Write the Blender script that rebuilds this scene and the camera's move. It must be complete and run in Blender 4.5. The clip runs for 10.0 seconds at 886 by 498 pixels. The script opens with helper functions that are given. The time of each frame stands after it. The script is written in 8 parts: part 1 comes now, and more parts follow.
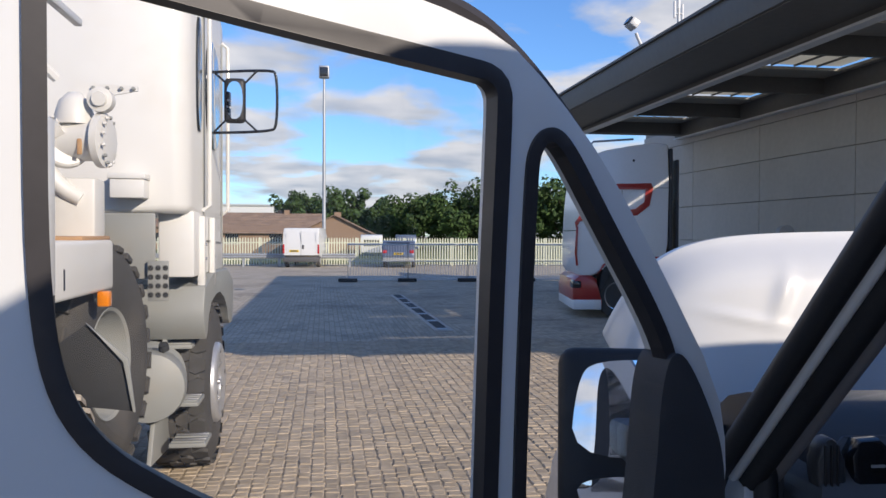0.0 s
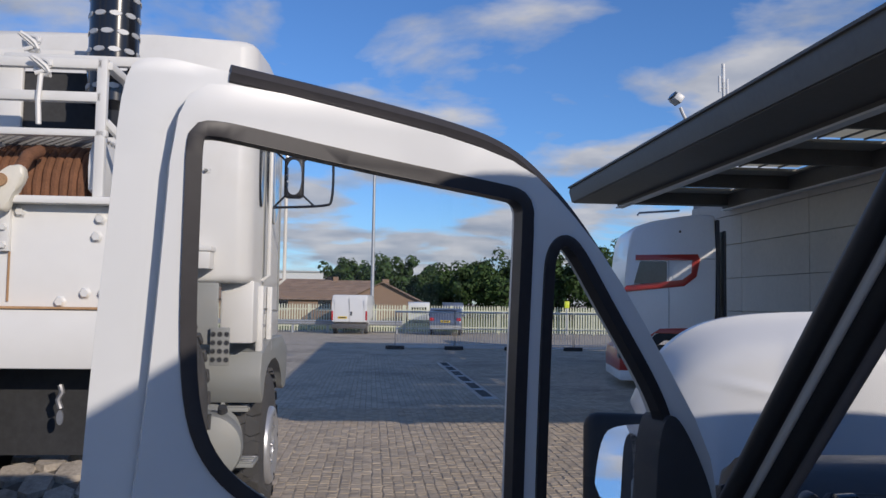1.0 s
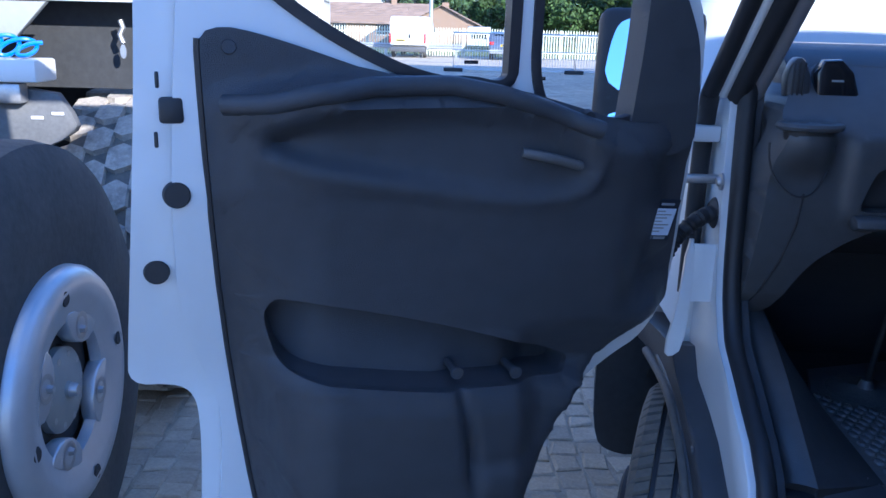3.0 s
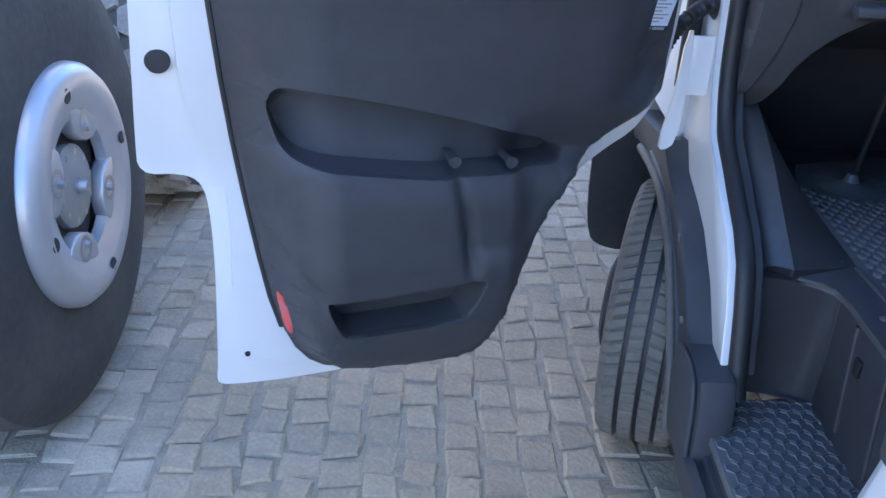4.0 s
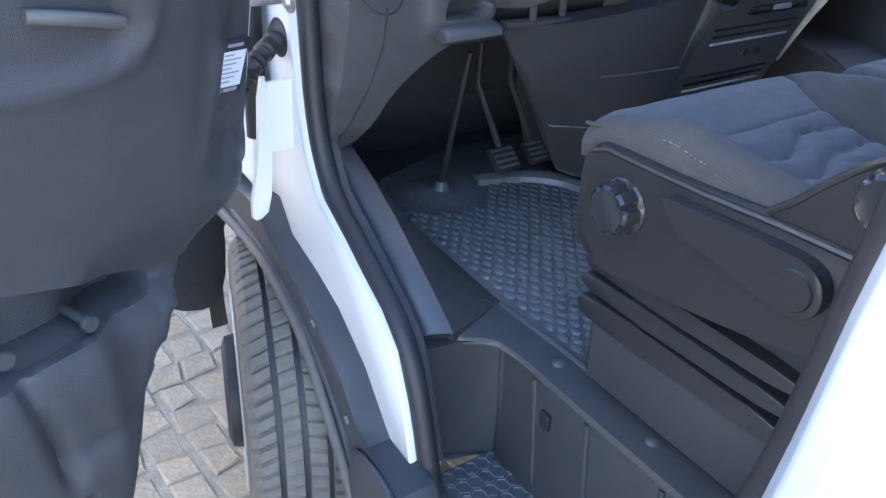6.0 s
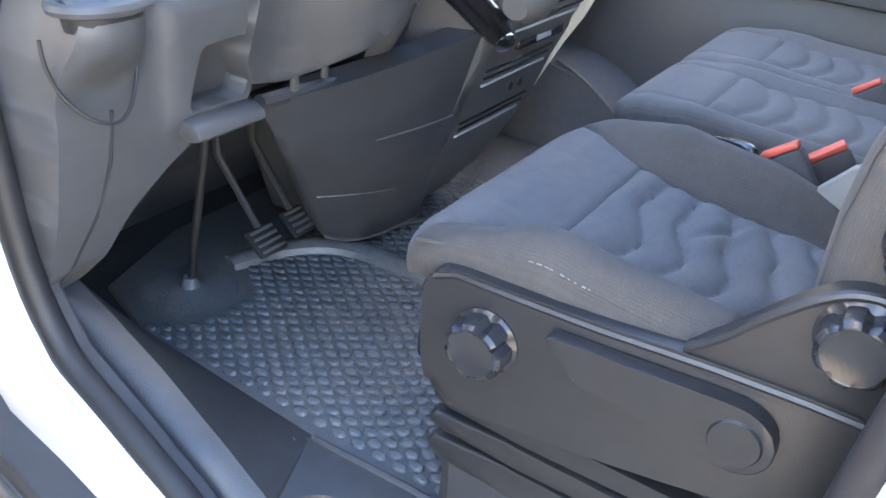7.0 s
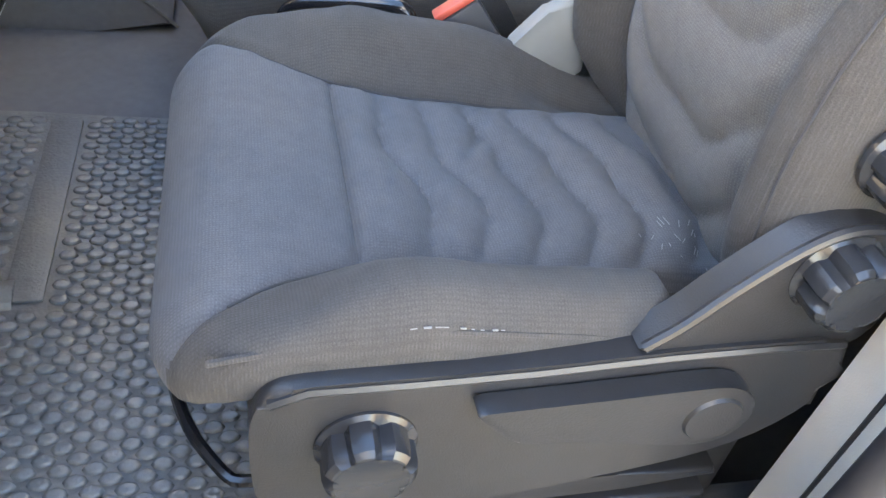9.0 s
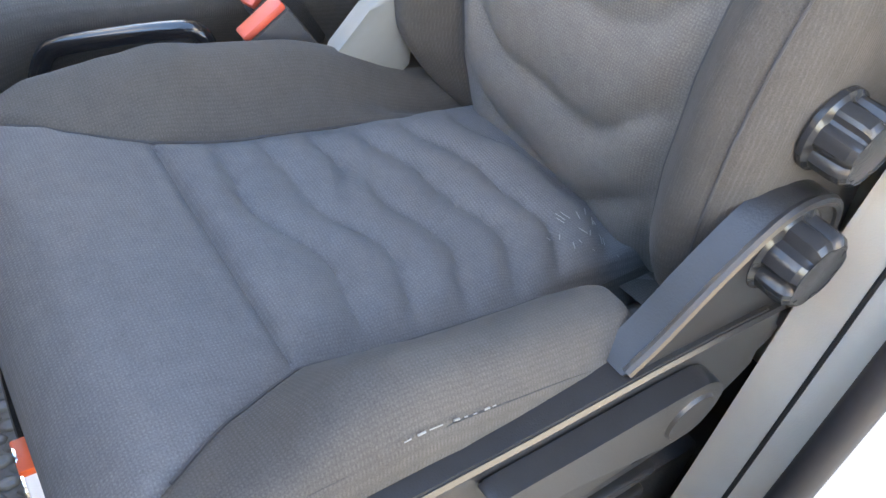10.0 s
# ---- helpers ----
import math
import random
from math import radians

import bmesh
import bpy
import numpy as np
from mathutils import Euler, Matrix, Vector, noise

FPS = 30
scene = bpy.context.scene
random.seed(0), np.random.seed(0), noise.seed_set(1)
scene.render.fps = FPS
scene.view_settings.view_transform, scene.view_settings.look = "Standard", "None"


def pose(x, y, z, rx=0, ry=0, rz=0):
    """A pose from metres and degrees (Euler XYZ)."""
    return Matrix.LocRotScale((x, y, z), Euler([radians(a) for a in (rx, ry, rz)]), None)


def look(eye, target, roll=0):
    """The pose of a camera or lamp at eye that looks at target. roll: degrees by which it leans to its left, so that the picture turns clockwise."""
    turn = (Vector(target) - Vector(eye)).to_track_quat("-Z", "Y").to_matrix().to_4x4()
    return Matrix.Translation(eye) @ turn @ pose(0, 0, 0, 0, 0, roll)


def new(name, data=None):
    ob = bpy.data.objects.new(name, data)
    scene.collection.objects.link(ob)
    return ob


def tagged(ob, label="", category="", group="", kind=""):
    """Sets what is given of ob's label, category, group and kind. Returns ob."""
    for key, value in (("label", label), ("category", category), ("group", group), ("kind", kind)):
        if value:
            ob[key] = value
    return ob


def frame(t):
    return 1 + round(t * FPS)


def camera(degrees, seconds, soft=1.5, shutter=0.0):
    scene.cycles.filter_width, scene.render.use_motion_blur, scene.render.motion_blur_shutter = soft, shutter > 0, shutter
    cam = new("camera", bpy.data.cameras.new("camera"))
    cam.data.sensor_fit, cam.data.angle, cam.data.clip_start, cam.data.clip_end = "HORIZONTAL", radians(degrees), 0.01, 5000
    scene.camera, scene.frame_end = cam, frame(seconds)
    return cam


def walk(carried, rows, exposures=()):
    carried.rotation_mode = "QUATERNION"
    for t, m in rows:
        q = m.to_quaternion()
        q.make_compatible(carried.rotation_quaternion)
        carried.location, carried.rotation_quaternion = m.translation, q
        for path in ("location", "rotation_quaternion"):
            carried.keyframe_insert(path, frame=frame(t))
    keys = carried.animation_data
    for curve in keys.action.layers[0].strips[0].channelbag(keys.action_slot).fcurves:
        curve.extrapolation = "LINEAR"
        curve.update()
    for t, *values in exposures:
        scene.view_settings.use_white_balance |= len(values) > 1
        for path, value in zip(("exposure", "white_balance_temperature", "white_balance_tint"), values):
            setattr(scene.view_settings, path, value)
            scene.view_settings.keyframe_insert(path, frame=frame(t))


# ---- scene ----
cam = camera(56.9, 10.0)
PATH = [
    (0, (-0.570, -1.202, 1.795), (-0.397, 0.79, 1.76), 0.2),
    (0.5, (-0.574, -1.324, 1.804), (-0.424, 0.666, 1.937), 0.6),
    (1, (-0.579, -1.479, 1.818), (-0.523, 0.516, 1.947), 0.8),
    (1.5, (-0.617, -1.551, 1.758), (-0.638, 0.447, 1.851), 1.0),
    (2, (-0.561, -1.605, 1.677), (-0.614, 0.393, 1.608), 1.1),
    (2.5, (-0.514, -1.629, 1.586), (-0.579, 0.347, 1.288), 1.5),
    (3, (-0.488, -1.662, 1.518), (-0.561, 0.268, 0.999), 1.5),
    (3.2, (-0.481, -1.677, 1.491), (-0.557, 0.228, 0.886), 1.6),
    (4.3, (-0.49, -1.722, 1.492), (-0.517, 0.022, 0.513), 1.6),
    (4.5, (-0.5, -1.707, 1.511), (-0.456, 0.037, 0.533), 1.3),
    (5, (-0.546, -1.562, 1.526), (-0.188, 0.141, 0.541), 1.7),
    (5.5, (-0.598, -1.388, 1.531), (0.119, 0.192, 0.537), 3.0),
    (6, (-0.538, -1.213, 1.568), (0.474, 0.181, 0.552), 3.8),
    (6.2, (-0.485, -1.123, 1.576), (0.641, 0.18, 0.558), 4.1),
    (7.3, (-0.411, -0.783, 1.614), (1.185, -0.106, 0.618), 6.6),
    (7.5, (-0.416, -0.737, 1.621), (1.236, -0.192, 0.634), 6.9),
    (8, (-0.348, -0.645, 1.604), (1.394, -0.451, 0.641), 7.9),
    (8.5, (-0.215, -0.534, 1.588), (1.471, -0.719, 0.528), 9.2),
    (9, (-0.112, -0.447, 1.59), (1.335, -0.922, 0.293), 10.7),
    (9.5, (-0.011, -0.359, 1.584), (1.283, -1.115, 0.26), 11.8),
    (10, (0.052, -0.365, 1.582), (1.195, -1.359, 0.276), 11.3),
]
# seconds, stops, kelvin, tint: the phone brightens as it dips into the shade
EXPOSURES = [
    (0.0, 0.44, 7100, 14), (0.4, 0.1, 6900, 14), (1.2, -0.1, 6700, 14), (1.8, 0.0, 6400, 14), (2.5, 0.48, 5900, 14), (3.0, 1.85, 5500, 12), (3.6, 2.6, 6700, 12), (4.5, 3.3, 7500, 12), (5.0, 3.46, 8000, 12), (6.2, 4.12, 8800, 12), (7.5, 4.96, 12000, 13), (10.0, 4.92, 15000, 12),
]
walk(cam, [(t, look(eye, target, roll)) for t, eye, target, roll in PATH], EXPOSURES)

# ---- light ----
TO_SUN = Vector((1.58, -1.95, 1.0)).normalized()
world = bpy.data.worlds.new("sky")
scene.world = world
world.use_nodes = True
wn, wl = world.node_tree.nodes, world.node_tree.links
sky = wn.new("ShaderNodeTexSky")
sky.sky_type, sky.sun_disc = "NISHITA", False
sky.sun_elevation, sky.sun_rotation = math.asin(TO_SUN.z), math.atan2(TO_SUN.x, TO_SUN.y)
sky.air_density, sky.dust_density, sky.ozone_density = 1.0, 0.0, 6.0
coord = wn.new("ShaderNodeTexCoord")
sep = wn.new("ShaderNodeSeparateXYZ")
wl.new(coord.outputs["Generated"], sep.inputs[0])


def wmath(op, a, b=None):
    n = wn.new("ShaderNodeMath")
    n.operation = op
    for k, v in enumerate((a, b)):
        if v is None:
            continue
        if isinstance(v, (int, float)):
            n.inputs[k].default_value = v
        else:
            wl.new(v, n.inputs[k])
    return n.outputs[0]


lift = wmath("ADD", wmath("MAXIMUM", sep.outputs[2], 0.0), 0.16)
comb = wn.new("ShaderNodeCombineXYZ")
wl.new(wmath("DIVIDE", sep.outputs[0], lift), comb.inputs[0])
wl.new(wmath("DIVIDE", sep.outputs[1], lift), comb.inputs[1])
cloud = wn.new("ShaderNodeTexNoise")
cloud.inputs["Scale"].default_value, cloud.inputs["Detail"].default_value = 1.5, 10.0
cloud.inputs["Roughness"].default_value, cloud.inputs["Distortion"].default_value = 0.52, 0.25
wl.new(comb.outputs[0], cloud.inputs["Vector"])
low = wmath("MULTIPLY", wmath("SUBTRACT", 1.0, wmath("MINIMUM", wmath("MULTIPLY", wmath("MAXIMUM", sep.outputs[2], 0.0), 2.6), 1.0)), 0.15)
ramp = wn.new("ShaderNodeValToRGB")
ramp.color_ramp.elements[0].position, ramp.color_ramp.elements[1].position = 0.535, 0.64
wl.new(wmath("ADD", cloud.outputs["Fac"], low), ramp.inputs[0])
puff = wn.new("ShaderNodeTexNoise")
puff.inputs["Scale"].default_value, puff.inputs["Detail"].default_value = 3.1, 5.0
wl.new(comb.outputs[0], puff.inputs["Vector"])
shade = wn.new("ShaderNodeValToRGB")
shade.color_ramp.elements[0].position, shade.color_ramp.elements[1].position = 0.35, 0.68
shade.color_ramp.elements[0].color, shade.color_ramp.elements[1].color = (2.0, 2.4, 3.1, 1), (3.9, 4.1, 4.4, 1)
wl.new(puff.outputs["Fac"], shade.inputs[0])
mixc = wn.new("ShaderNodeMix")
mixc.data_type = "RGBA"
wl.new(wmath("MULTIPLY", ramp.outputs[0], 0.94), mixc.inputs["Factor"])
deep = wn.new("ShaderNodeMix")
deep.data_type, deep.blend_type = "RGBA", "MULTIPLY"
deep.inputs["Factor"].default_value = 1.0
deep.inputs["B"].default_value = (0.62, 0.80, 0.98, 1)
wl.new(sky.outputs[0], deep.inputs["A"])
wl.new(deep.outputs["Result"], mixc.inputs["A"])
wl.new(shade.outputs[0], mixc.inputs["B"])
wl.new(mixc.outputs["Result"], wn["Background"].inputs["Color"])
wn["Background"].inputs["Strength"].default_value = 0.15

sun = new("sun", bpy.data.lights.new("sun", "SUN"))
sun.data.energy, sun.data.angle, sun.data.color = 3.3, radians(0.5), (1.0, 0.93, 0.82)
sun.matrix_world = look(TO_SUN * 50, (0, 0, 0))


# ---- materials ----
def material(name, color, rough=0.6, metal=0.0, vary=0.12, scale=6.0, bump=0.0, bump_scale=80.0, coat=0.0, spec=0.5,
             dirt=None, dirt_amount=0.0, dirt_scale=3.0, rand=0.0, island=0.0, stretch=(1, 1, 1)):
    m = bpy.data.materials.new(name)
    m.use_nodes = True
    n, l = m.node_tree.nodes, m.node_tree.links
    b = n["Principled BSDF"]
    b.inputs["Roughness"].default_value, b.inputs["Metallic"].default_value = rough, metal
    b.inputs["Specular IOR Level"].default_value = spec
    b.inputs["Coat Weight"].default_value, b.inputs["Coat Roughness"].default_value = coat, 0.06
    tc = n.new("ShaderNodeTexCoord")
    mp = n.new("ShaderNodeMapping")
    mp.inputs["Scale"].default_value = stretch
    l.new(tc.outputs["Object"], mp.inputs[0])
    n1 = n.new("ShaderNodeTexNoise")
    n1.inputs["Scale"].default_value, n1.inputs["Detail"].default_value = scale, 6.0
    l.new(mp.outputs[0], n1.inputs["Vector"])
    n2 = n.new("ShaderNodeTexNoise")
    n2.inputs["Scale"].default_value, n2.inputs["Detail"].default_value = scale * 9, 4.0
    l.new(mp.outputs[0], n2.inputs["Vector"])
    add = n.new("ShaderNodeMath")
    add.operation = "ADD"
    l.new(n1.outputs["Fac"], add.inputs[0])
    l.new(n2.outputs["Fac"], add.inputs[1])
    last = add.outputs[0]
    for amount, kind, out in ((rand, "ShaderNodeObjectInfo", "Random"), (island, "ShaderNodeNewGeometry", "Random Per Island")):
        if amount:
            r = n.new(kind)
            k = n.new("ShaderNodeMath")
            k.operation, k.inputs[1].default_value = "MULTIPLY_ADD", amount
            l.new(r.outputs[out], k.inputs[0])
            l.new(last, k.inputs[2])
            s = n.new("ShaderNodeMath")
            s.operation, s.inputs[1].default_value = "SUBTRACT", amount / 2
            l.new(k.outputs[0], s.inputs[0])
            last = s.outputs[0]
    mr = n.new("ShaderNodeMapRange")
    mr.inputs[1].default_value, mr.inputs[2].default_value = 0.6, 1.4
    mr.inputs[3].default_value, mr.inputs[4].default_value = 1 - vary, 1 + vary
    l.new(last, mr.inputs[0])
    mul = n.new("ShaderNodeVectorMath")
    mul.operation = "SCALE"
    mul.inputs[0].default_value = color
    l.new(mr.outputs[0], mul.inputs["Scale"])
    out = mul.outputs[0]
    if dirt:
        nd = n.new("ShaderNodeTexNoise")
        nd.inputs["Scale"].default_value, nd.inputs["Detail"].default_value, nd.inputs["Roughness"].default_value = dirt_scale, 8.0, 0.65
        l.new(mp.outputs[0], nd.inputs["Vector"])
        rd = n.new("ShaderNodeMapRange")
        rd.inputs[1].default_value, rd.inputs[2].default_value = 0.5, 0.72
        rd.inputs[3].default_value, rd.inputs[4].default_value = 0.0, dirt_amount
        l.new(nd.outputs["Fac"], rd.inputs[0])
        mx = n.new("ShaderNodeMix")
        mx.data_type = "RGBA"
        mx.inputs["B"].default_value = (*dirt, 1)
        l.new(rd.outputs[0], mx.inputs["Factor"])
        l.new(out, mx.inputs["A"])
        out = mx.outputs["Result"]
    l.new(out, b.inputs["Base Color"])
    if bump:
        nb = n.new("ShaderNodeTexNoise")
        nb.inputs["Scale"].default_value, nb.inputs["Detail"].default_value = bump_scale, 5.0
        l.new(mp.outputs[0], nb.inputs["Vector"])
        bn = n.new("ShaderNodeBump")
        bn.inputs["Strength"].default_value, bn.inputs["Distance"].default_value = bump, 0.01
        l.new(nb.outputs["Fac"], bn.inputs["Height"])
        l.new(bn.outputs[0], b.inputs["Normal"])
    return m


def weave(name, color, rib=900.0, rough=0.95, vary=0.12, dirt=None, dirt_amount=0.0, across="Y"):
    """Knitted seat cloth: fine ribs and a soft sheen."""
    m = material(name, color, rough, 0, vary, 7.0, dirt=dirt, dirt_amount=dirt_amount, dirt_scale=5, spec=0.2)
    n, l = m.node_tree.nodes, m.node_tree.links
    b = n["Principled BSDF"]
    b.inputs["Sheen Weight"].default_value, b.inputs["Sheen Roughness"].default_value = 0.06, 0.5
    src = b.inputs["Base Color"].links[0].from_socket
    tc = n.new("ShaderNodeTexCoord")
    fine = n.new("ShaderNodeTexNoise")
    fine.inputs["Scale"].default_value, fine.inputs["Detail"].default_value = 950.0, 2.0
    l.new(tc.outputs["Object"], fine.inputs["Vector"])
    fr = n.new("ShaderNodeMapRange")
    fr.inputs[1].default_value, fr.inputs[2].default_value, fr.inputs[3].default_value, fr.inputs[4].default_value = 0.3, 0.7, 0.80, 1.20
    l.new(fine.outputs["Fac"], fr.inputs[0])
    mot = n.new("ShaderNodeVectorMath")
    mot.operation = "SCALE"
    l.new(src, mot.inputs[0])
    l.new(fr.outputs[0], mot.inputs["Scale"])
    l.new(mot.outputs[0], b.inputs["Base Color"])
    heights = []
    for k in (0, 1):
        w = n.new("ShaderNodeTexWave")
        w.bands_direction = "X" if k else across
        w.inputs["Scale"].default_value, w.inputs["Distortion"].default_value = rib / 6.28, 1.6
        l.new(tc.outputs["Object"], w.inputs["Vector"])
        heights.append(w.outputs["Fac"])
    mu = n.new("ShaderNodeMath")
    mu.operation = "MULTIPLY"
    l.new(heights[0], mu.inputs[0])
    l.new(heights[1], mu.inputs[1])
    thread = n.new("ShaderNodeMapRange")
    thread.inputs[3].default_value, thread.inputs[4].default_value = 0.93, 1.16
    l.new(mu.outputs[0], thread.inputs[0])
    knit = n.new("ShaderNodeVectorMath")
    knit.operation = "SCALE"
    l.new(mot.outputs[0], knit.inputs[0])
    l.new(thread.outputs[0], knit.inputs["Scale"])
    l.new(knit.outputs[0], b.inputs["Base Color"])
    bn = n.new("ShaderNodeBump")
    bn.inputs["Strength"].default_value, bn.inputs["Distance"].default_value = 0.25, 0.001
    l.new(mu.outputs[0], bn.inputs["Height"])
    l.new(bn.outputs[0], b.inputs["Normal"])
    return m


def glass(name, tint=(1, 1, 1), rough=0.0):
    """Thin pane: clear, with a mirror sheen that grows towards grazing angles, alike from both sides."""
    m = bpy.data.materials.new(name)
    m.use_nodes = True
    n, l = m.node_tree.nodes, m.node_tree.links
    n.remove(n["Principled BSDF"])
    clear, gloss, mix, face, power, add = (n.new(k) for k in ("ShaderNodeBsdfTransparent", "ShaderNodeBsdfGlossy", "ShaderNodeMixShader", "ShaderNodeLayerWeight", "ShaderNodeMath", "ShaderNodeMath"))
    clear.inputs[0].default_value = (*tint, 1)
    gloss.inputs["Roughness"].default_value = rough
    power.operation, power.inputs[1].default_value = "POWER", 5.0
    add.operation, add.inputs[1].default_value, add.inputs[2].default_value = "MULTIPLY_ADD", 0.9, 0.035
    l.new(face.outputs["Facing"], power.inputs[0])
    l.new(power.outputs[0], add.inputs[0])
    l.new(add.outputs[0], mix.inputs[0])
    l.new(clear.outputs[0], mix.inputs[1])
    l.new(gloss.outputs[0], mix.inputs[2])
    l.new(mix.outputs[0], n["Material Output"].inputs[0])
    return m


def translucent(name, color):
    """Milky sheet that glows with the daylight falling on its far side."""
    m = bpy.data.materials.new(name)
    m.use_nodes = True
    n, l = m.node_tree.nodes, m.node_tree.links
    b = n["Principled BSDF"]
    b.inputs["Base Color"].default_value, b.inputs["Roughness"].default_value = (*color, 1), 0.4
    through_sheet, mix = n.new("ShaderNodeBsdfTranslucent"), n.new("ShaderNodeMixShader")
    through_sheet.inputs[0].default_value = (*color, 1)
    mix.inputs[0].default_value = 0.6
    l.new(b.outputs[0], mix.inputs[1])
    l.new(through_sheet.outputs[0], mix.inputs[2])
    l.new(mix.outputs[0], n["Material Output"].inputs[0])
    return m


WHITE = material("white_paint", (0.67, 0.68, 0.68), 0.32, vary=0.02, scale=2.0, coat=0.4, bump=0.01, bump_scale=14)
TRUCK_WHITE = material("truck_paint", (0.70, 0.695, 0.67), 0.45, vary=0.03, scale=1.5, coat=0.15, dirt=(0.55, 0.5, 0.42), dirt_amount=0.28, dirt_scale=2.2, bump=0.02, bump_scale=8)
TRUCK_GREY = material("truck_grey_paint", (0.27, 0.28, 0.27), 0.5, vary=0.08, scale=4, dirt=(0.3, 0.27, 0.22), dirt_amount=0.4)
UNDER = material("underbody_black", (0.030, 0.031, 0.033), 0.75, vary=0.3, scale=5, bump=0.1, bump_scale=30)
PLASTIC = material("black_trim_plastic", (0.047, 0.049, 0.055), 0.40, vary=0.14, scale=3, bump=0.35, bump_scale=700, spec=0.42)
PLASTIC_DUSTY = material("dusty_trim_plastic", (0.07, 0.07, 0.072), 0.55, vary=0.14, scale=4, bump=0.12, bump_scale=700, dirt=(0.11, 0.10, 0.09), dirt_amount=0.35, dirt_scale=7)
PLASTIC_GREY = material("grey_trim_plastic", (0.09, 0.09, 0.091), 0.42, vary=0.08, scale=4, bump=0.08, bump_scale=800)
SEAL = material("rubber_seal", (0.018, 0.018, 0.020), 0.55, vary=0.15, scale=6, bump=0.05, bump_scale=120)
SEAL_WORN = material("sun_bleached_seal", (0.028, 0.025, 0.027), 0.45, vary=0.2, scale=6)
GLOSS_BLACK = material("gloss_black", (0.012, 0.012, 0.014), 0.18, vary=0.1, coat=0.4)
FABRIC_BLUE = weave("blue_grey_cloth", (0.100, 0.101, 0.107), 700)
FABRIC_BROWN = weave("brown_grey_cloth", (0.068, 0.063, 0.060), 700, dirt=(0.10, 0.09, 0.08), dirt_amount=0.25)
FABRIC_DARK = weave("dark_cloth", (0.098, 0.098, 0.100), 700)
TYRE = material("tyre_rubber", (0.062, 0.060, 0.058), 0.85, vary=0.25, scale=5, bump=0.15, bump_scale=60, dirt=(0.12, 0.105, 0.09), dirt_amount=0.5, dirt_scale=4)
TYRE_DUSTY = material("dusty_tread", (0.40, 0.35, 0.29), 0.95, vary=0.3, scale=9, bump=0.3, bump_scale=60, dirt=(0.08, 0.07, 0.06), dirt_amount=0.6, dirt_scale=12)
SILVER = material("silver_paint", (0.50, 0.51, 0.53), 0.36, 0.55, vary=0.06, scale=3, dirt=(0.3, 0.25, 0.2), dirt_amount=0.15)
STEEL = material("steel", (0.42, 0.42, 0.43), 0.4, 0.8, vary=0.15, scale=10)
GALV = material("galvanised_steel", (0.42, 0.44, 0.46), 0.5, 0.6, vary=0.15, scale=8)
CHROME = material("chrome", (0.75, 0.75, 0.77), 0.12, 1.0, vary=0.03)
RUST = material("rusty_wire_rope", (0.17, 0.075, 0.038), 0.9, vary=0.35, scale=20, bump=0.4, bump_scale=120)
RUST_STREAK = material("rust_streak", (0.42, 0.25, 0.13), 0.8, vary=0.3, scale=20)
MAT_RUBBER = material("rubber_floor_mat", (0.135, 0.138, 0.140), 0.24, vary=0.25, scale=6, bump=0.2, bump_scale=200, dirt=(0.19, 0.19, 0.185), dirt_amount=0.6, dirt_scale=5)
MAT_DUST = material("dusty_floor_mat", (0.115, 0.117, 0.118), 0.5, vary=0.2, scale=8, bump=0.2, bump_scale=200, dirt=(0.15, 0.145, 0.13), dirt_amount=0.6, dirt_scale=6)
RED_PLASTIC = material("red_buckle_plastic", (0.62, 0.09, 0.06), 0.4, vary=0.05)
RED_PAINT = material("red_paint", (0.42, 0.025, 0.02), 0.3, vary=0.05, coat=0.4)
REFLECTOR = material("red_reflector", (0.6, 0.03, 0.02), 0.2, vary=0.2, scale=60, coat=0.5)
AMBER = material("amber_lens", (0.75, 0.22, 0.01), 0.2, vary=0.1, coat=0.5)
BLUE_HOSE = material("blue_air_hose", (0.01, 0.16, 0.55), 0.35, vary=0.1, coat=0.2)
PAPER = material("sticker_paper", (0.62, 0.68, 0.78), 0.5, vary=0.03)
INK = material("sticker_ink", (0.02, 0.025, 0.04), 0.5, vary=0.1)
BEIGE = material("pale_pillar_trim", (0.56, 0.51, 0.45), 0.6, vary=0.06, scale=3, bump=0.1, bump_scale=600)
PILLAR_TRIM = material("lilac_grey_pillar_trim", (0.20, 0.195, 0.21), 0.6, vary=0.05, bump=0.06, bump_scale=500)
SEAT_PLASTIC = material("seat_shell_plastic", (0.022, 0.022, 0.024), 0.34, vary=0.18, scale=5, bump=0.10, bump_scale=600, spec=0.6)
STEP_PLASTIC = material("satin_black_step_plastic", (0.045, 0.047, 0.052), 0.38, vary=0.16, scale=4, bump=0.12, bump_scale=300, spec=0.5, dirt=(0.085, 0.08, 0.072), dirt_amount=0.25, dirt_scale=6)
SEAM = material("dark_stitching", (0.05, 0.05, 0.054), 0.9, vary=0.2)
FABRIC_BACK = weave("grey_brown_cloth", (0.128, 0.122, 0.118), 700, across="Z")
ARCH_DUST = material("dusty_arch_lip", (0.10, 0.09, 0.08), 0.7, vary=0.2, scale=6, bump=0.1, bump_scale=200)
TYRE_ROAD = material("dusty_road_tyre", (0.145, 0.128, 0.106), 0.9, vary=0.2, scale=8, bump=0.15, bump_scale=90, dirt=(0.08, 0.075, 0.07), dirt_amount=0.5, dirt_scale=10)
COVER_GREY = material("recliner_grey", (0.20, 0.205, 0.20), 0.5, vary=0.06)
DARK_STEEL = material("dusty_dark_steel", (0.11, 0.11, 0.112), 0.6, vary=0.2, scale=8, bump=0.1, bump_scale=60)
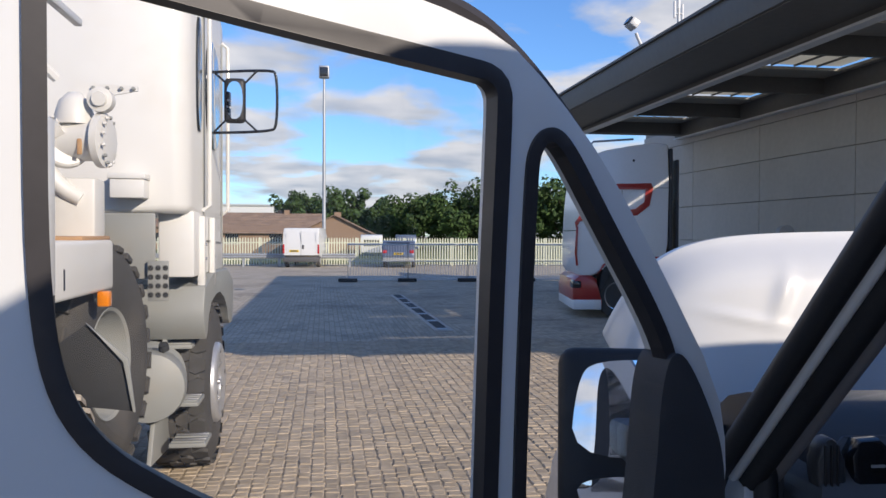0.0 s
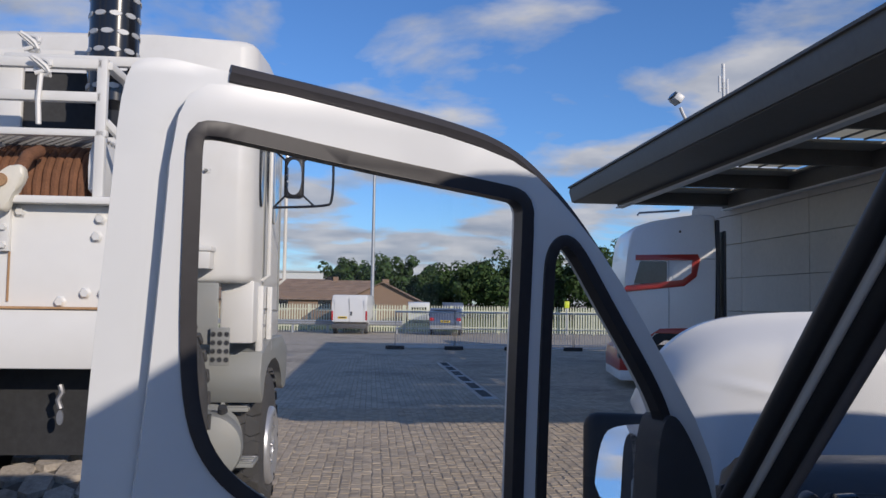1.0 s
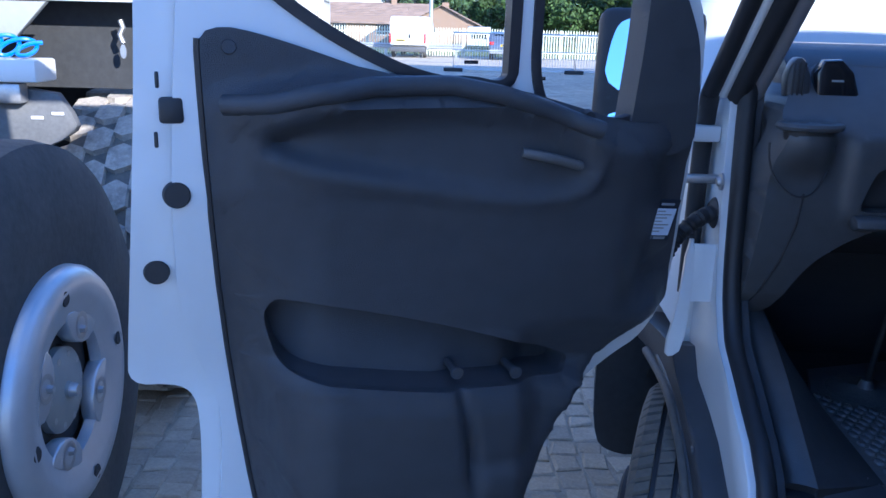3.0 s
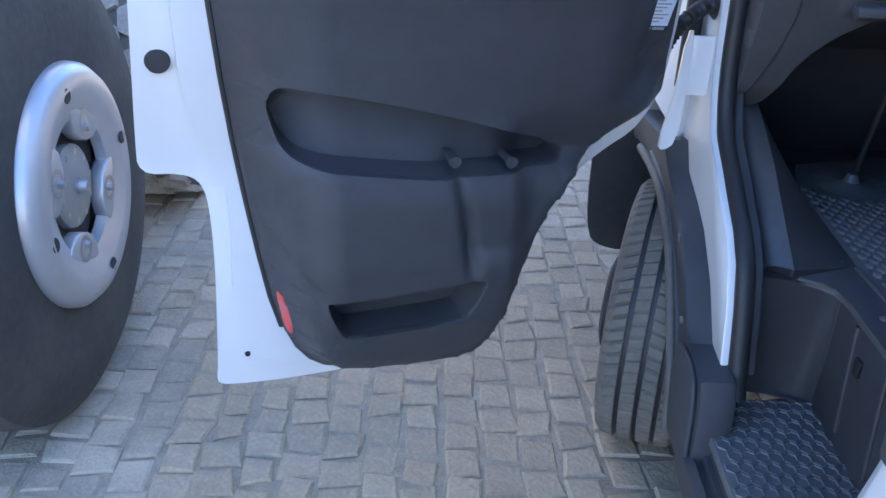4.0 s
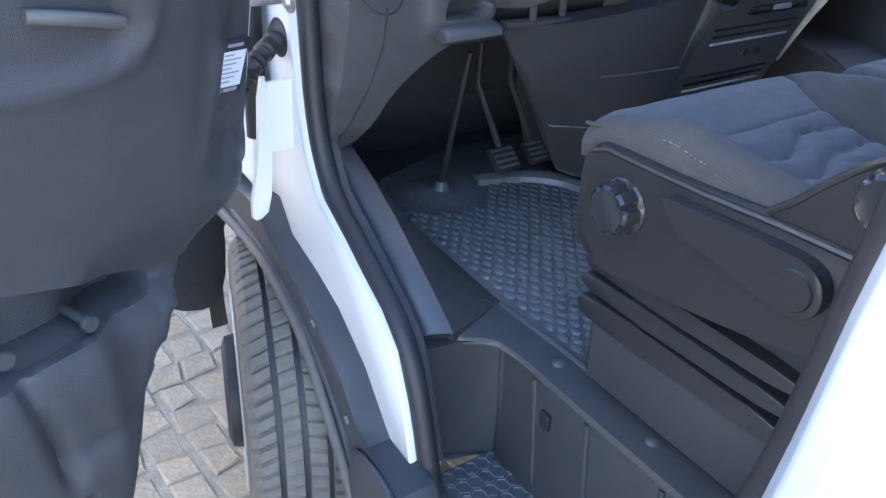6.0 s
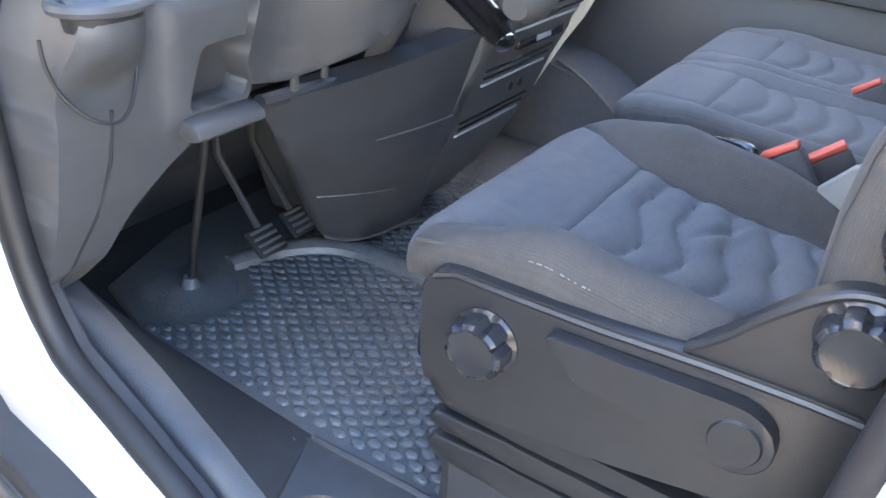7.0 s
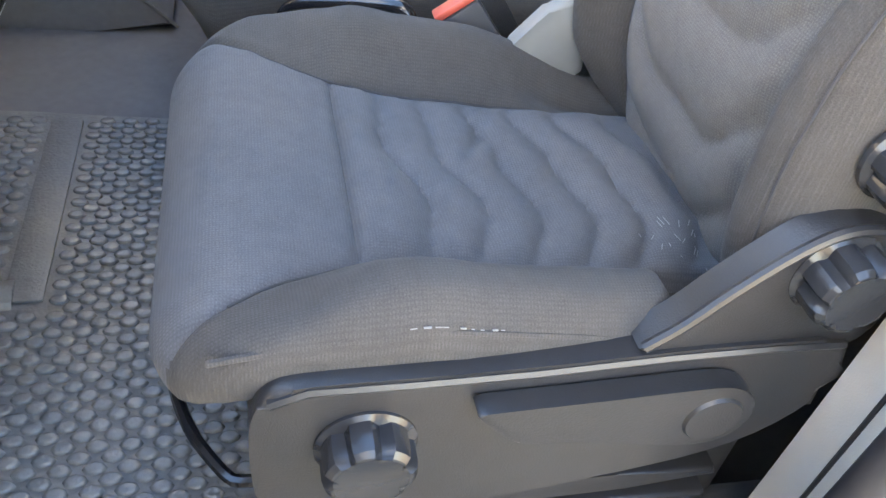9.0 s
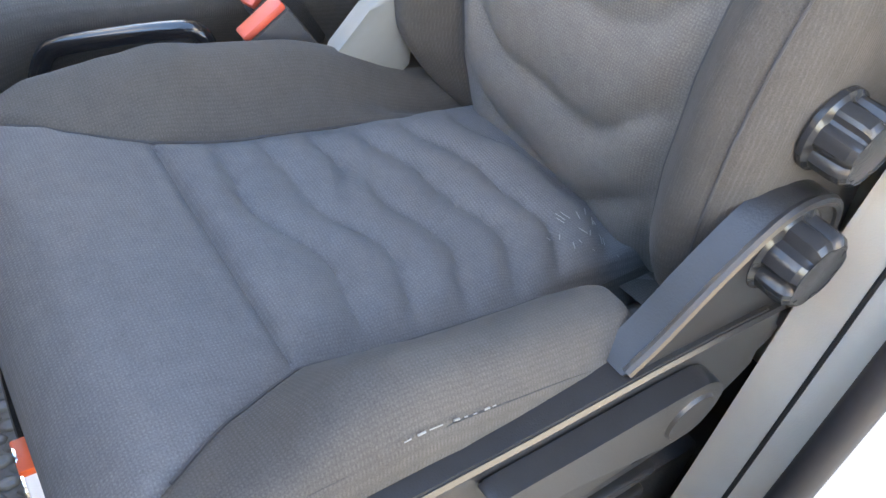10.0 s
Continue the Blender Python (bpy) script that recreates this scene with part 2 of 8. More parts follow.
CARPET = material("grey_floor_carpet", (0.115, 0.118, 0.125), 0.95, vary=0.15, scale=6, bump=0.3, bump_scale=500, dirt=(0.10, 0.095, 0.085), dirt_amount=0.4)
DASH_BLACK = material("black_dash_plastic", (0.048, 0.050, 0.054), 0.30, vary=0.14, scale=3, bump=0.15, bump_scale=700, spec=0.45)
DASH_GREY = material("dusty_grey_dash_plastic", (0.068, 0.070, 0.074), 0.42, vary=0.14, scale=4, bump=0.08, bump_scale=800, spec=0.45)
FENCE_ZINC = material("bright_zinc", (0.62, 0.64, 0.66), 0.5, vary=0.08)
GREY_TRIM = material("light_grey_trim", (0.30, 0.31, 0.31), 0.5, vary=0.05)
CONCRETE = material("concrete_panel", (0.52, 0.48, 0.43), 0.85, vary=0.08, scale=0.8, bump=0.15, bump_scale=40, rand=0.35)
CLAD = material("dark_cladding", (0.115, 0.11, 0.105), 0.6, 0.1, vary=0.12, scale=1.0)
SOFFIT = material("soffit_sheet", (0.30, 0.285, 0.26), 0.7, vary=0.12, scale=1.0)
LIGHT_STEEL = material("painted_light_steel", (0.50, 0.51, 0.52), 0.5, 0.2, vary=0.1)
FENCE = material("pale_green_palisade", (0.62, 0.64, 0.50), 0.6, vary=0.1, scale=3)
GRASS = material("dry_grass", (0.14, 0.17, 0.05), 0.95, vary=0.35, scale=1.2, bump=0.5, bump_scale=12)
ROOF_TILE = material("clay_tile", (0.27, 0.19, 0.14), 0.85, vary=0.25, scale=3, island=0.5)
BRICK_WALL = material("house_brick", (0.28, 0.19, 0.13), 0.9, vary=0.2, scale=6)
LEAF = material("leaf", (0.045, 0.085, 0.024), 0.7, vary=0.4, scale=0.7, island=0.8, spec=0.3)
BARK = material("bark", (0.09, 0.07, 0.05), 0.95, vary=0.3, bump=0.5, bump_scale=12)
CAR_BLUE = material("blue_grey_car_paint", (0.16, 0.19, 0.25), 0.3, 0.5, vary=0.05, coat=0.5)
DARK_GLASS = material("dark_tinted_glass", (0.015, 0.018, 0.022), 0.05, vary=0.1, coat=0.5)
PLATE = material("yellow_plate", (0.75, 0.52, 0.03), 0.4, vary=0.03)
TAIL_RED = material("tail_lamp_red", (0.45, 0.02, 0.02), 0.2, coat=0.5, vary=0.05)
YELLOW_GREEN = material("hi_vis_cover", (0.6, 0.7, 0.05), 0.5, vary=0.1)
CREAM = material("cream_paint", (0.70, 0.66, 0.56), 0.4, vary=0.05)
CLEAR = glass("clear_glass")
MIRROR = material("mirror_silver", (0.92, 0.93, 0.95), 0.01, 1.0, vary=0.005, scale=1)
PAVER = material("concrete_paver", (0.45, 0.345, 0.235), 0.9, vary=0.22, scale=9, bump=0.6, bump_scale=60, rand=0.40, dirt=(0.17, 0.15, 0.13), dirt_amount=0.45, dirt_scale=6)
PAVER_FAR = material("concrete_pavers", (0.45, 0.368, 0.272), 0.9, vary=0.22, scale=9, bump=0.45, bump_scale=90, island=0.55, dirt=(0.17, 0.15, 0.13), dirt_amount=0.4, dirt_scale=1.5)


def paving_material():
    """Yard paving beyond the laid stones: rows of small blocks with sandy joints and tyre stains."""
    m = material("yard_paving", (0.49, 0.43, 0.345), 0.92, vary=0.25, scale=1.3, bump=0.3, bump_scale=50, dirt=(0.12, 0.105, 0.095), dirt_amount=0.6, dirt_scale=0.35)
    n, l = m.node_tree.nodes, m.node_tree.links
    b = n["Principled BSDF"]
    src = b.inputs["Base Color"].links[0].from_socket
    tc = n.new("ShaderNodeTexCoord")
    mp = n.new("ShaderNodeMapping")
    mp.inputs["Rotation"].default_value = (0, 0, radians(90 - 3.4))
    l.new(tc.outputs["Object"], mp.inputs[0])
    br = n.new("ShaderNodeTexBrick")
    br.inputs["Scale"].default_value, br.inputs["Brick Width"].default_value, br.inputs["Row Height"].default_value = 1.0, 0.115, 0.102
    br.inputs["Mortar Size"].default_value, br.inputs["Mortar Smooth"].default_value = 0.008, 0.4
    br.inputs["Color1"].default_value, br.inputs["Color2"].default_value, br.inputs["Mortar"].default_value = (0.78, 0.78, 0.78, 1), (1.18, 1.16, 1.12, 1), (0.66, 0.62, 0.56, 1)
    l.new(mp.outputs[0], br.inputs["Vector"])
    mx = n.new("ShaderNodeMix")
    mx.data_type, mx.blend_type = "RGBA", "MULTIPLY"
    mx.inputs["Factor"].default_value = 1.0
    l.new(src, mx.inputs["A"])
    l.new(br.outputs["Color"], mx.inputs["B"])
    l.new(mx.outputs["Result"], b.inputs["Base Color"])
    return m


YARD = paving_material()


# ---- mesh helpers ----
def part(name, bm, mat, parent=None, label="", sharp=38, flat=False):
    """Links a bmesh as one mesh object, under a thing or a part where one is given."""
    me = bpy.data.meshes.new(name)
    bmesh.ops.recalc_face_normals(bm, faces=bm.faces[:])
    bm.to_mesh(me)
    bm.free()
    me.materials.append(mat)
    if not flat:
        me.polygons.foreach_set("use_smooth", [True] * len(me.polygons))
        me.set_sharp_from_angle(angle=radians(sharp))
    ob = new(name, me)
    if parent:
        ob.parent = parent
    if label:
        tagged(ob, label)
    return ob


def thing(name, m=None, label="", category="", group="", kind=""):
    ob = new(name)
    ob.empty_display_size = 0.1
    if m:
        ob.matrix_basis = m
    return tagged(ob, label, category, group, kind)


def bevelled(bm, edges, r, seg=2):
    if r > 0 and edges:
        bmesh.ops.bevel(bm, geom=edges, offset=r, segments=seg, affect="EDGES", profile=0.5, clamp_overlap=True)


def box(bm, a, b, r=0.0, seg=2, m=None):
    out = bmesh.ops.create_cube(bm, size=1.0)["verts"]
    a, b = Vector(a), Vector(b)
    for v in out:
        v.co = Vector((a[k] + (b[k] - a[k]) * (v.co[k] + 0.5) for k in range(3)))
        if m:
            v.co = m @ v.co
    bevelled(bm, list({e for v in out for e in v.link_edges}), r, seg)
    return bm


def B(a, b, r=0.0, seg=2, m=None):
    return box(bmesh.new(), a, b, r, seg, m)


def chaikin(pts, n=2, closed=True):
    for _ in range(n):
        q = []
        rng = range(len(pts)) if closed else range(len(pts) - 1)
        for i in rng:
            p0, p1 = Vector(pts[i]), Vector(pts[(i + 1) % len(pts)])
            q += [p0.lerp(p1, 0.25), p0.lerp(p1, 0.75)]
        pts = q if closed else [Vector(pts[0])] + q + [Vector(pts[-1])]
    return [Vector(p) for p in pts]


def inset(pts, d):
    """Moves a closed outline inwards by d."""
    area = sum(pts[i - 1][0] * pts[i][1] - pts[i][0] * pts[i - 1][1] for i in range(len(pts)))
    s = 1 if area > 0 else -1
    out = []
    for i, p in enumerate(pts):
        a, b = Vector(pts[i - 1]), Vector(pts[(i + 1) % len(pts)])
        t = (b - a).normalized()
        out.append(Vector((p[0] - t[1] * d * s, p[1] + t[0] * d * s)))
    return out


def prism(bm, pts, axis, a0, a1, r=0.0, seg=2):
    """An outline in the two axes other than axis, drawn out from a0 to a1."""
    k = "xyz".index(axis)
    def at(p, h):
        c = [p[0], p[1]]
        c.insert(k, h)
        return c
    v0 = [bm.verts.new(at(p, a0)) for p in pts]
    v1 = [bm.verts.new(at(p, a1)) for p in pts]
    n = len(pts)
    caps = [bm.faces.new(v0), bm.faces.new(v1[::-1])]
    for i in range(n):
        bm.faces.new((v0[i], v0[(i + 1) % n], v1[(i + 1) % n], v1[i]))
    bevelled(bm, list({e for f in caps for e in f.edges}), r, seg)
    return bm


def P(pts, axis, a0, a1, r=0.0, seg=2):
    return prism(bmesh.new(), pts, axis, a0, a1, r, seg)


def tube(bm, pts, r, n=10, closed=False, squash=1.0):
    """A round bar along a line of points; r may be a function of the share of the way."""
    pts = [Vector(p) for p in pts]
    rings, up = [], None
    for i, p in enumerate(pts):
        a = pts[i - 1] if (closed or i) else p
        b = pts[(i + 1) % len(pts)] if (closed or i < len(pts) - 1) else p
        t = (b - a).normalized()
        if up is None:
            up = Vector((0, 0, 1)) if abs(t.z) < 0.9 else Vector((1, 0, 0))
        side = t.cross(up).normalized()
        up = side.cross(t).normalized()
        rad = r(i / max(1, len(pts) - 1)) if callable(r) else r
        rings.append([bm.verts.new(p + side * math.cos(x) * rad + up * math.sin(x) * rad * squash) for x in (2 * math.pi * k / n for k in range(n))])
    for i in range(len(rings) if closed else len(rings) - 1):
        a, b = rings[i], rings[(i + 1) % len(rings)]
        for k in range(n):
            bm.faces.new((a[k], a[(k + 1) % n], b[(k + 1) % n], b[k]))
    if not closed:
        bm.faces.new(rings[0][::-1])
        bm.faces.new(rings[-1])
    return bm


def T(pts, r, n=10, closed=False, squash=1.0):
    return tube(bmesh.new(), pts, r, n, closed, squash)


def lathe(bm, prof, n=32, m=None, close=True):
    """Turns a profile of (radius, height) round z, placed by m."""
    m = m or Matrix()
    rings = []
    for r, h in prof:
        if r < 1e-5:
            rings.append([bm.verts.new(m @ Vector((0, 0, h)))])
        else:
            rings.append([bm.verts.new(m @ Vector((r * math.cos(2 * math.pi * k / n), r * math.sin(2 * math.pi * k / n), h))) for k in range(n)])
    for a, b in zip(rings, rings[1:]):
        for k in range(n):
            q = [a[k % len(a)], a[(k + 1) % len(a)], b[(k + 1) % len(b)], b[k % len(b)]]
            q = list(dict.fromkeys(q))
            if len(q) > 2:
                bm.faces.new(q)
    if close:
        for ring in (rings[0], rings[-1]):
            if len(ring) > 2:
                bm.faces.new(ring)
    return bm


def L(prof, n=32, m=None, close=True):
    return lathe(bmesh.new(), prof, n, m, close)


def grid(fn, nu, nv, wrap=False, bm=None):
    """A skin of fn(u, v), u and v from 0 to 1."""
    bm = bm or bmesh.new()
    rows = [[bm.verts.new(fn(i / nu, j / nv)) for i in range(nu if wrap else nu + 1)] for j in range(nv + 1)]
    for j in range(nv):
        for i in range(nu):
            k = (i + 1) % nu if wrap else i + 1
            bm.faces.new((rows[j][i], rows[j][k], rows[j + 1][k], rows[j + 1][i]))
    return bm


def solid(bm, vec):
    """Gives a skin thickness along vec."""
    out = bmesh.ops.extrude_face_region(bm, geom=bm.faces[:])
    vec = Vector(vec)
    for v in out["geom"]:
        if isinstance(v, bmesh.types.BMVert):
            v.co += vec
    return bm


AX = {"x": Matrix.Rotation(radians(90), 4, "Y"), "y": Matrix.Rotation(radians(-90), 4, "X"), "z": Matrix()}


def disc_at(p, axis):
    return Matrix.Translation(p) @ AX[axis]


def smooth_step(a, b, x):
    t = min(1.0, max(0.0, (x - a) / (b - a)))
    return t * t * (3 - 2 * t)


def gauss(d, w):
    return math.exp(-(d / w) ** 2)


def lerp_table(tab, x):
    for (x0, y0), (x1, y1) in zip(tab, tab[1:]):
        if x <= x1:
            return y0 + (y1 - y0) * max(0.0, (x - x0) / (x1 - x0))
    return tab[-1][1]


def in_poly(p, poly):
    c = False
    for i in range(len(poly)):
        a, b = poly[i - 1], poly[i]
        if (a[1] > p[1]) != (b[1] > p[1]) and p[0] < (b[0] - a[0]) * (p[1] - a[1]) / (b[1] - a[1]) + a[0]:
            c = not c
    return c


def poly_dist(p, poly):
    """Distance of p from a closed outline: positive inside."""
    best = 9.0
    for i in range(len(poly)):
        ax, ay = poly[i - 1][0], poly[i - 1][1]
        dx, dy = poly[i][0] - ax, poly[i][1] - ay
        q = dx * dx + dy * dy
        t = min(1.0, max(0.0, ((p[0] - ax) * dx + (p[1] - ay) * dy) / q)) if q else 0.0
        best = min(best, math.hypot(p[0] - ax - dx * t, p[1] - ay - dy * t))
    return best if in_poly(p, poly) else -best


def plate(outline, holes=(), step=0.04, both=False, y=None, thick=0.02, r=0.0, seg=2):
    """A panel in the x-z plane with cut-outs, cut into bands so that it can be curved: y(x, z) gives its near face."""
    bm = bmesh.new()
    loops = [outline, *holes]
    edges = []
    for lp in loops:
        vs = [bm.verts.new((p[0], 0, p[1])) for p in lp]
        edges += [bm.edges.new((vs[i - 1], vs[i])) for i in range(len(vs))]
    bmesh.ops.triangle_fill(bm, use_beauty=True, use_dissolve=False, edges=edges)
    for k in ((2, 0) if both else (2,)):
        lo, hi = min(p[k // 2] for p in outline), max(p[k // 2] for p in outline)
        x = math.ceil(lo / step) * step
        while x < hi - 1e-4:
            co, no = [0, 0, 0], [0, 0, 0]
            co[k], no[k] = x + 1e-5, 1
            bmesh.ops.bisect_plane(bm, geom=bm.verts[:] + bm.edges[:] + bm.faces[:], plane_co=co, plane_no=no, dist=1e-6)
            x += step
    front = bm.verts[:]
    out = bmesh.ops.extrude_face_region(bm, geom=bm.faces[:])
    back = {v for v in out["geom"] if isinstance(v, bmesh.types.BMVert)}
    for v in bm.verts:
        yy = y(v.co.x, v.co.z) if y else 0.0
        v.co.y = yy + (thick if v in back else 0.0)
    if r:
        fset = {v for v in bm.verts if v not in back}
        rim = [e for e in bm.edges if e.verts[0] in fset and e.verts[1] in fset and any(any(w in back for w in f.verts) for f in e.link_faces)]
        bevelled(bm, rim, r, seg)
    return bm

# ---- setting ----
YARD_TURN = 3.3
yard = pose(0, 0, 0, 0, 0, YARD_TURN)

ground = part("ground", grid(lambda u, v: ((u - 0.5) * 1600, (v - 0.5) * 1600, -0.012), 40, 40), YARD)
tagged(ground, "brown-grey block paving of a transport yard", "ground", kind="structure")

bm = grid(lambda u, v: (-160 + 320 * u, 48.6 + 300 * v, 0.02 + 0.05 * noise.noise((u * 40, v * 30, 0))), 80, 60)
verge = part("grass_verge", bm, GRASS)
tagged(verge, "dry green grass beyond the palisade fence", "grass", kind="structure")


def building():
    """Long hall with precast wall panels and a deep canopy, in the yard's axes."""
    hall = thing("hall", yard, "long hall of pale precast panels under a dark steel canopy", "building", kind="structure")
    part("wall_backing", B((10.66, -4, -0.01), (11.0, 26.6, 5.4)), SOFFIT, hall)
    rows = [(-0.01, 0.62), (0.635, 1.65), (1.665, 2.68), (2.695, 3.74), (3.755, 4.66), (4.675, 5.2)]
    meshes = {}
    for c in range(8):
        for r, (z0, z1) in enumerate(rows):
            y0 = 26.6 - 3.9 * (c + 1)
            if r not in meshes:
                bm = B((0, 0.008, z0), (0.06, 3.892, z1), 0.008, 1)
                ob = part("panel", bm, CONCRETE, hall)
                meshes[r] = ob.data
            else:
                ob = new("panel", meshes[r])
                ob.parent = hall
            ob.location = (10.6, y0, 0)
    canopy = thing("canopy", yard, "deep cantilevered steel canopy with dark cladding and skylights", "canopy", kind="structure")
    part("fascia", P([(5.45, 5.42), (5.43, 5.30), (5.52, 4.98), (5.58, 4.98), (5.58, 5.42)], "y", 1.0, 23.6), CLAD, canopy, "weathered dark steel fascia")
    part("fascia_cap", B((5.39, 1.0, 5.42), (5.75, 23.6, 5.47)), CLAD, canopy)
    part("outer_soffit", B((5.58, 1.0, 4.96), (6.95, 23.58, 5.04)), CLAD, canopy)
    part("roof_sheet", B((5.58, 1.0, 5.36), (7.06, 23.58, 5.42)), CLAD, canopy)
    part("end_fascia", B((5.58, 23.5, 4.96), (10.6, 23.6, 5.40)), CLAD, canopy)
    for x, w in ((6.95, 0.12), (10.36, 0.12)):
        part("beam", B((x, 1.0, 4.86), (x + w, 23.5, 5.34)), CLAD, canopy)
        part("beam_flange", B((x - 0.05, 1.0, 4.82), (x + w + 0.05, 23.5, 4.86)), FENCE_ZINC, canopy, "light grey lower flange")
    for k in range(7):
        y = 23.2 - 3.7 * k
        part("cross_beam", B((7.07, y - 0.12, 4.95), (10.36, y, 5.3)), CLAD, canopy)
    for k in range(6):
        y = 23.2 - 3.7 * k
        a, b = y - 3.7, y - 0.12
        part("inner_soffit", B((7.07, a, 5.3), (10.36, b - 2.5, 5.36)), SOFFIT, canopy)
        part("inner_soffit", B((7.07, b - 0.8, 5.3), (10.36, b, 5.36)), SOFFIT, canopy)
        part("inner_soffit", B((10.2, b - 2.5, 5.3), (10.36, b - 0.8, 5.36)), SOFFIT, canopy)
        part("inner_soffit", B((7.07, b - 2.5, 5.3), (8.1, b - 0.8, 5.36)), SOFFIT, canopy)
        part("skylight", B((8.1, b - 2.5, 5.40), (10.2, b - 0.8, 5.41)), SKY_SHEET, canopy, "translucent skylight sheet")
        for j in range(1, 4):
            part("glazing_bar", B((8.1 + 0.52 * j, b - 2.5, 5.36), (8.13 + 0.52 * j, b - 0.8, 5.40)), CLAD, canopy)
    lamp = thing("floodlight", yard @ pose(5.38, 14.1, 5.47), "small grey floodlight on the canopy edge", "floodlight")
    part("arm", T([(0.1, 0, 0), (0.02, 0, 0.16), (-0.02, 0, 0.26)], 0.035), LIGHT_STEEL, lamp)
    part("housing", B((-0.09, -0.16, -0.07), (0.09, 0.16, 0.09), 0.02, 2, pose(-0.1, 0, 0.42, 0, 35, 0)), LIGHT_STEEL, lamp)
    part("lens", B((-0.13, -0.13, -0.055), (-0.095, 0.13, 0.07), 0.005, 1, pose(-0.1, 0, 0.42, 0, 35, 0)), DARK_GLASS, lamp)
    mast = thing("antenna_mast", yard @ pose(7.8, 17.6, 5.41), "thin white aerial mast on the canopy roof", "antenna")
    part("pole", T([(0, 0, 0), (0, 0, 2.0)], 0.035), GALV, mast)
    part("radiator", T([(0.0, 0, 1.85), (0.0, 0, 2.32)], 0.045), WHITE, mast)
    part("radiator", T([(0.10, 0, 1.50), (0.10, 0, 1.95)], 0.03), WHITE, mast)
    part("crossarm", T([(-0.12, 0, 1.72), (0.12, 0, 1.72)], 0.02), GALV, mast)
    part("radiator", T([(-0.10, 0, 1.62), (-0.10, 0, 2.02)], 0.03), WHITE, mast)


SKY_SHEET = translucent("skylight_sheeting", (0.86, 0.82, 0.70))
building()

# ---- the delivery van, heading along +y, with its open door ----
van = thing("delivery_van", None, "white delivery van with its cab door and bonnet standing open", "van")

# hinge pillar and front wing
PILLAR_IN = [(0.065, 1.42), (0.06, 1.30), (0.045, 1.17), (0.032, 1.05), (0.008, 0.97), (-0.037, 0.897), (-0.126, 0.850), (-0.18, 0.818), (-0.25, 0.78), (-0.304, 0.731), (-0.345, 0.643), (-0.382, 0.525)]
PILLAR_OUT = [(-0.30, 0.525), (-0.235, 0.60), (-0.13, 0.66), (-0.03, 0.70), (0.07, 0.735), (0.16, 0.77), (0.20, 1.0), (0.20, 1.36)]
part("hinge_pillar", P(PILLAR_IN + PILLAR_OUT, "x", 0.03, 0.05, 0.003), WHITE, van, "white painted door pillar")
part("pillar_lining", P([(y + 0.004, z) for y, z in PILLAR_IN] + PILLAR_OUT, "x", 0.05, 0.10, 0.004), PLASTIC, van)
part("wing", P([(0.17, 0.82), (0.17, 1.40), (0.60, 1.36), (1.25, 1.18), (1.45, 0.95), (1.45, 0.55), (0.86, 0.55), (0.78, 0.70), (0.60, 0.83), (0.40, 0.86)], "x", 0.0, 0.06, 0.015), WHITE, van)
part("door_seal", T([(0.062, y - 0.008, z - 0.004) for y, z in chaikin([(0.068, 1.46)] + PILLAR_IN[1:] + [(-0.40, 0.49)], 1, False)], 0.019), SEAL, van, "black rubber door seal")
part("hinge", B((-0.055, 0.10, 1.30), (0.03, 0.15, 1.335), 0.006), WHITE, van)
part("hinge", B((-0.018, 0.046, 0.96), (0.034, 0.054, 1.09), 0.003), WHITE, van)
part("hinge_leaf", P(chaikin([(-0.030, 1.10), (-0.014, 1.10), (-0.012, 0.965), (-0.018, 0.85), (-0.045, 0.828), (-0.060, 0.842), (-0.038, 0.955)], 1), "y", 0.044, 0.056, 0.003), WHITE, van)
check = part("door_check", B((-0.075, 0.018, 1.225), (0.02, 0.034, 1.243), 0.004), STEEL, van, "steel door check strap")
part("bolt", L([(0.0, 0.012), (0.008, 0.012), (0.011, 0.006), (0.018, 0.004), (0.018, 0)], 12, disc_at((0.012, -0.002, 1.234), "x") @ pose(0, 0, 0, 180)), STEEL, check)
boot_pts = [(0.04, 0.085, 1.15), (0.012, 0.07, 1.152), (-0.018, 0.045, 1.143), (-0.045, 0.036, 1.122), (-0.066, 0.040, 1.092), (-0.080, 0.045, 1.055)]
boot_line = chaikin(boot_pts, 3, False)
part("cable_boot", T(boot_line, lambda s: 0.0165 + 0.0022 * math.sin(s * 120), 12), SEAL, van, "ribbed black rubber cable boot")
part("boot_flange", L([(0, 0.014), (0.022, 0.014), (0.034, 0.004), (0.034, 0)], 20, disc_at((0.032, 0.09, 1.15), "x") @ pose(0, 0, 0, 180)), SEAL, van)

# wheel arch trim, between the pillar and the wheel
ARCH_IN = [(0.50, 0.70), (0.34, 0.728), (0.20, 0.735), (0.085, 0.730), (0.0, 0.70), (-0.085, 0.660), (-0.145, 0.595), (-0.205, 0.52), (-0.25, 0.465), (-0.28, 0.42), (-0.30, 0.32)]
ARCH_OUT = [(-0.46, 0.32), (-0.455, 0.50), (-0.43, 0.54), (-0.31, 0.548), (-0.275, 0.585), (-0.22, 0.645), (-0.12, 0.712), (-0.04, 0.742), (0.07, 0.772), (0.12, 0.83), (0.18, 0.82), (0.34, 0.80), (0.50, 0.78)]
part("arch_trim", P(ARCH_IN + ARCH_OUT, "x", -0.022, 0.05, 0.010), PLASTIC, van, "black plastic wheel arch trim")
part("arch_ridge", T([(-0.022, y, z) for y, z in chaikin([(0.247, 0.750), (0.116, 0.742), (-0.02, 0.70), (-0.12, 0.645), (-0.20, 0.57), (-0.25, 0.51), (-0.285, 0.44)], 2, False)], 0.006, 8), PLASTIC, van)
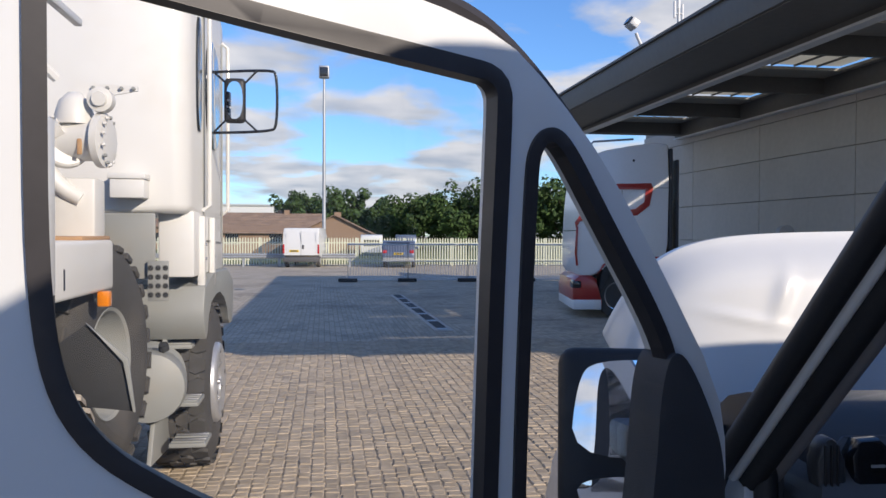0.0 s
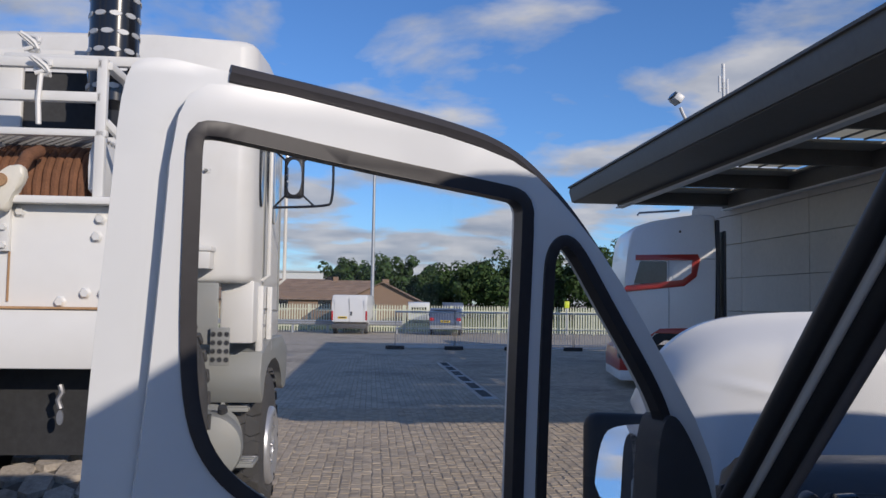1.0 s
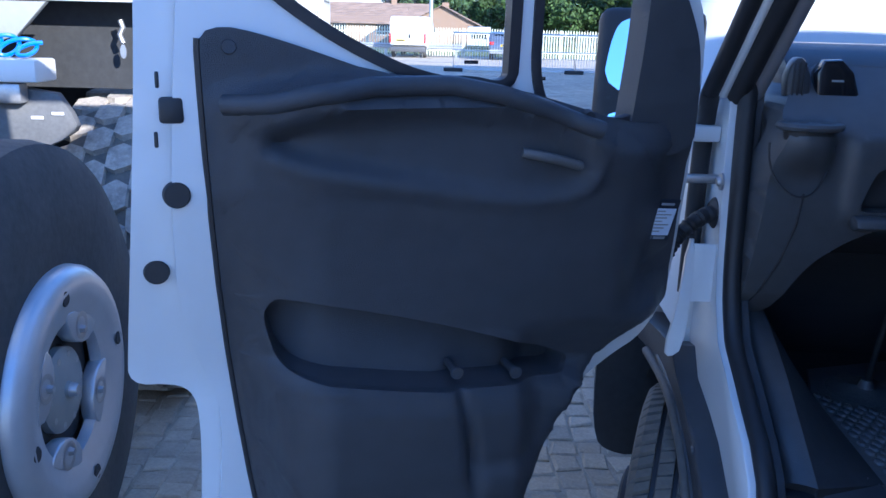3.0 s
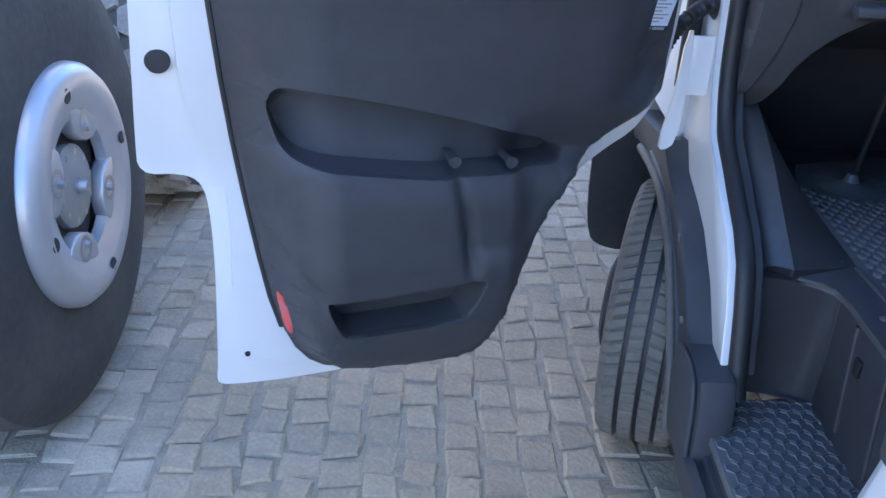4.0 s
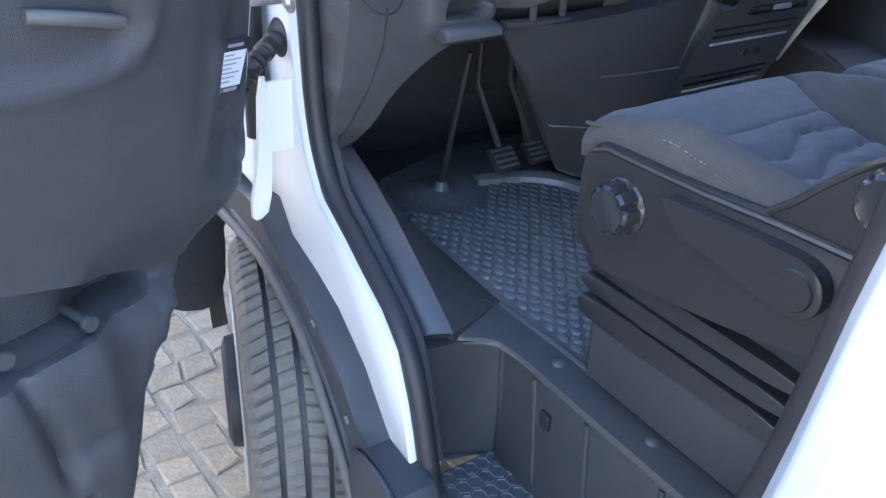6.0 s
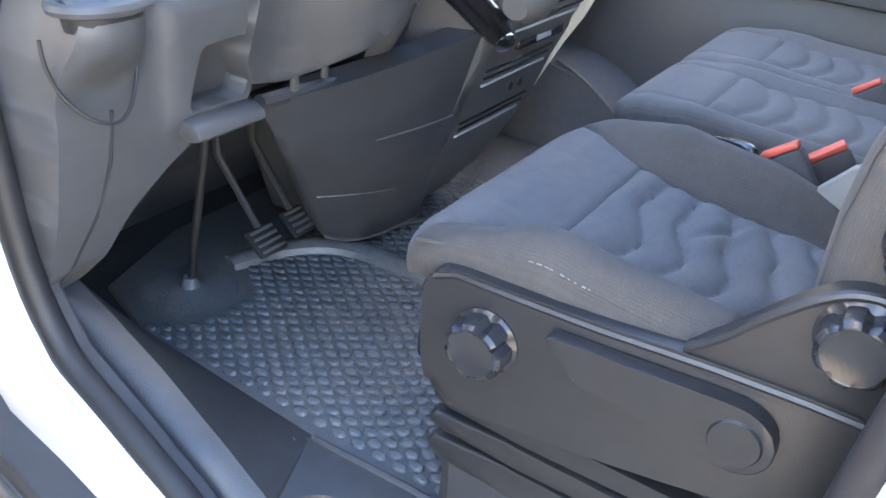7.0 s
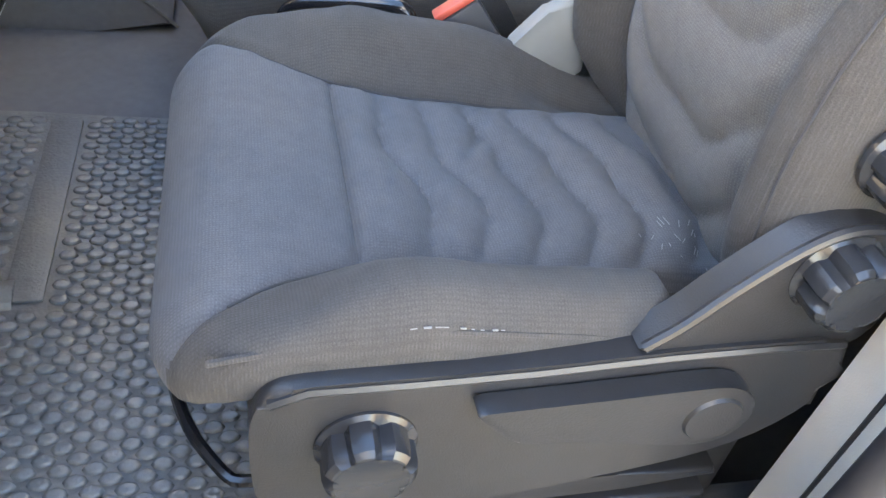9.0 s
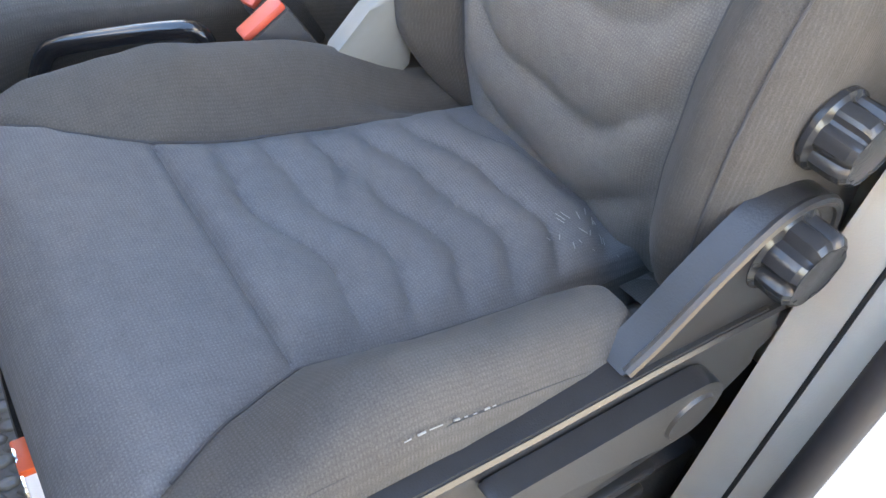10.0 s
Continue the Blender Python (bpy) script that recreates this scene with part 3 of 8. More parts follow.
part("sill_end_cap", P(chaikin([(-0.285, 0.33), (-0.275, 0.50), (-0.29, 0.545), (-0.40, 0.548), (-0.44, 0.50), (-0.46, 0.33)], 1), "x", -0.034, -0.022, 0.006), PLASTIC, van)
part("arch_lip", T([(-0.03, y, z) for y, z in chaikin(ARCH_IN[1:], 2, False)], 0.011), ARCH_DUST, van)
part("arch_liner", grid(lambda u, v: (0.03 + 0.045 * v, 0.15 + 0.50 * math.cos(math.pi * (1.08 - 1.16 * u)), 0.30 + 0.47 * math.sin(math.pi * (1.08 - 1.16 * u))), 24, 2), UNDER, van)
for y, z in ((-0.247, 0.565), (-0.123, 0.695)):
    part("trim_screw", L([(0, 0.004), (0.006, 0.004), (0.009, 0)], 10, disc_at((-0.022, y, z), "x") @ pose(0, 0, 0, 180)), PLASTIC_GREY, van)
part("mud_flap", P(chaikin([(-0.115, 0.36), (-0.115, 0.74), (0.06, 0.80), (0.07, 0.30), (-0.06, 0.30)], 2), "y", 0.57, 0.59, 0.004), UNDER, van, "black inner wing flap")


def van_wheel():
    wheel = thing("front_wheel")
    wheel.parent = van
    wheel.matrix_basis = pose(0.035, 0.14, 0.345, 0, 0, -18)
    prof = [(0.215, -0.085), (0.25, -0.100), (0.30, -0.104), (0.325, -0.098), (0.340, -0.084)]
    for g in (-0.046, 0.0, 0.046):
        prof += [(0.3445, g - 0.0065), (0.334, g - 0.0045), (0.334, g + 0.0045), (0.3445, g + 0.0065)]
    prof += [(0.340, 0.084), (0.325, 0.098), (0.30, 0.104), (0.25, 0.100), (0.215, 0.085)]
    n = 360
    bm = bmesh.new()
    rings = []
    for r, h in prof:
        row = []
        for k in range(n):
            lean = 1.3 if abs(h) > 0.05 else 0.8
            sipe = (k + (0 if h < 0 else 3)) % 5 == 0 and r > 0.338 and abs(h) > 0.03
            a = 2 * math.pi * (k + abs(h) * lean * 50) / n
            rr = r - (0.008 if sipe else 0)
            row.append(bm.verts.new((h, rr * math.cos(a), rr * math.sin(a))))
        rings.append(row)
    for a, b in zip(rings, rings[1:]):
        for k in range(n):
            bm.faces.new((a[k], a[(k + 1) % n], b[(k + 1) % n], b[k]))
    tyre = part("tyre", bm, TYRE_ROAD, wheel, "dusty road tyre with ribbed tread", sharp=20)
    # black bands laid into the grooves, standing in for the shade of their depth
    for g in (-0.046, 0.0, 0.046):
        part("tread_groove", L([(0.3355, g - 0.0046), (0.3355, g + 0.0046)], 60, AX["x"] @ Matrix(), False), SEAL, tyre)
    rim = [(0.0, -0.075), (0.06, -0.075), (0.07, -0.055), (0.15, -0.045), (0.20, -0.095), (0.218, -0.110), (0.226, -0.106), (0.215, -0.085), (0.205, 0.085), (0.19, 0.085), (0.185, -0.03), (0.0, -0.03)]
    part("rim", L(rim, 40, AX["x"] @ Matrix()), GALV, wheel, "pale steel rim")
    part("wheel_trim_ring", L([(0.0, -0.132), (0.10, -0.138), (0.122, -0.130), (0.126, -0.108), (0.11, -0.06), (0.0, -0.06)], 40, AX["x"] @ Matrix()), SEAL, wheel, "black plastic wheel trim")
    return wheel


van_wheel()

# body behind the door, roof and far side
PILLAR_B = [(0.48, -0.81), (0.58, -0.83), (0.68, -0.853), (0.77, -0.875), (0.85, -0.893), (0.93, -0.906), (1.05, -0.917), (1.2, -0.926), (1.35, -0.940), (1.5, -0.968), (2.06, -1.03)]


def pillar_b(u, v):
    """Rear edge of the door opening: from the seal flange round to the outer skin."""
    z = 0.48 + 1.58 * v
    y = lerp_table(PILLAR_B, z)
    x, back = [lerp_table(t, u) for t in ([(0, 0.155), (0.3, 0.085), (0.55, 0.033), (0.75, 0.004), (1, 0.0)], [(0, 0.0), (0.3, 0.022), (0.55, 0.05), (0.75, 0.095), (1, 0.42)])]
    return (x, y - back, z)


part("pillar_b", solid(grid(pillar_b, 24, 40), (0.012, -0.03, 0)), WHITE, van, "white painted rear door pillar")
part("pillar_b_seal", T([(0.162, lerp_table(PILLAR_B, z) + 0.008, z) for z in (0.50 + 0.052 * k for k in range(31))], 0.019, 12, squash=0.8), SEAL_WORN, van, "black rubber door seal")
TRIM_B = [(-0.90, 0.55), (-0.922, 0.75), (-0.934, 0.95), (-0.945, 1.2), (-0.965, 1.35), (-1.05, 2.05)]
trim_b = part("pillar_b_trim", P([(-1.34, 0.55)] + TRIM_B + [(-1.34, 2.05)], "x", 0.172, 0.256, 0.014, 4), BEIGE, van, "pale plastic pillar trim")
part("trim_joint", T([(0.212, y + 0.0005, z) for y, z in TRIM_B], 0.0025, 6), SEAL, trim_b, "dark joint between trim panels")
lock = part("striker_plate", B((-0.008, -1.10, 0.86), (0.006, -0.985, 0.955), 0.006, 2), PLASTIC, van, "black striker plate")
part("striker_hole", L([(0, 0.002), (0.009, 0.002), (0.011, 0)], 16, disc_at((-0.008, -1.03, 0.905), "x") @ pose(0, 0, 0, 180)), SEAL, lock)
part("side_panel", B((0.0, -4.9, 0.45), (0.06, -1.302, 2.10), 0.02), WHITE, van)
part("far_side_panel", P([(-4.9, 0.45), (-0.98, 0.45), (-0.98, 2.06), (-4.9, 2.06)], "x", 1.92, 1.98, 0.02), WHITE, van)
roof_pts = [(0.0, 2.06), (0.02, 2.16), (0.07, 2.30), (0.16, 2.40), (0.30, 2.45), (0.60, 2.48), (1.38, 2.48), (1.68, 2.45), (1.82, 2.40), (1.91, 2.30), (1.96, 2.16), (1.98, 2.06), (1.90, 2.06), (1.86, 2.2), (1.7, 2.36), (1.4, 2.42), (0.6, 2.42), (0.3, 2.36), (0.12, 2.2), (0.08, 2.06)]
part("roof", P(roof_pts, "y", -4.9, -1.35, 0.0), WHITE, van)


def roof_front(u, v):
    x = 0.03 + 1.92 * u
    crown = 1 - (2 * u - 1) ** 4
    y = -1.45 + 0.78 * v
    z = 2.13 + (0.35 + 0.14 * smooth_step(0, 0.3, v) - 0.38 * v) * crown ** 0.22
    return (x + (0.5 - u) * 0.10 * v, y, z)


part("roof_front", solid(grid(roof_front, 30, 10), (0, 0, -0.02)), WHITE, van)
part("header", B((0.12, -0.74, 2.06), (1.86, -0.66, 2.12), 0.02), PLASTIC_GREY, van)
part("headlining", B((0.10, -1.36, 2.08), (1.88, -0.70, 2.10), 0.005), GREY_TRIM, van)
part("door_top_rail", P([(-1.0, 2.06), (-1.0, 2.16), (-0.72, 2.14), (-0.66, 2.06)], "x", 0.06, 0.16, 0.01), WHITE, van)
part("bulkhead", B((0.07, -1.42, 0.45), (1.92, -1.36, 2.08)), GREY_TRIM, van)
part("rear_wall", B((0.0, -4.96, 0.45), (1.98, -4.9, 2.4), 0.02), WHITE, van)
part("underbody", B((0.08, -4.8, 0.30), (1.9, -1.0, 0.45)), UNDER, van)
part("front_underbody", B((0.42, -1.0, 0.28), (1.9, 1.4, 0.62)), UNDER, van)
part("engine_bay_wall", B((0.10, 0.55, 0.55), (1.88, 0.62, 1.36)), UNDER, van)
for y in (-3.4,):
    for x in (0.08, 1.75):
        part("rear_wheel", L([(0.0, -0.06), (0.2, -0.08), (0.22, -0.1), (0.31, -0.1), (0.345, -0.08), (0.345, 0.08), (0.31, 0.1), (0.0, 0.1)], 40, disc_at((x, y, 0.345), "x")), TYRE, van)
part("far_wheel", L([(0.0, -0.06), (0.2, -0.08), (0.22, -0.1), (0.31, -0.1), (0.345, -0.08), (0.345, 0.08), (0.31, 0.1), (0.0, 0.1)], 40, disc_at((1.85, 0.27, 0.345), "x")), TYRE, van)

# windscreen pillar: white skin, black outer strip, dark inner trim
A0, A1 = Vector((0.0, 0.08, 1.40)), Vector((0.038, -0.555, 2.06))
A_UP = Vector((0, 0.72, 0.69))


def along(x, up, n=9, low=0.0, high=1.18):
    return [A0.lerp(A1, low + (high - low) * k / (n - 1)) + A_UP * up + Vector((x, 0, 0)) for k in range(n)]


part("pillar_a", T(along(0.019, 0.004), 0.011, 12), WHITE, van, "white windscreen pillar")
part("pillar_a_skin", T(along(0.050, 0.045), 0.030, 12), WHITE, van)
part("pillar_a_strip", T(along(-0.005, 0.012), 0.019, 10), SEAL, van, "worn black rubber strip")
part("pillar_a_seal", T(along(0.046, -0.004), 0.021, 10), SEAL, van)
part("pillar_a_trim", T(along(0.081, 0.004, 9, -0.02), 0.019, 12), PILLAR_TRIM, van, "dark lilac inner pillar trim")
part("wing_gap_seal", T(chaikin([tuple(A0 + A_UP * 0.012 + Vector((-0.005, 0, 0))), (0.004, 0.135, 1.36), (0.004, 0.15, 1.22), (0.004, 0.15, 0.95)], 2, False), 0.020, 10), SEAL, van)
ws = grid(lambda u, v: (0.10 + 1.78 * u + (0.5 - u) * 0.16 * v, 0.16 + 0.30 * math.sin(math.pi * u) ** 0.7 * (1 - 0.6 * v) - 0.80 * v, 1.42 + 0.68 * v), 16, 6)
screen = part("windscreen", ws, CLEAR, van, "clear windscreen")
screen.visible_shadow = False
part("pillar_a_far", T([(1.98 - p.x, p.y, p.z) for p in along(0.03, 0.03)], 0.05, 12), WHITE, van)


# raised bonnet
def bonnet(u, v):
    x = 0.06 + 1.86 * u
    edge = min(u, 1 - u)
    top = 1.81 - 0.26 * math.exp(-edge / 0.045) - 0.02 * (2 * u - 1) ** 2
    z = 1.22 + (top - 1.22) * v
    dent = 0.010 * gauss(x - 0.43 - 0.35 * (z - 1.66), 0.02) * gauss(z - 1.66, 0.06) + 0.006 * gauss(z - 1.60 + 0.18 * (x - 0.3), 0.012) * gauss(x - 0.32, 0.09)
    y = 0.60 - dent + 0.12 * v + 0.10 * math.exp(-edge / 0.05) + 0.09 * smooth_step(0.75, 1.0, v) ** 2 + 0.05 * (2 * u - 1) ** 2
    return (x, y, z)


part("bonnet", solid(grid(bonnet, 180, 60), (0, 0.03, 0.0)), WHITE, van, "white bonnet raised upright")
part("cowl", P([(0.36, 1.36), (0.36, 1.42), (0.56, 1.37), (0.60, 1.22), (0.56, 1.22)], "x", 0.10, 1.88, 0.01), PLASTIC, van)
part("wiper", T([(0.5, 0.56, 1.42), (0.9, 0.46, 1.52), (1.15, 0.40, 1.56)], 0.008), SEAL, van)

# nose below the raised bonnet
part("nose", P(chaikin([(1.36, 0.34), (1.50, 0.36), (1.56, 0.62), (1.52, 0.90), (1.40, 1.10), (1.36, 1.10)], 1), "x", 0.02, 1.96, 0.04, 3), WHITE, van, "white front panel")
part("grille", P([(1.545, 0.66), (1.565, 0.66), (1.545, 0.86), (1.525, 0.86)], "x", 0.45, 1.53, 0.004), PLASTIC, van)
part("far_wing", P([(0.17, 0.82), (0.17, 1.40), (0.60, 1.36), (1.25, 1.18), (1.45, 0.95), (1.45, 0.55), (0.86, 0.55), (0.78, 0.70), (0.60, 0.83), (0.40, 0.86)], "x", 1.92, 1.98, 0.015), WHITE, van)
part("engine", B((0.55, 0.66, 0.62), (1.45, 1.25, 1.08), 0.06, 3), UNDER, van)

# far door with its window
part("far_door", P([(-0.98, 0.50), (-0.98, 1.46), (0.25, 1.40), (0.25, 0.55)], "x", 1.90, 1.98, 0.02), WHITE, van)
part("far_kick_panel", B((1.84, 0.22, 0.66), (1.90, 0.62, 1.42)), CARPET, van)
part("far_door_trim", P([(-0.97, 0.66), (-0.97, 1.43), (0.21, 1.40), (0.21, 0.66)], "x", 1.84, 1.90, 0.02), PLASTIC_GREY, van, "dark inner panel of the far door")
part("far_window_frame", P([(-1.0, 1.46), (-0.92, 1.46), (-0.92, 1.98), (-0.52, 1.98), (-0.52, 2.06), (-1.0, 2.06)], "x", 1.90, 1.95, 0.01), PLASTIC, van)
far_pane = part("far_window", B((1.925, -0.92, 1.44), (1.93, 0.2, 2.0)), CLEAR, van)
far_pane.visible_shadow = False
part("far_armrest", B((1.80, -0.80, 1.20), (1.84, -0.10, 1.26), 0.02), PLASTIC_GREY, van)

# cab floor, step well and sill
part("cab_floor", B((0.285, -1.36, 0.645), (1.88, 0.60, 0.685)), UNDER, van)
part("toe_board", B((0.08, -0.255, 0.645), (0.284, 0.60, 0.690)), MAT_RUBBER, van)
part("firewall", P([(0.60, 0.66), (0.52, 0.66), (0.36, 0.86), (0.32, 1.30), (0.60, 1.30)], "x", 0.10, 1.88, 0.0), PLASTIC, van)
mat_ob = part("floor_mat", P(chaikin([(0.30, -0.50), (0.29, -0.20), (0.31, 0.10), (0.40, 0.40), (1.22, 0.40), (1.275, 0.36), (1.29, 0.0), (1.265, -0.30), (1.25, -0.9), (0.40, -0.95)], 1), "z", 0.685, 0.701, 0.004), MAT_DUST, van, "black rubber floor mat with raised lozenges, dusty")
part("carpet", B((1.20, -1.36, 0.680), (1.88, 0.42, 0.692), 0.004), CARPET, van, "dark grey floor carpet")
part("step_tray", B((0.01, -0.96, 0.405), (0.255, -0.33, 0.43), 0.006), MAT_DUST, van, "dusty black step tray")
part("step_riser", P([(-0.98, 0.42), (-0.345, 0.42), (-0.33, 0.70), (-0.98, 0.705)], "x", 0.243, 0.285, 0.008), STEP_PLASTIC, van)
part("step_front", P([(0.05, -0.285), (0.10, -0.288), (0.165, -0.295), (0.215, -0.312), (0.238, -0.325), (0.246, -0.34), (0.252, -0.34), (0.256, -0.325), (0.275, -0.30), (0.275, -0.24), (0.05, -0.24)], "z", 0.42, 0.698, 0.006), STEP_PLASTIC, van, "black plastic wall of the step well")
part("step_ridge", T([(0.246, -0.338, 0.69), (0.248, -0.345, 0.58), (0.252, -0.36, 0.47), (0.256, -0.40, 0.436)], 0.008, 8), STEP_PLASTIC, van)
part("step_edge", P(chaikin([(0.237, -0.98), (0.237, -0.50), (0.239, -0.345), (0.232, -0.328), (0.165, -0.292), (0.158, -0.27), (0.158, -0.18), (0.302, -0.17), (0.312, -0.42), (0.315, -0.98)], 1), "z", 0.69, 0.705, 0.006), PLASTIC_DUSTY, van, "scuffed plastic sill cover")
part("ledge_groove", T([(0.305, -0.25, 0.704), (0.312, -0.42, 0.705), (0.316, -0.96, 0.705)], 0.006, 8), PLASTIC_DUSTY, van)
for p in ((0.277, -0.228), (0.281, -0.441), (0.280, -0.658)):
    part("sill_screw", L([(0, 0.006), (0.006, 0.006), (0.010, 0.003), (0.013, 0)], 12, disc_at((*p, 0.704), "z")), PLASTIC_GREY, van)
part("sill", P([(-0.03, 0.30), (-0.03, 0.365), (-0.014, 0.376), (-0.010, 0.366), (0.002, 0.368), (0.006, 0.382), (0.016, 0.384), (0.02, 0.40), (0.05, 0.404), (0.05, 0.30)], "y", -1.3, -0.40, 0.0), PLASTIC, van)
for y in (-0.47, -0.70, -0.76):
    part("riser_clip", B((0.236, y - 0.012, 0.60), (0.245, y + 0.012, 0.635), 0.003), SEAL, van)
for y in (-0.43, -0.56, -0.72, -0.86):
    part("riser_rib", T([(0.243, y, 0.68), (0.243, y - 0.03, 0.46)], 0.006), STEP_PLASTIC, van)


TRIM_L = [(0.10, 0.075, 0.952), (0.10, 0.0, 0.878), (0.10, -0.115, 0.812), (0.10, -0.202, 0.752), (0.10, -0.252, 0.690)]
TRIM_R = [(0.150, 0.06, 0.945), (0.150, -0.02, 0.912), (0.150, -0.108, 0.868), (0.150, -0.222, 0.797), (0.160, -0.300, 0.722)]


def sill_trim(u, v):
    k = min(int(u * 4), 3)
    a, b = (Vector(c[k]).lerp(Vector(c[k + 1]), u * 4 - k) for c in (TRIM_L, TRIM_R))
    p = a.lerp(b, v)
    return p + Vector((-0.012, 0.0, 0.012)) * math.sin(math.pi * v)


part("sill_trim", solid(grid(sill_trim, 24, 8), (0.012, 0.02, -0.03)), STEP_PLASTIC, van, "black inner sill trim")
part("sill_slope", solid(grid(lambda u, v: Vector(TRIM_R[min(int(u * 4), 3)]).lerp(Vector(TRIM_R[min(int(u * 4), 3) + 1]), u * 4 - min(int(u * 4), 3)).lerp(Vector((0.33 - 0.02 * u, 0.22 - 0.46 * u, 0.703)), v), 24, 6), (0.0, 0.0, -0.02)), UNDER, van)

# mat pattern: raised ovals in staggered rows
verts, faces = [], []
rng = random.Random(3)
row, y = 0, -0.62
while y < 0.17:
    x = 0.34 + (0.016 if row % 2 else 0)
    while x < 1.255:
        if not (x > 0.76 and -0.185 < y < -0.10) and not (x > 0.42 and y < -0.45) and math.hypot(x - 0.47, y - 0.20) > 0.11:
            base = len(verts)
            for rr, h in ((1.0, 0.0), (0.86, 0.0045), (0.60, 0.0050)):
                for k in range(8):
                    a = 2 * math.pi * k / 8
                    verts.append((x + 0.0095 * rr * math.cos(a), y + 0.0145 * rr * math.sin(a), 0.701 + h))
            for q in (0, 1):
                for k in range(8):
                    a0, a1 = base + q * 8 + k, base + q * 8 + (k + 1) % 8
                    faces.append((a0, a1, a1 + 8, a0 + 8))
            faces.append(tuple(base + 16 + k for k in range(8)))
        x += 0.032
    y += 0.0195
    row += 1
me = bpy.data.meshes.new("mat_relief")
me.from_pydata(verts, [], faces)
me.materials.append(MAT_RUBBER)
me.polygons.foreach_set("use_smooth", [True] * len(me.polygons))
loz = new("mat_relief", me)
loz.parent = mat_ob
tagged(loz, kind="stuff")
part("mat_ridge", B((0.785, -0.170, 0.701), (1.25, -0.116, 0.7065), 0.002), MAT_DUST, mat_ob)
part("mat_step", T(chaikin([(0.58, 0.21, 0.70), (0.70, 0.165, 0.708), (0.79, 0.06, 0.71), (0.80, -0.13, 0.70)], 2, False), 0.028, 10, squash=0.7), MAT_RUBBER, mat_ob)

# honeycomb grip of the step tray
verts, faces = [], []
for r in range(19):
    for c in range(9):
        cx, cy = 0.03 + 0.026 * c + (0.013 if r % 2 else 0), -0.92 + 0.0315 * r
        if cx > 0.255:
            continue
        b = len(verts)
        for rad, h in ((0.0165, 0.430), (0.0155, 0.4335), (0.0135, 0.4335), (0.0125, 0.430)):
            verts += [(cx + rad * math.sin(k * math.pi / 3), cy + rad * 1.1 * math.cos(k * math.pi / 3), h) for k in range(6)]
        for q in range(3):
            for k in range(6):
                a0, a1 = b + q * 6 + k, b + q * 6 + (k + 1) % 6
                faces.append((a0, a1, a1 + 6, a0 + 6))
me = bpy.data.meshes.new("tray_grip")
me.from_pydata(verts, [], faces)
me.materials.append(MAT_RUBBER)
grip = new("tray_grip", me)
grip.parent = van
tagged(grip, kind="stuff")

# ---- the open cab door, in its own axes: x towards the hinge, y outwards ----
SKIN = [(0.35, 0.105), (0.7, 0.10), (0.9, 0.085), (1.0, 0.055), (1.114, 0.018), (1.26, -0.025), (1.4, -0.042), (1.75, -0.07), (2.15, -0.105)]


def skin(x, z):
    return lerp_table(SKIN, z)


OUTER = chaikin([(-1.045, 0.40), (-1.051, 0.366), (-1.0, 0.356), (-0.87, 0.346), (-0.60, 0.346), (-0.405, 0.365), (-0.335, 0.57), (-0.27, 0.735), (-0.165, 0.825), (-0.065, 0.88), (-0.04, 0.98), (-0.062, 1.13), (-0.088, 1.33), (-0.092, 1.48), (-0.122, 1.60), (-0.235, 1.765), (-0.335, 1.895), (-0.425, 1.985), (-0.50, 2.042), (-0.60, 2.068), (-0.76, 2.092), (-0.93, 2.112), (-1.03, 2.124), (-1.058, 2.095), (-1.066, 1.93), (-1.079, 1.75), (-1.092, 1.46), (-1.118, 1.17), (-1.138, 0.96), (-1.143, 0.885), (-1.065, 0.88), (-1.03, 0.855), (-1.022, 0.79), (-1.024, 0.67), (-1.035, 0.52)], 2)
WINDOW = chaikin([(-0.963, 1.96), (-0.963, 2.015), (-0.958, 2.0225), (-0.91, 2.018), (-0.76, 1.9965), (-0.545, 1.971), (-0.507, 1.9655), (-0.505, 1.93), (-0.504, 1.70), (-0.500, 1.47), (-0.500, 1.437), (-0.54, 1.436), (-0.65, 1.447), (-0.768, 1.497), (-0.86, 1.553), (-0.918, 1.60), (-0.950, 1.66), (-0.962, 1.76)], 2)
QUARTER = chaikin([(-0.448, 1.855), (-0.446, 1.892), (-0.430, 1.910), (-0.404, 1.885), (-0.355, 1.815), (-0.245, 1.665), (-0.222, 1.60), (-0.215, 1.37), (-0.34, 1.37), (-0.440, 1.39), (-0.446, 1.6)], 3)

vdoor = part("cab_door", plate(OUTER, [inset(WINDOW, -0.010), inset(QUARTER, -0.009)], 0.05, y=lambda x, z: skin(x, z) + 0.012, thick=0.016, r=0.005), WHITE, van, "open white cab door with a black inner panel")
vdoor.matrix_basis = pose(0, 0, 0, 0, 0, 21.7)
raised = chaikin([(-1.0, 0.58), (-0.94, 0.39), (-0.50, 0.39), (-0.385, 0.54), (-0.31, 0.78), (-0.2, 0.88), (-0.21, 0.94), (-0.215, 1.0), (-0.215, 1.14), (-0.20, 1.27), (-0.125, 1.35), (-0.110, 1.40), (-0.108, 1.49), (-0.135, 1.59), (-0.25, 1.755), (-0.345, 1.88), (-0.43, 1.965), (-0.50, 2.018), (-0.60, 2.046), (-0.75, 2.069), (-0.90, 2.089), (-0.975, 2.085), (-0.998, 2.03), (-1.006, 1.85), (-1.018, 1.65), (-1.035, 1.5), (-1.052, 1.25), (-1.05, 1.05), (-1.02, 0.93), (-0.99, 0.86), (-0.985, 0.75)], 1)
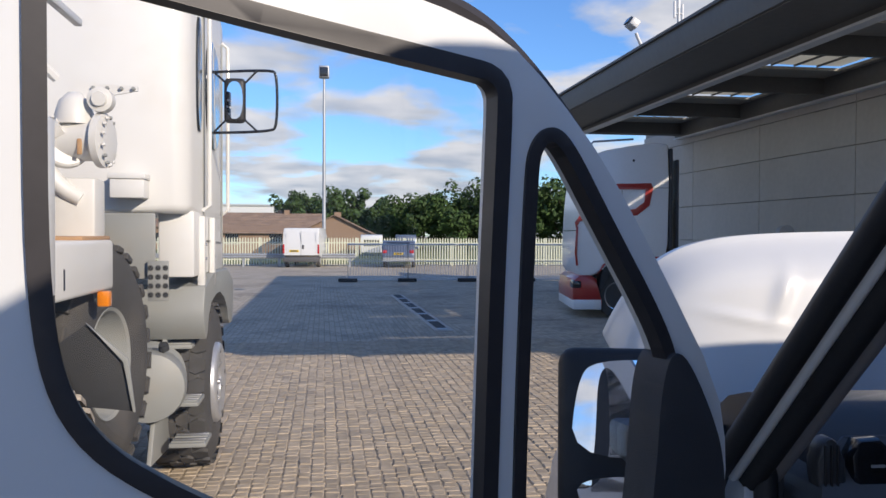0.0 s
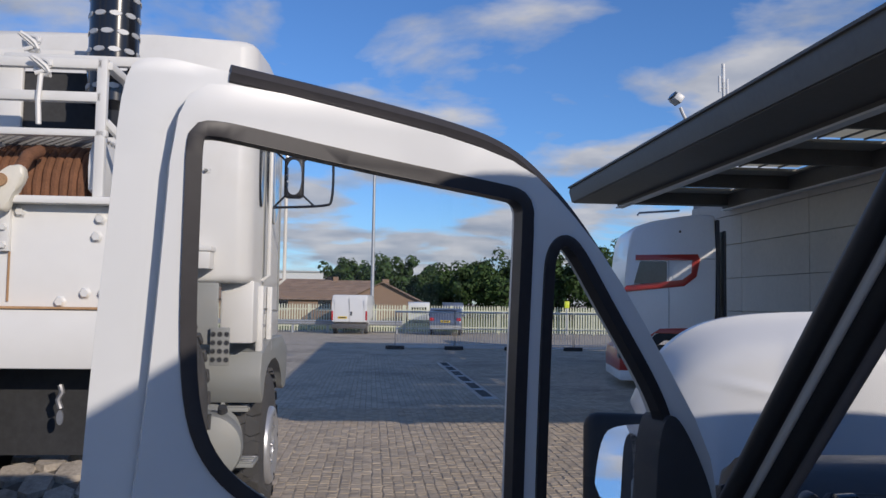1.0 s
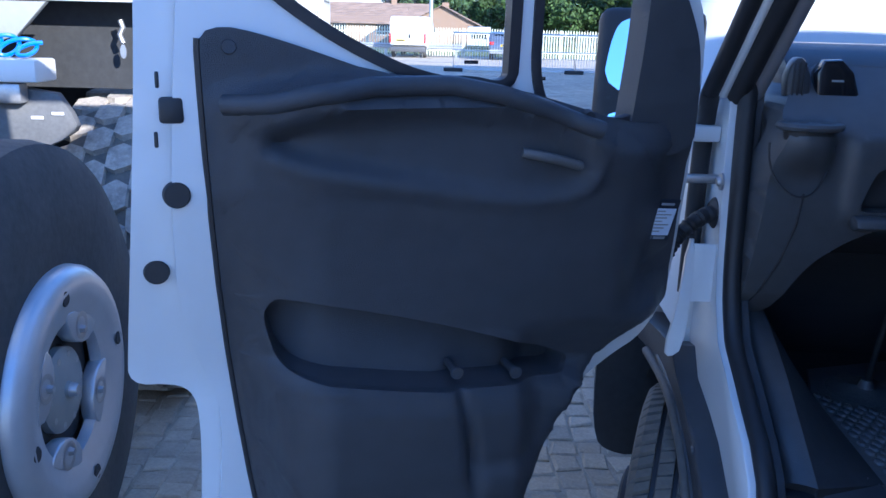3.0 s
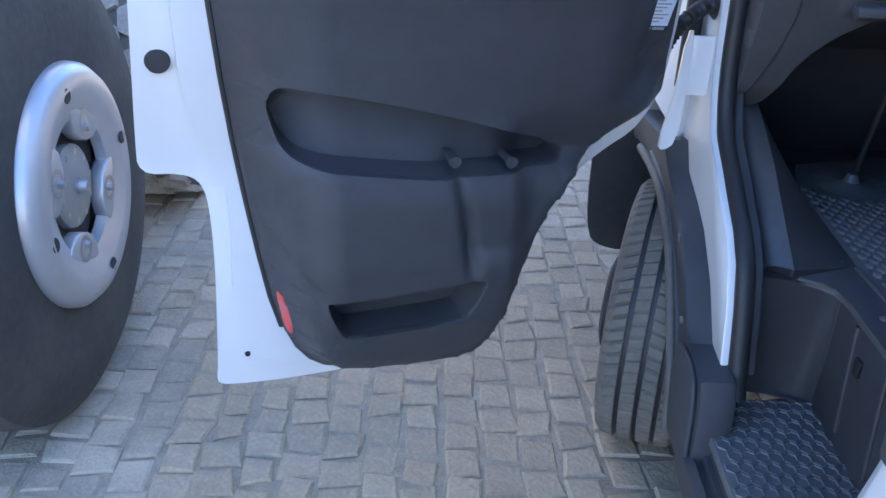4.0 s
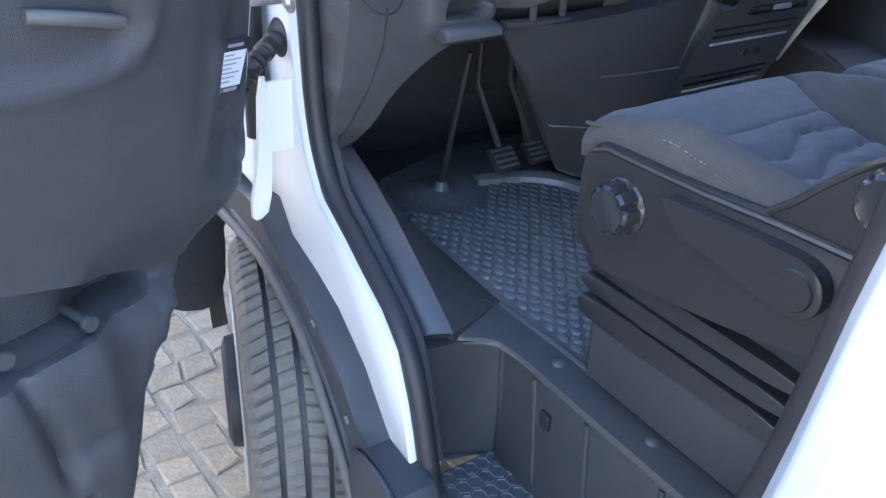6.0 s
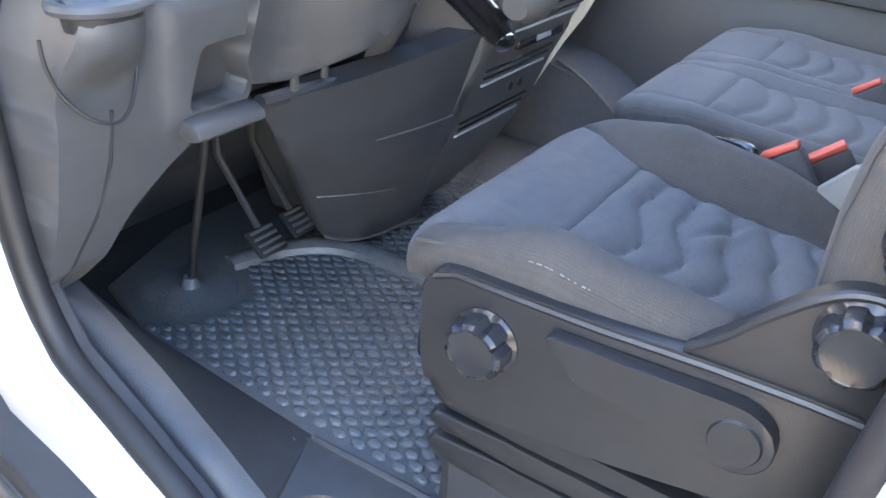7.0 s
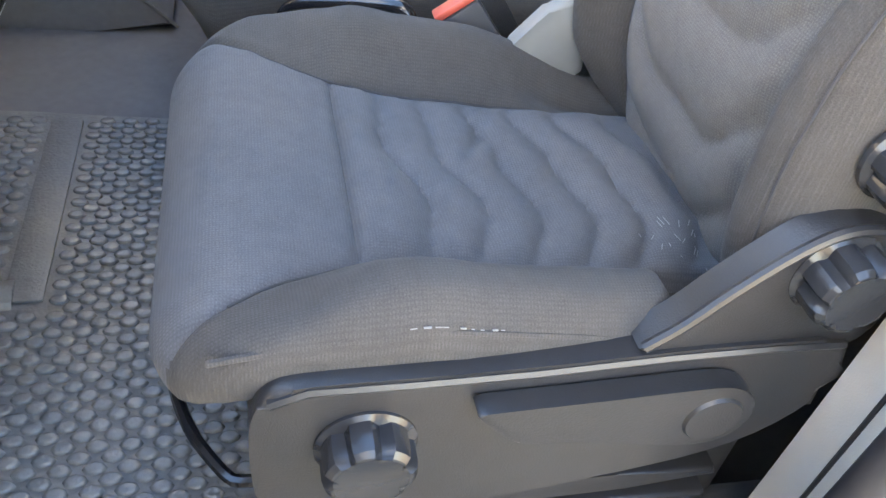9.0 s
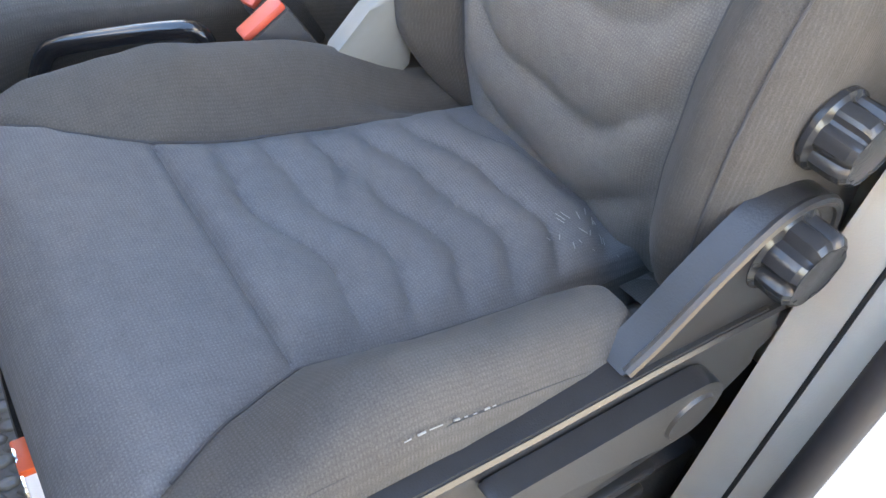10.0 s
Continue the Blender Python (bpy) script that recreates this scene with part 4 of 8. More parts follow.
part("door_frame", plate(raised, [inset(WINDOW, -0.010), inset(QUARTER, -0.009)], 0.05, y=lambda x, z: skin(x, z) - 0.019, thick=0.027, r=0.017, seg=4), WHITE, vdoor)
LOWER = [p for p in inset(OUTER, 0.012) if p[1] < 1.36]
LOWER = LOWER[next(i for i in range(len(LOWER)) if LOWER[i][1] - LOWER[i - 1][1] < -0.3 or abs(LOWER[i][0] - LOWER[i - 1][0]) > 0.5):] + LOWER[:next(i for i in range(len(LOWER)) if LOWER[i][1] - LOWER[i - 1][1] < -0.3 or abs(LOWER[i][0] - LOWER[i - 1][0]) > 0.5)]
part("outer_skin", plate(LOWER, (), 0.05, y=lambda x, z: skin(x, z) + 0.09, thick=0.012, r=0.004), WHITE, vdoor)


def ring_seal(name, loop, outer, inner, proud, mat=SEAL_WORN):
    return part(name, plate(inset(loop, -outer), [inset(loop, inner)], 0.05, y=lambda x, z: skin(x, z) - proud, thick=0.026, r=0.004), mat, vdoor, "black rubber window seal")


ring_seal("window_seal", WINDOW, 0.019, 0.001, 0.024)
ring_seal("quarter_seal", QUARTER, 0.016, 0.001, 0.024)
pane = part("window_pane", plate(inset(WINDOW, -0.004), (), 0.08, y=lambda x, z: skin(x, z) + 0.008, thick=0.004), CLEAR, vdoor, "clear side window")
pane.visible_shadow = False
pane = part("quarter_pane", plate(inset(QUARTER, -0.004), (), 0.08, y=lambda x, z: skin(x, z) + 0.008, thick=0.004), CLEAR, vdoor)
pane.visible_shadow = False
strip = chaikin([(-0.928, 2.110), (-0.76, 2.090), (-0.60, 2.066), (-0.525, 2.046), (-0.47, 2.012), (-0.405, 1.955), (-0.335, 1.875)], 2, False)
part("top_strip", T([(x, skin(x, z) + 0.018, z) for x, z in strip], 0.014, 8), SEAL_WORN, vdoor, "worn black rubber strip")

# latch, plugs and reflector on the white flange
part("latch_opening", B((-1.062, skin(0, 1.39) - 0.0235, 1.37), (-1.026, skin(0, 1.39) - 0.010, 1.41), 0.006), SEAL, vdoor, "black door latch opening")
for x, z in ((-1.043, 1.257), (-1.081, 1.114)):
    part("plug", L([(0, 0.0065), (0.019, 0.0065), (0.021, 0.0045), (0.022, -0.004)], 24, disc_at((x, skin(x, z) - (0.017 if x > -1.06 else -0.011), z), "y") @ pose(0, 0, 0, 180)), SEAL, vdoor, "black rubber plug")
for x, z in ((-1.062, 1.435), (-1.068, 1.345)):
    part("striker_mark", B((x - 0.003, skin(x, z) - 0.019, z - 0.012), (x + 0.003, skin(x, z) - 0.012, z + 0.012), 0.002), SEAL, vdoor)
part("drain_hole", L([(0, 0.003), (0.006, 0.003), (0.007, -0.003)], 16, disc_at((-0.979, skin(0, 0.434) + 0.012, 0.434), "y") @ pose(0, 0, 0, 180)), SEAL, vdoor)

# black inner panel as a relief: how far it stands out towards the cab
TRIM = chaikin([(-1.0, 1.47), (-0.998, 1.505), (-0.965, 1.515), (-0.92, 1.507), (-0.85, 1.487), (-0.73, 1.448), (-0.60, 1.44), (-0.49, 1.425), (-0.36, 1.39), (-0.27, 1.365), (-0.17, 1.36), (-0.110, 1.36), (-0.106, 1.29), (-0.094, 1.19), (-0.078, 1.09), (-0.066, 1.0), (-0.085, 0.93), (-0.18, 0.865), (-0.285, 0.79), (-0.36, 0.65), (-0.42, 0.49), (-0.455, 0.43), (-0.51, 0.392), (-0.62, 0.378), (-0.80, 0.388), (-0.87, 0.437), (-0.912, 0.54), (-0.942, 0.74), (-0.975, 1.03), (-0.992, 1.27)], 1)
BOWL = chaikin([(-0.925, 1.348), (-0.84, 1.378), (-0.766, 1.390), (-0.689, 1.395), (-0.567, 1.395), (-0.435, 1.378), (-0.365, 1.350), (-0.342, 1.30), (-0.345, 1.262), (-0.385, 1.243), (-0.48, 1.241), (-0.608, 1.26), (-0.758, 1.287), (-0.874, 1.314)], 2)
LEDGE = [(-1.05, 1.412), (-0.90, 1.421), (-0.84, 1.435), (-0.75, 1.447), (-0.615, 1.449), (-0.53, 1.434), (-0.444, 1.410), (-0.368, 1.382), (-0.30, 1.36), (-0.1, 1.34)]
GRAB = chaikin([(-0.916, 1.045), (-0.906, 1.070), (-0.88, 1.079), (-0.72, 1.042), (-0.54, 0.987), (-0.40, 0.935), (-0.328, 0.904), (-0.318, 0.886), (-0.340, 0.868), (-0.40, 0.874), (-0.535, 0.886), (-0.62, 0.894), (-0.74, 0.916), (-0.855, 0.938), (-0.895, 0.960), (-0.910, 1.01)], 2)
POCKET = chaikin([(-0.838, 0.652), (-0.828, 0.662), (-0.65, 0.664), (-0.518, 0.668), (-0.508, 0.656), (-0.540, 0.580), (-0.565, 0.565), (-0.785, 0.560), (-0.808, 0.570)], 2)
STAND = [(0.38, 0.11), (0.46, 0.165), (0.58, 0.20), (0.70, 0.213), (0.85, 0.208), (0.89, 0.195), (0.925, 0.145), (1.0, 0.118), (1.08, 0.10), (1.16, 0.085), (1.25, 0.075), (1.33, 0.085), (1.40, 0.092), (1.44, 0.075), (1.50, 0.045), (1.55, 0.04)]


def trim_y(x, z):
    e = poly_dist((x, z), TRIM)
    h = lerp_table(STAND, z + 0.15 * (x + 0.6) * smooth_step(1.15, 0.95, z))
    left = smooth_step(-0.99, -0.80, x)
    hinge = 1 - (1 - smooth_step(-0.13, -0.27, x)) * smooth_step(0.94, 1.06, z)
    base = 0.010 + 0.025 * hinge
    h = base + (h - base) * (0.30 + 0.70 * left) * (0.04 + 0.96 * hinge) * smooth_step(0.0, 0.07, e + 0.004)
    if z < 1.0:
        h -= 0.035 * smooth_step(-0.47, -0.40, x) * smooth_step(1.0, 0.9, z)
    top = lerp_table(LEDGE, x)
    h += 0.014 * smooth_step(top - 0.075, top - 0.012, z) * smooth_step(-1.0, -0.93, x)
    h -= (h - 0.030) * smooth_step(top - 0.016, top + 0.014, z) * smooth_step(-0.50, -0.68, x)
    b = poly_dist((x, z), BOWL)
    h -= 0.034 * smooth_step(-0.010, 0.026, b) * (0.45 + 0.55 * smooth_step(1.25, 1.36, z))
    h += 0.005 * gauss(b + 0.014, 0.012)
    h -= (0.020 * gauss((x + 0.575 - 0.15 * (0.9 - z)), 0.014) + 0.012 * smooth_step(-0.565, -0.545, x) * smooth_step(0.70, 0.74, z)) * smooth_step(0.64, 0.74, z) * smooth_step(0.925, 0.88, z)
    return skin(x, z) - h


panel_bm = plate(TRIM, [GRAB, POCKET], 0.011, True, trim_y, 0.02, 0.006, 2)
ease = [v for v in panel_bm.verts if not any(e.calc_face_angle(0) > 1.0 for e in v.link_edges if len(e.link_faces) == 2) and 0.014 < poly_dist((v.co.x, v.co.z), TRIM) < 0.10 and poly_dist((v.co.x, v.co.z), POCKET) < -0.012 and poly_dist((v.co.x, v.co.z), GRAB) < -0.012]
for _ in range(4):
    bmesh.ops.smooth_vert(panel_bm, verts=ease, factor=0.5, use_axis_x=False, use_axis_y=True, use_axis_z=False)
part("inner_panel", panel_bm, PLASTIC, vdoor, "black moulded plastic inner door panel", sharp=60)
ledge_x = [-0.968 + 0.0165 * k for k in range(39)]
part("ledge_trim", T([(x, trim_y(x, lerp_table(LEDGE, x) - 0.034) + 0.004, lerp_table(LEDGE, x) - 0.017) for x in ledge_x], 0.016, 14), PLASTIC, vdoor, "rounded black ledge under the window")


def recess(name, loop, depth, slope, label, face=None, owner=None):
    """Walls and floor of a pocket behind an opening of the panel."""
    face, owner = face or trim_y, owner or vdoor
    bm = bmesh.new()
    mouth = inset(loop, -0.004)
    back = inset(loop, slope)
    rings = [[bm.verts.new((p[0], face(p[0], p[1]) + 0.012, p[1])) for p in mouth], [bm.verts.new((p[0], face(p[0], p[1]) + depth, p[1])) for p in back]]
    n = len(loop)
    for i in range(n):
        bm.faces.new((rings[0][i], rings[0][(i + 1) % n], rings[1][(i + 1) % n], rings[1][i]))
    bmesh.ops.triangle_fill(bm, use_beauty=True, edges=[bm.edges.get((rings[1][i], rings[1][(i + 1) % n])) for i in range(n)])
    return part(name, bm, PLASTIC, owner, label, sharp=50)


recess("grab_recess", GRAB, 0.062, 0.010, "deep grab recess")
recess("map_pocket", POCKET, 0.085, 0.012, "open map pocket")
edge_line = [p for p in TRIM if p[0] < -0.87 and 0.48 < p[1] < 1.50]
part("panel_gap_seal", T([(x - 0.002, skin(x, z) - 0.020, z) for x, z in sorted(edge_line, key=lambda p: p[1])], 0.007, 8), SEAL, vdoor)
part("mirror_base", plate(chaikin([(-0.255, 1.30), (-0.252, 1.40), (-0.246, 1.50), (-0.246, 1.60), (-0.232, 1.645), (-0.205, 1.635), (-0.160, 1.565), (-0.127, 1.495), (-0.115, 1.39), (-0.110, 1.30)], 2), (), 0.05, y=lambda x, z: skin(x, z) - 0.032, thick=0.06, r=0.014, seg=3), PLASTIC, vdoor, "black triangular mirror cover")
part("door_handle", T(chaikin([(-0.478, trim_y(-0.47, 1.31) - 0.008, 1.318), (-0.43, trim_y(-0.43, 1.305) - 0.022, 1.310), (-0.366, trim_y(-0.375, 1.295) - 0.012, 1.292)], 2, False), 0.009, 10), PLASTIC_GREY, vdoor, "black inner door handle")
for x, z in ((-0.578, 0.906), (-0.456, 0.888)):
    y0 = trim_y(x, z) + 0.058
    part("peg", L([(0, 0.062), (0.011, 0.062), (0.013, 0.058), (0.012, 0.053), (0.008, 0.050), (0.008, 0)], 14, disc_at((x, y0, z + 0.01), "y") @ pose(0, 0, 0, 180)), PLASTIC, vdoor, "round black peg in the grab recess")
part("reflector", plate(chaikin([(-0.916, 0.625), (-0.899, 0.612), (-0.882, 0.505), (-0.900, 0.515)], 1), (), 0.02, y=lambda x, z: min(trim_y(x, z), skin(x, z) - 0.03) - 0.004, thick=0.012), REFLECTOR, vdoor, "red reflector on the door edge")
SX, SZ = -0.127, 1.163
stk = part("sticker", B((-0.027, -0.001, -0.046), (0.027, 0.0, 0.046)), INK, vdoor, "small printed label with a dark border")
stk.matrix_local = pose(SX, trim_y(SX, SZ) - 0.004, SZ, math.degrees(math.atan2(trim_y(SX, SZ + 0.03) - trim_y(SX, SZ - 0.03), 0.06)) * -1, 4, 0)
part("sticker_field", B((-0.023, -0.002, -0.034), (0.023, -0.001, 0.026)), PAPER, stk)
for k in range(7):
    w = 0.018 + 0.016 * ((k * 5) % 3) / 2
    part("print_bar", B((-0.019, -0.0026, 0.019 - 0.0075 * k), (-0.019 + w, -0.002, 0.0216 - 0.0075 * k)), GREY_TRIM, stk)
part("print_bar", B((-0.015, -0.0018, 0.033), (0.015, -0.001, 0.038)), GREY_TRIM, stk)
part("print_bar", B((-0.021, -0.0018, -0.043), (-0.013, -0.001, -0.037)), GREY_TRIM, stk)
part("print_bar", B((-0.009, -0.0018, -0.043), (0.018, -0.001, -0.037)), GREY_TRIM, stk)
for pts in ([(-0.625, 1.440), (-0.60, 1.447), (-0.55, 1.443), (-0.505, 1.428), (-0.50, 1.420), (-0.56, 1.430)], [(-0.488, 1.418), (-0.47, 1.418), (-0.437, 1.404), (-0.44, 1.398)]):
    part("ledge_slot", plate(chaikin(pts, 1), (), 0.05, y=lambda x, z: trim_y(x, z) - 0.004, thick=0.01), SEAL, vdoor)
part("screw_cap", L([(0, 0.003), (0.010, 0.003), (0.0115, 0.0)], 20, disc_at((-0.958, trim_y(-0.958, 1.485) - 0.001, 1.485), "y") @ pose(0, 0, 0, 180)), PLASTIC, vdoor)
part("seal_clip", L([(0, 0.012), (0.010, 0.012), (0.014, 0.0)], 14, disc_at((-0.362, trim_y(-0.362, 1.375) - 0.002, 1.378), "y") @ pose(0, 0, 0, 180)), SEAL, vdoor)
part("glass_print", B((-0.565, 0.0, 1.462), (-0.54, 0.001, 1.468), 0, 1, pose(0, skin(0, 1.465) + 0.016, 0)), SEAL, vdoor)
part("glass_print", B((-0.43, 0.0, 1.435), (-0.41, 0.001, 1.441), 0, 1, pose(0, skin(0, 1.44) + 0.016, 0)), SEAL, vdoor)

# outside mirror on its arm, turned towards the driver
head = part("door_mirror", B((-0.138, -0.005, -0.165), (0.105, 0.11, 0.155), 0.03, 3), SEAL, vdoor, "black door mirror housing")
head.matrix_local = pose(0.024, 0.290, 1.43, -11, 0, -34.3)
part("mirror_pane", P(chaikin([(-0.118, -0.05), (-0.103, 0.09), (-0.072, 0.130), (0.085, 0.132), (0.088, -0.045)], 2), "y", -0.010, -0.006), MIRROR, head, "mirror glass")
part("wide_mirror_pane", P(chaikin([(-0.092, -0.148), (-0.110, -0.085), (0.088, -0.08), (0.085, -0.150)], 2), "y", -0.010, -0.006), MIRROR, head)
part("mirror_arm", B((-0.03, -0.22, -0.05), (0.03, 0.03, 0.02), 0.015), PLASTIC, head)

# ---- dashboard and controls ----
DASH = [(0.50, 1.42), (0.30, 1.50), (0.16, 1.515), (0.09, 1.49), (0.035, 1.45), (0.0, 1.40), (-0.04, 1.355), (-0.05, 1.27), (-0.03, 1.17), (0.08, 1.10), (0.22, 1.04), (0.36, 1.0), (0.55, 1.0)]
dash = part("dashboard", P(chaikin(DASH, 1), "x", 0.13, 1.87, 0.02, 3), DASH_BLACK, van, "black moulded dashboard")


def dash_face(x, z):
    """Driver's side of the dashboard end, with the cup holder bulging out of it."""
    y = lerp_table([(0.93, 0.055), (1.0, -0.005), (1.1, -0.045), (1.2, -0.066), (1.3, -0.073), (1.345, -0.070), (1.375, -0.045), (1.42, 0.0), (1.50, 0.09)], z)
    u = (x - 0.133) / 0.060
    if abs(u) < 1 and 1.24 < z < 1.36:
        y -= 0.058 * math.sqrt(1 - u * u) * smooth_step(1.245, 1.335, z)
    return y - 0.012 * smooth_step(0.215, 0.245, x) * smooth_step(1.16, 1.18, z) * smooth_step(1.345, 1.33, z)


END = chaikin([(0.085, 1.47), (0.37, 1.47), (0.389, 1.43), (0.386, 1.33), (0.373, 1.26), (0.367, 1.205), (0.36, 1.185), (0.30, 1.153), (0.24, 1.12), (0.192, 1.072), (0.163, 1.0), (0.145, 0.945), (0.09, 0.94), (0.075, 1.0)], 2)
BOX = chaikin([(0.258, 1.20), (0.262, 1.225), (0.274, 1.265), (0.282, 1.279), (0.30, 1.281), (0.355, 1.282), (0.367, 1.279), (0.367, 1.265), (0.357, 1.215), (0.353, 1.199), (0.34, 1.196), (0.27, 1.194)], 1)
part("dash_end", plate(END, [BOX], 0.012, True, dash_face, 0.13, 0.012, 2), DASH_GREY, dash, "dark grey end panel with a cup holder", sharp=50)
rim_pts = [(0.133 + 0.055 * math.cos(a), -0.098 + 0.036 * math.sin(a), 1.360) for a in (2 * math.pi * k / 28 for k in range(28))]
cup = part("cup_rim", T(rim_pts, 0.008, 8, True), DASH_GREY, dash, "oval cup holder")
part("cup_hollow", L([(0.0, -0.03), (0.047, -0.028), (0.052, 0.0)], 28, pose(0.133, -0.098, 1.3625) @ Matrix.Diagonal((0.96, 0.6, 1, 1)), False), SEAL, cup)
part("cup_seam", T([(0.133 + 0.062 * math.cos(a), dash_face(0.21, 1.3 + 0.06 * math.sin(a)) - 0.001 - 0.03 * max(0.0, -math.sin(a)) ** 3, 1.325 + 0.10 * math.sin(a)) for a in (math.pi * (1 + k / 20) for k in range(21))], 0.0022, 6), SEAL, dash)
part("panel_seam", T([(x, dash_face(0.20, z) - 0.001, z) for x, z in ((0.150, 1.226), (0.148, 1.16), (0.133, 1.08), (0.112, 1.01), (0.095, 0.96))], 0.0025, 6), SEAL, dash)
part("vent_ring", P(chaikin([(0.112, 1.392), (0.116, 1.48), (0.15, 1.485), (0.168, 1.392)], 2), "y", -0.006, 0.03, 0.006), DASH_BLACK, dash)
for k in range(3):
    part("vent_slat", B((0.123 + 0.010 * k, -0.010, 1.402), (0.127 + 0.010 * k, -0.004, 1.474), 0.002), SEAL, dash)
part("switch_panel", P(chaikin([(0.176, 1.382), (0.165, 1.478), (0.232, 1.482), (0.268, 1.382)], 1), "y", -0.008, 0.03, 0.008), GLOSS_BLACK, dash, "gloss black switch panel")
part("switch_mark", B((0.198, -0.011, 1.438), (0.220, -0.007, 1.442)), GREY_TRIM, dash)
for x in (0.206, 0.251):
    part("switch_mark", L([(0, 0.002), (0.004, 0.002), (0.004, 0)], 10, disc_at((x, -0.009, 1.393), "y") @ pose(0, 0, 0, 180)), GREY_TRIM, dash)
recess("storage_box", BOX, 0.05, 0.004, "open storage recess", dash_face, dash)
part("shelf_ledge", P(chaikin([(-0.108, 1.166), (-0.106, 1.182), (-0.08, 1.192), (-0.04, 1.18), (-0.08, 1.158)], 1), "x", 0.245, 0.365, 0.005), DASH_GREY, dash)
part("column_cover", plate(chaikin([(0.375, 1.47), (0.36, 1.33), (0.345, 1.216), (0.40, 1.206), (0.44, 1.225), (0.50, 1.262), (0.55, 1.315), (0.60, 1.38), (0.64, 1.47)], 1), (), 0.03, True, y=lambda x, z: -0.085 - 0.11 * smooth_step(0.36, 0.54, x) * smooth_step(0.78, 0.62, x) - 0.02 * smooth_step(1.2, 1.35, z), thick=0.1, r=0.012), DASH_BLACK, dash, "black lower column cover", sharp=50)
part("cover_split", T([(0.372, -0.090, 1.32), (0.44, -0.125, 1.37), (0.52, -0.185, 1.43)], 0.002, 6), SEAL, dash)
part("ignition_ring", L([(0.008, 0.004), (0.014, 0.010), (0.020, 0.006), (0.026, 0.010), (0.032, 0.004), (0.034, 0)], 28, disc_at((0.448, -0.150, 1.372), "y") @ pose(0, 0, 0, 180)), GLOSS_BLACK, dash)
part("column_stay", T([(0.650, -0.13, 1.29), (0.675, -0.07, 1.20), (0.705, -0.02, 1.125)], 0.026, 8, squash=0.35), PLASTIC_GREY, dash)
for p in ((0.445, -0.085, 1.178), (0.53, -0.07, 1.175)):
    part("trim_clip", B((p[0], p[1], p[2]), (p[0] + 0.012, p[1] + 0.01, p[2] + 0.03), 0.003), PLASTIC_GREY, dash)
part("knee_rail", T([(0.40, -0.06, 1.168), (0.46, -0.055, 1.163), (0.54, -0.06, 1.160), (0.62, -0.075, 1.150)], 0.012, 8), DASH_BLACK, dash)


KNEE = (
    [(0.40, -0.055, 1.165), (0.47, -0.035, 1.07), (0.56, 0.005, 0.96), (0.64, 0.045, 0.86), (0.705, 0.072, 0.768)],
    [(0.60, -0.105, 1.175), (0.64, -0.115, 1.09), (0.69, -0.10, 0.985), (0.75, -0.045, 0.86), (0.80, 0.035, 0.738)],
    [(0.82, -0.20, 1.235), (0.83, -0.165, 1.12), (0.835, -0.115, 0.985), (0.88, -0.055, 0.855), (0.98, 0.025, 0.725)],
)


def knee(u, v):
    """Knee bolster: sweeps from under the wheel down to the tunnel and over into the console."""
    rows = []
    for line in KNEE:
        k = min(int(v * 4), 3)
        rows.append(Vector(line[k]).lerp(Vector(line[k + 1]), v * 4 - k))
    a, b, c = rows
    return a * (1 - u) ** 2 + (b * 2 - (a + c) / 2) * 2 * u * (1 - u) + c * u * u


part("knee_panel", solid(grid(knee, 24, 24), (0.03, 0.06, 0.0)), DASH_BLACK, dash, "black lower dash panel", sharp=80)
for v, u0, u1 in ((0.33, 0.42, 0.92), (0.62, 0.05, 0.55)):
    part("panel_crease", T([knee(u0 + (u1 - u0) * k / 10, v + 0.02 * k / 10) + Vector((-0.001, -0.002, 0.0)) for k in range(11)], 0.002, 6), PLASTIC_GREY, dash)
part("knee_edge", T([knee(k / 16, 1.0) + Vector((0.0, -0.002, 0.002)) for k in range(17)], 0.004, 6), PLASTIC_GREY, dash)
column = part("steering_column", P(chaikin([(-0.24, 1.56), (-0.26, 1.50), (-0.05, 1.36), (0.10, 1.32), (0.10, 1.46), (-0.10, 1.58)], 2), "x", 0.46, 0.58, 0.03, 3), DASH_BLACK, van, "black steering column shroud")
wheel_m = pose(0.52, -0.25, 1.63, -62, 0, 0)
steer = part("steering_wheel", T([wheel_m @ Vector((0.20 * math.cos(a), 0.20 * math.sin(a), 0)) for a in (2 * math.pi * k / 40 for k in range(40))], 0.016, 10, True), GLOSS_BLACK, van, "black steering wheel")
part("hub", L([(0.0, 0.03), (0.06, 0.025), (0.075, 0.0), (0.06, -0.03), (0, -0.03)], 24, wheel_m), DASH_BLACK, steer)
for a in (0, 180, 270):
    part("spoke", T([wheel_m @ Vector((0.06 * math.cos(radians(a)), 0.06 * math.sin(radians(a)), 0)), wheel_m @ Vector((0.195 * math.cos(radians(a)), 0.195 * math.sin(radians(a)), 0))], 0.016, 8, squash=0.6), DASH_BLACK, steer)

# centre console with gear lever, vents and slots
CONSOLE = chaikin([(-0.22, 1.38), (-0.24, 1.27), (-0.17, 1.14), (-0.12, 1.0), (-0.03, 0.84), (0.06, 0.72), (0.40, 0.70), (0.40, 1.40)], 1)
FACE = sorted([(z, y) for y, z in CONSOLE if y < 0.05])


def console_y(z):
    return lerp_table(FACE, z)


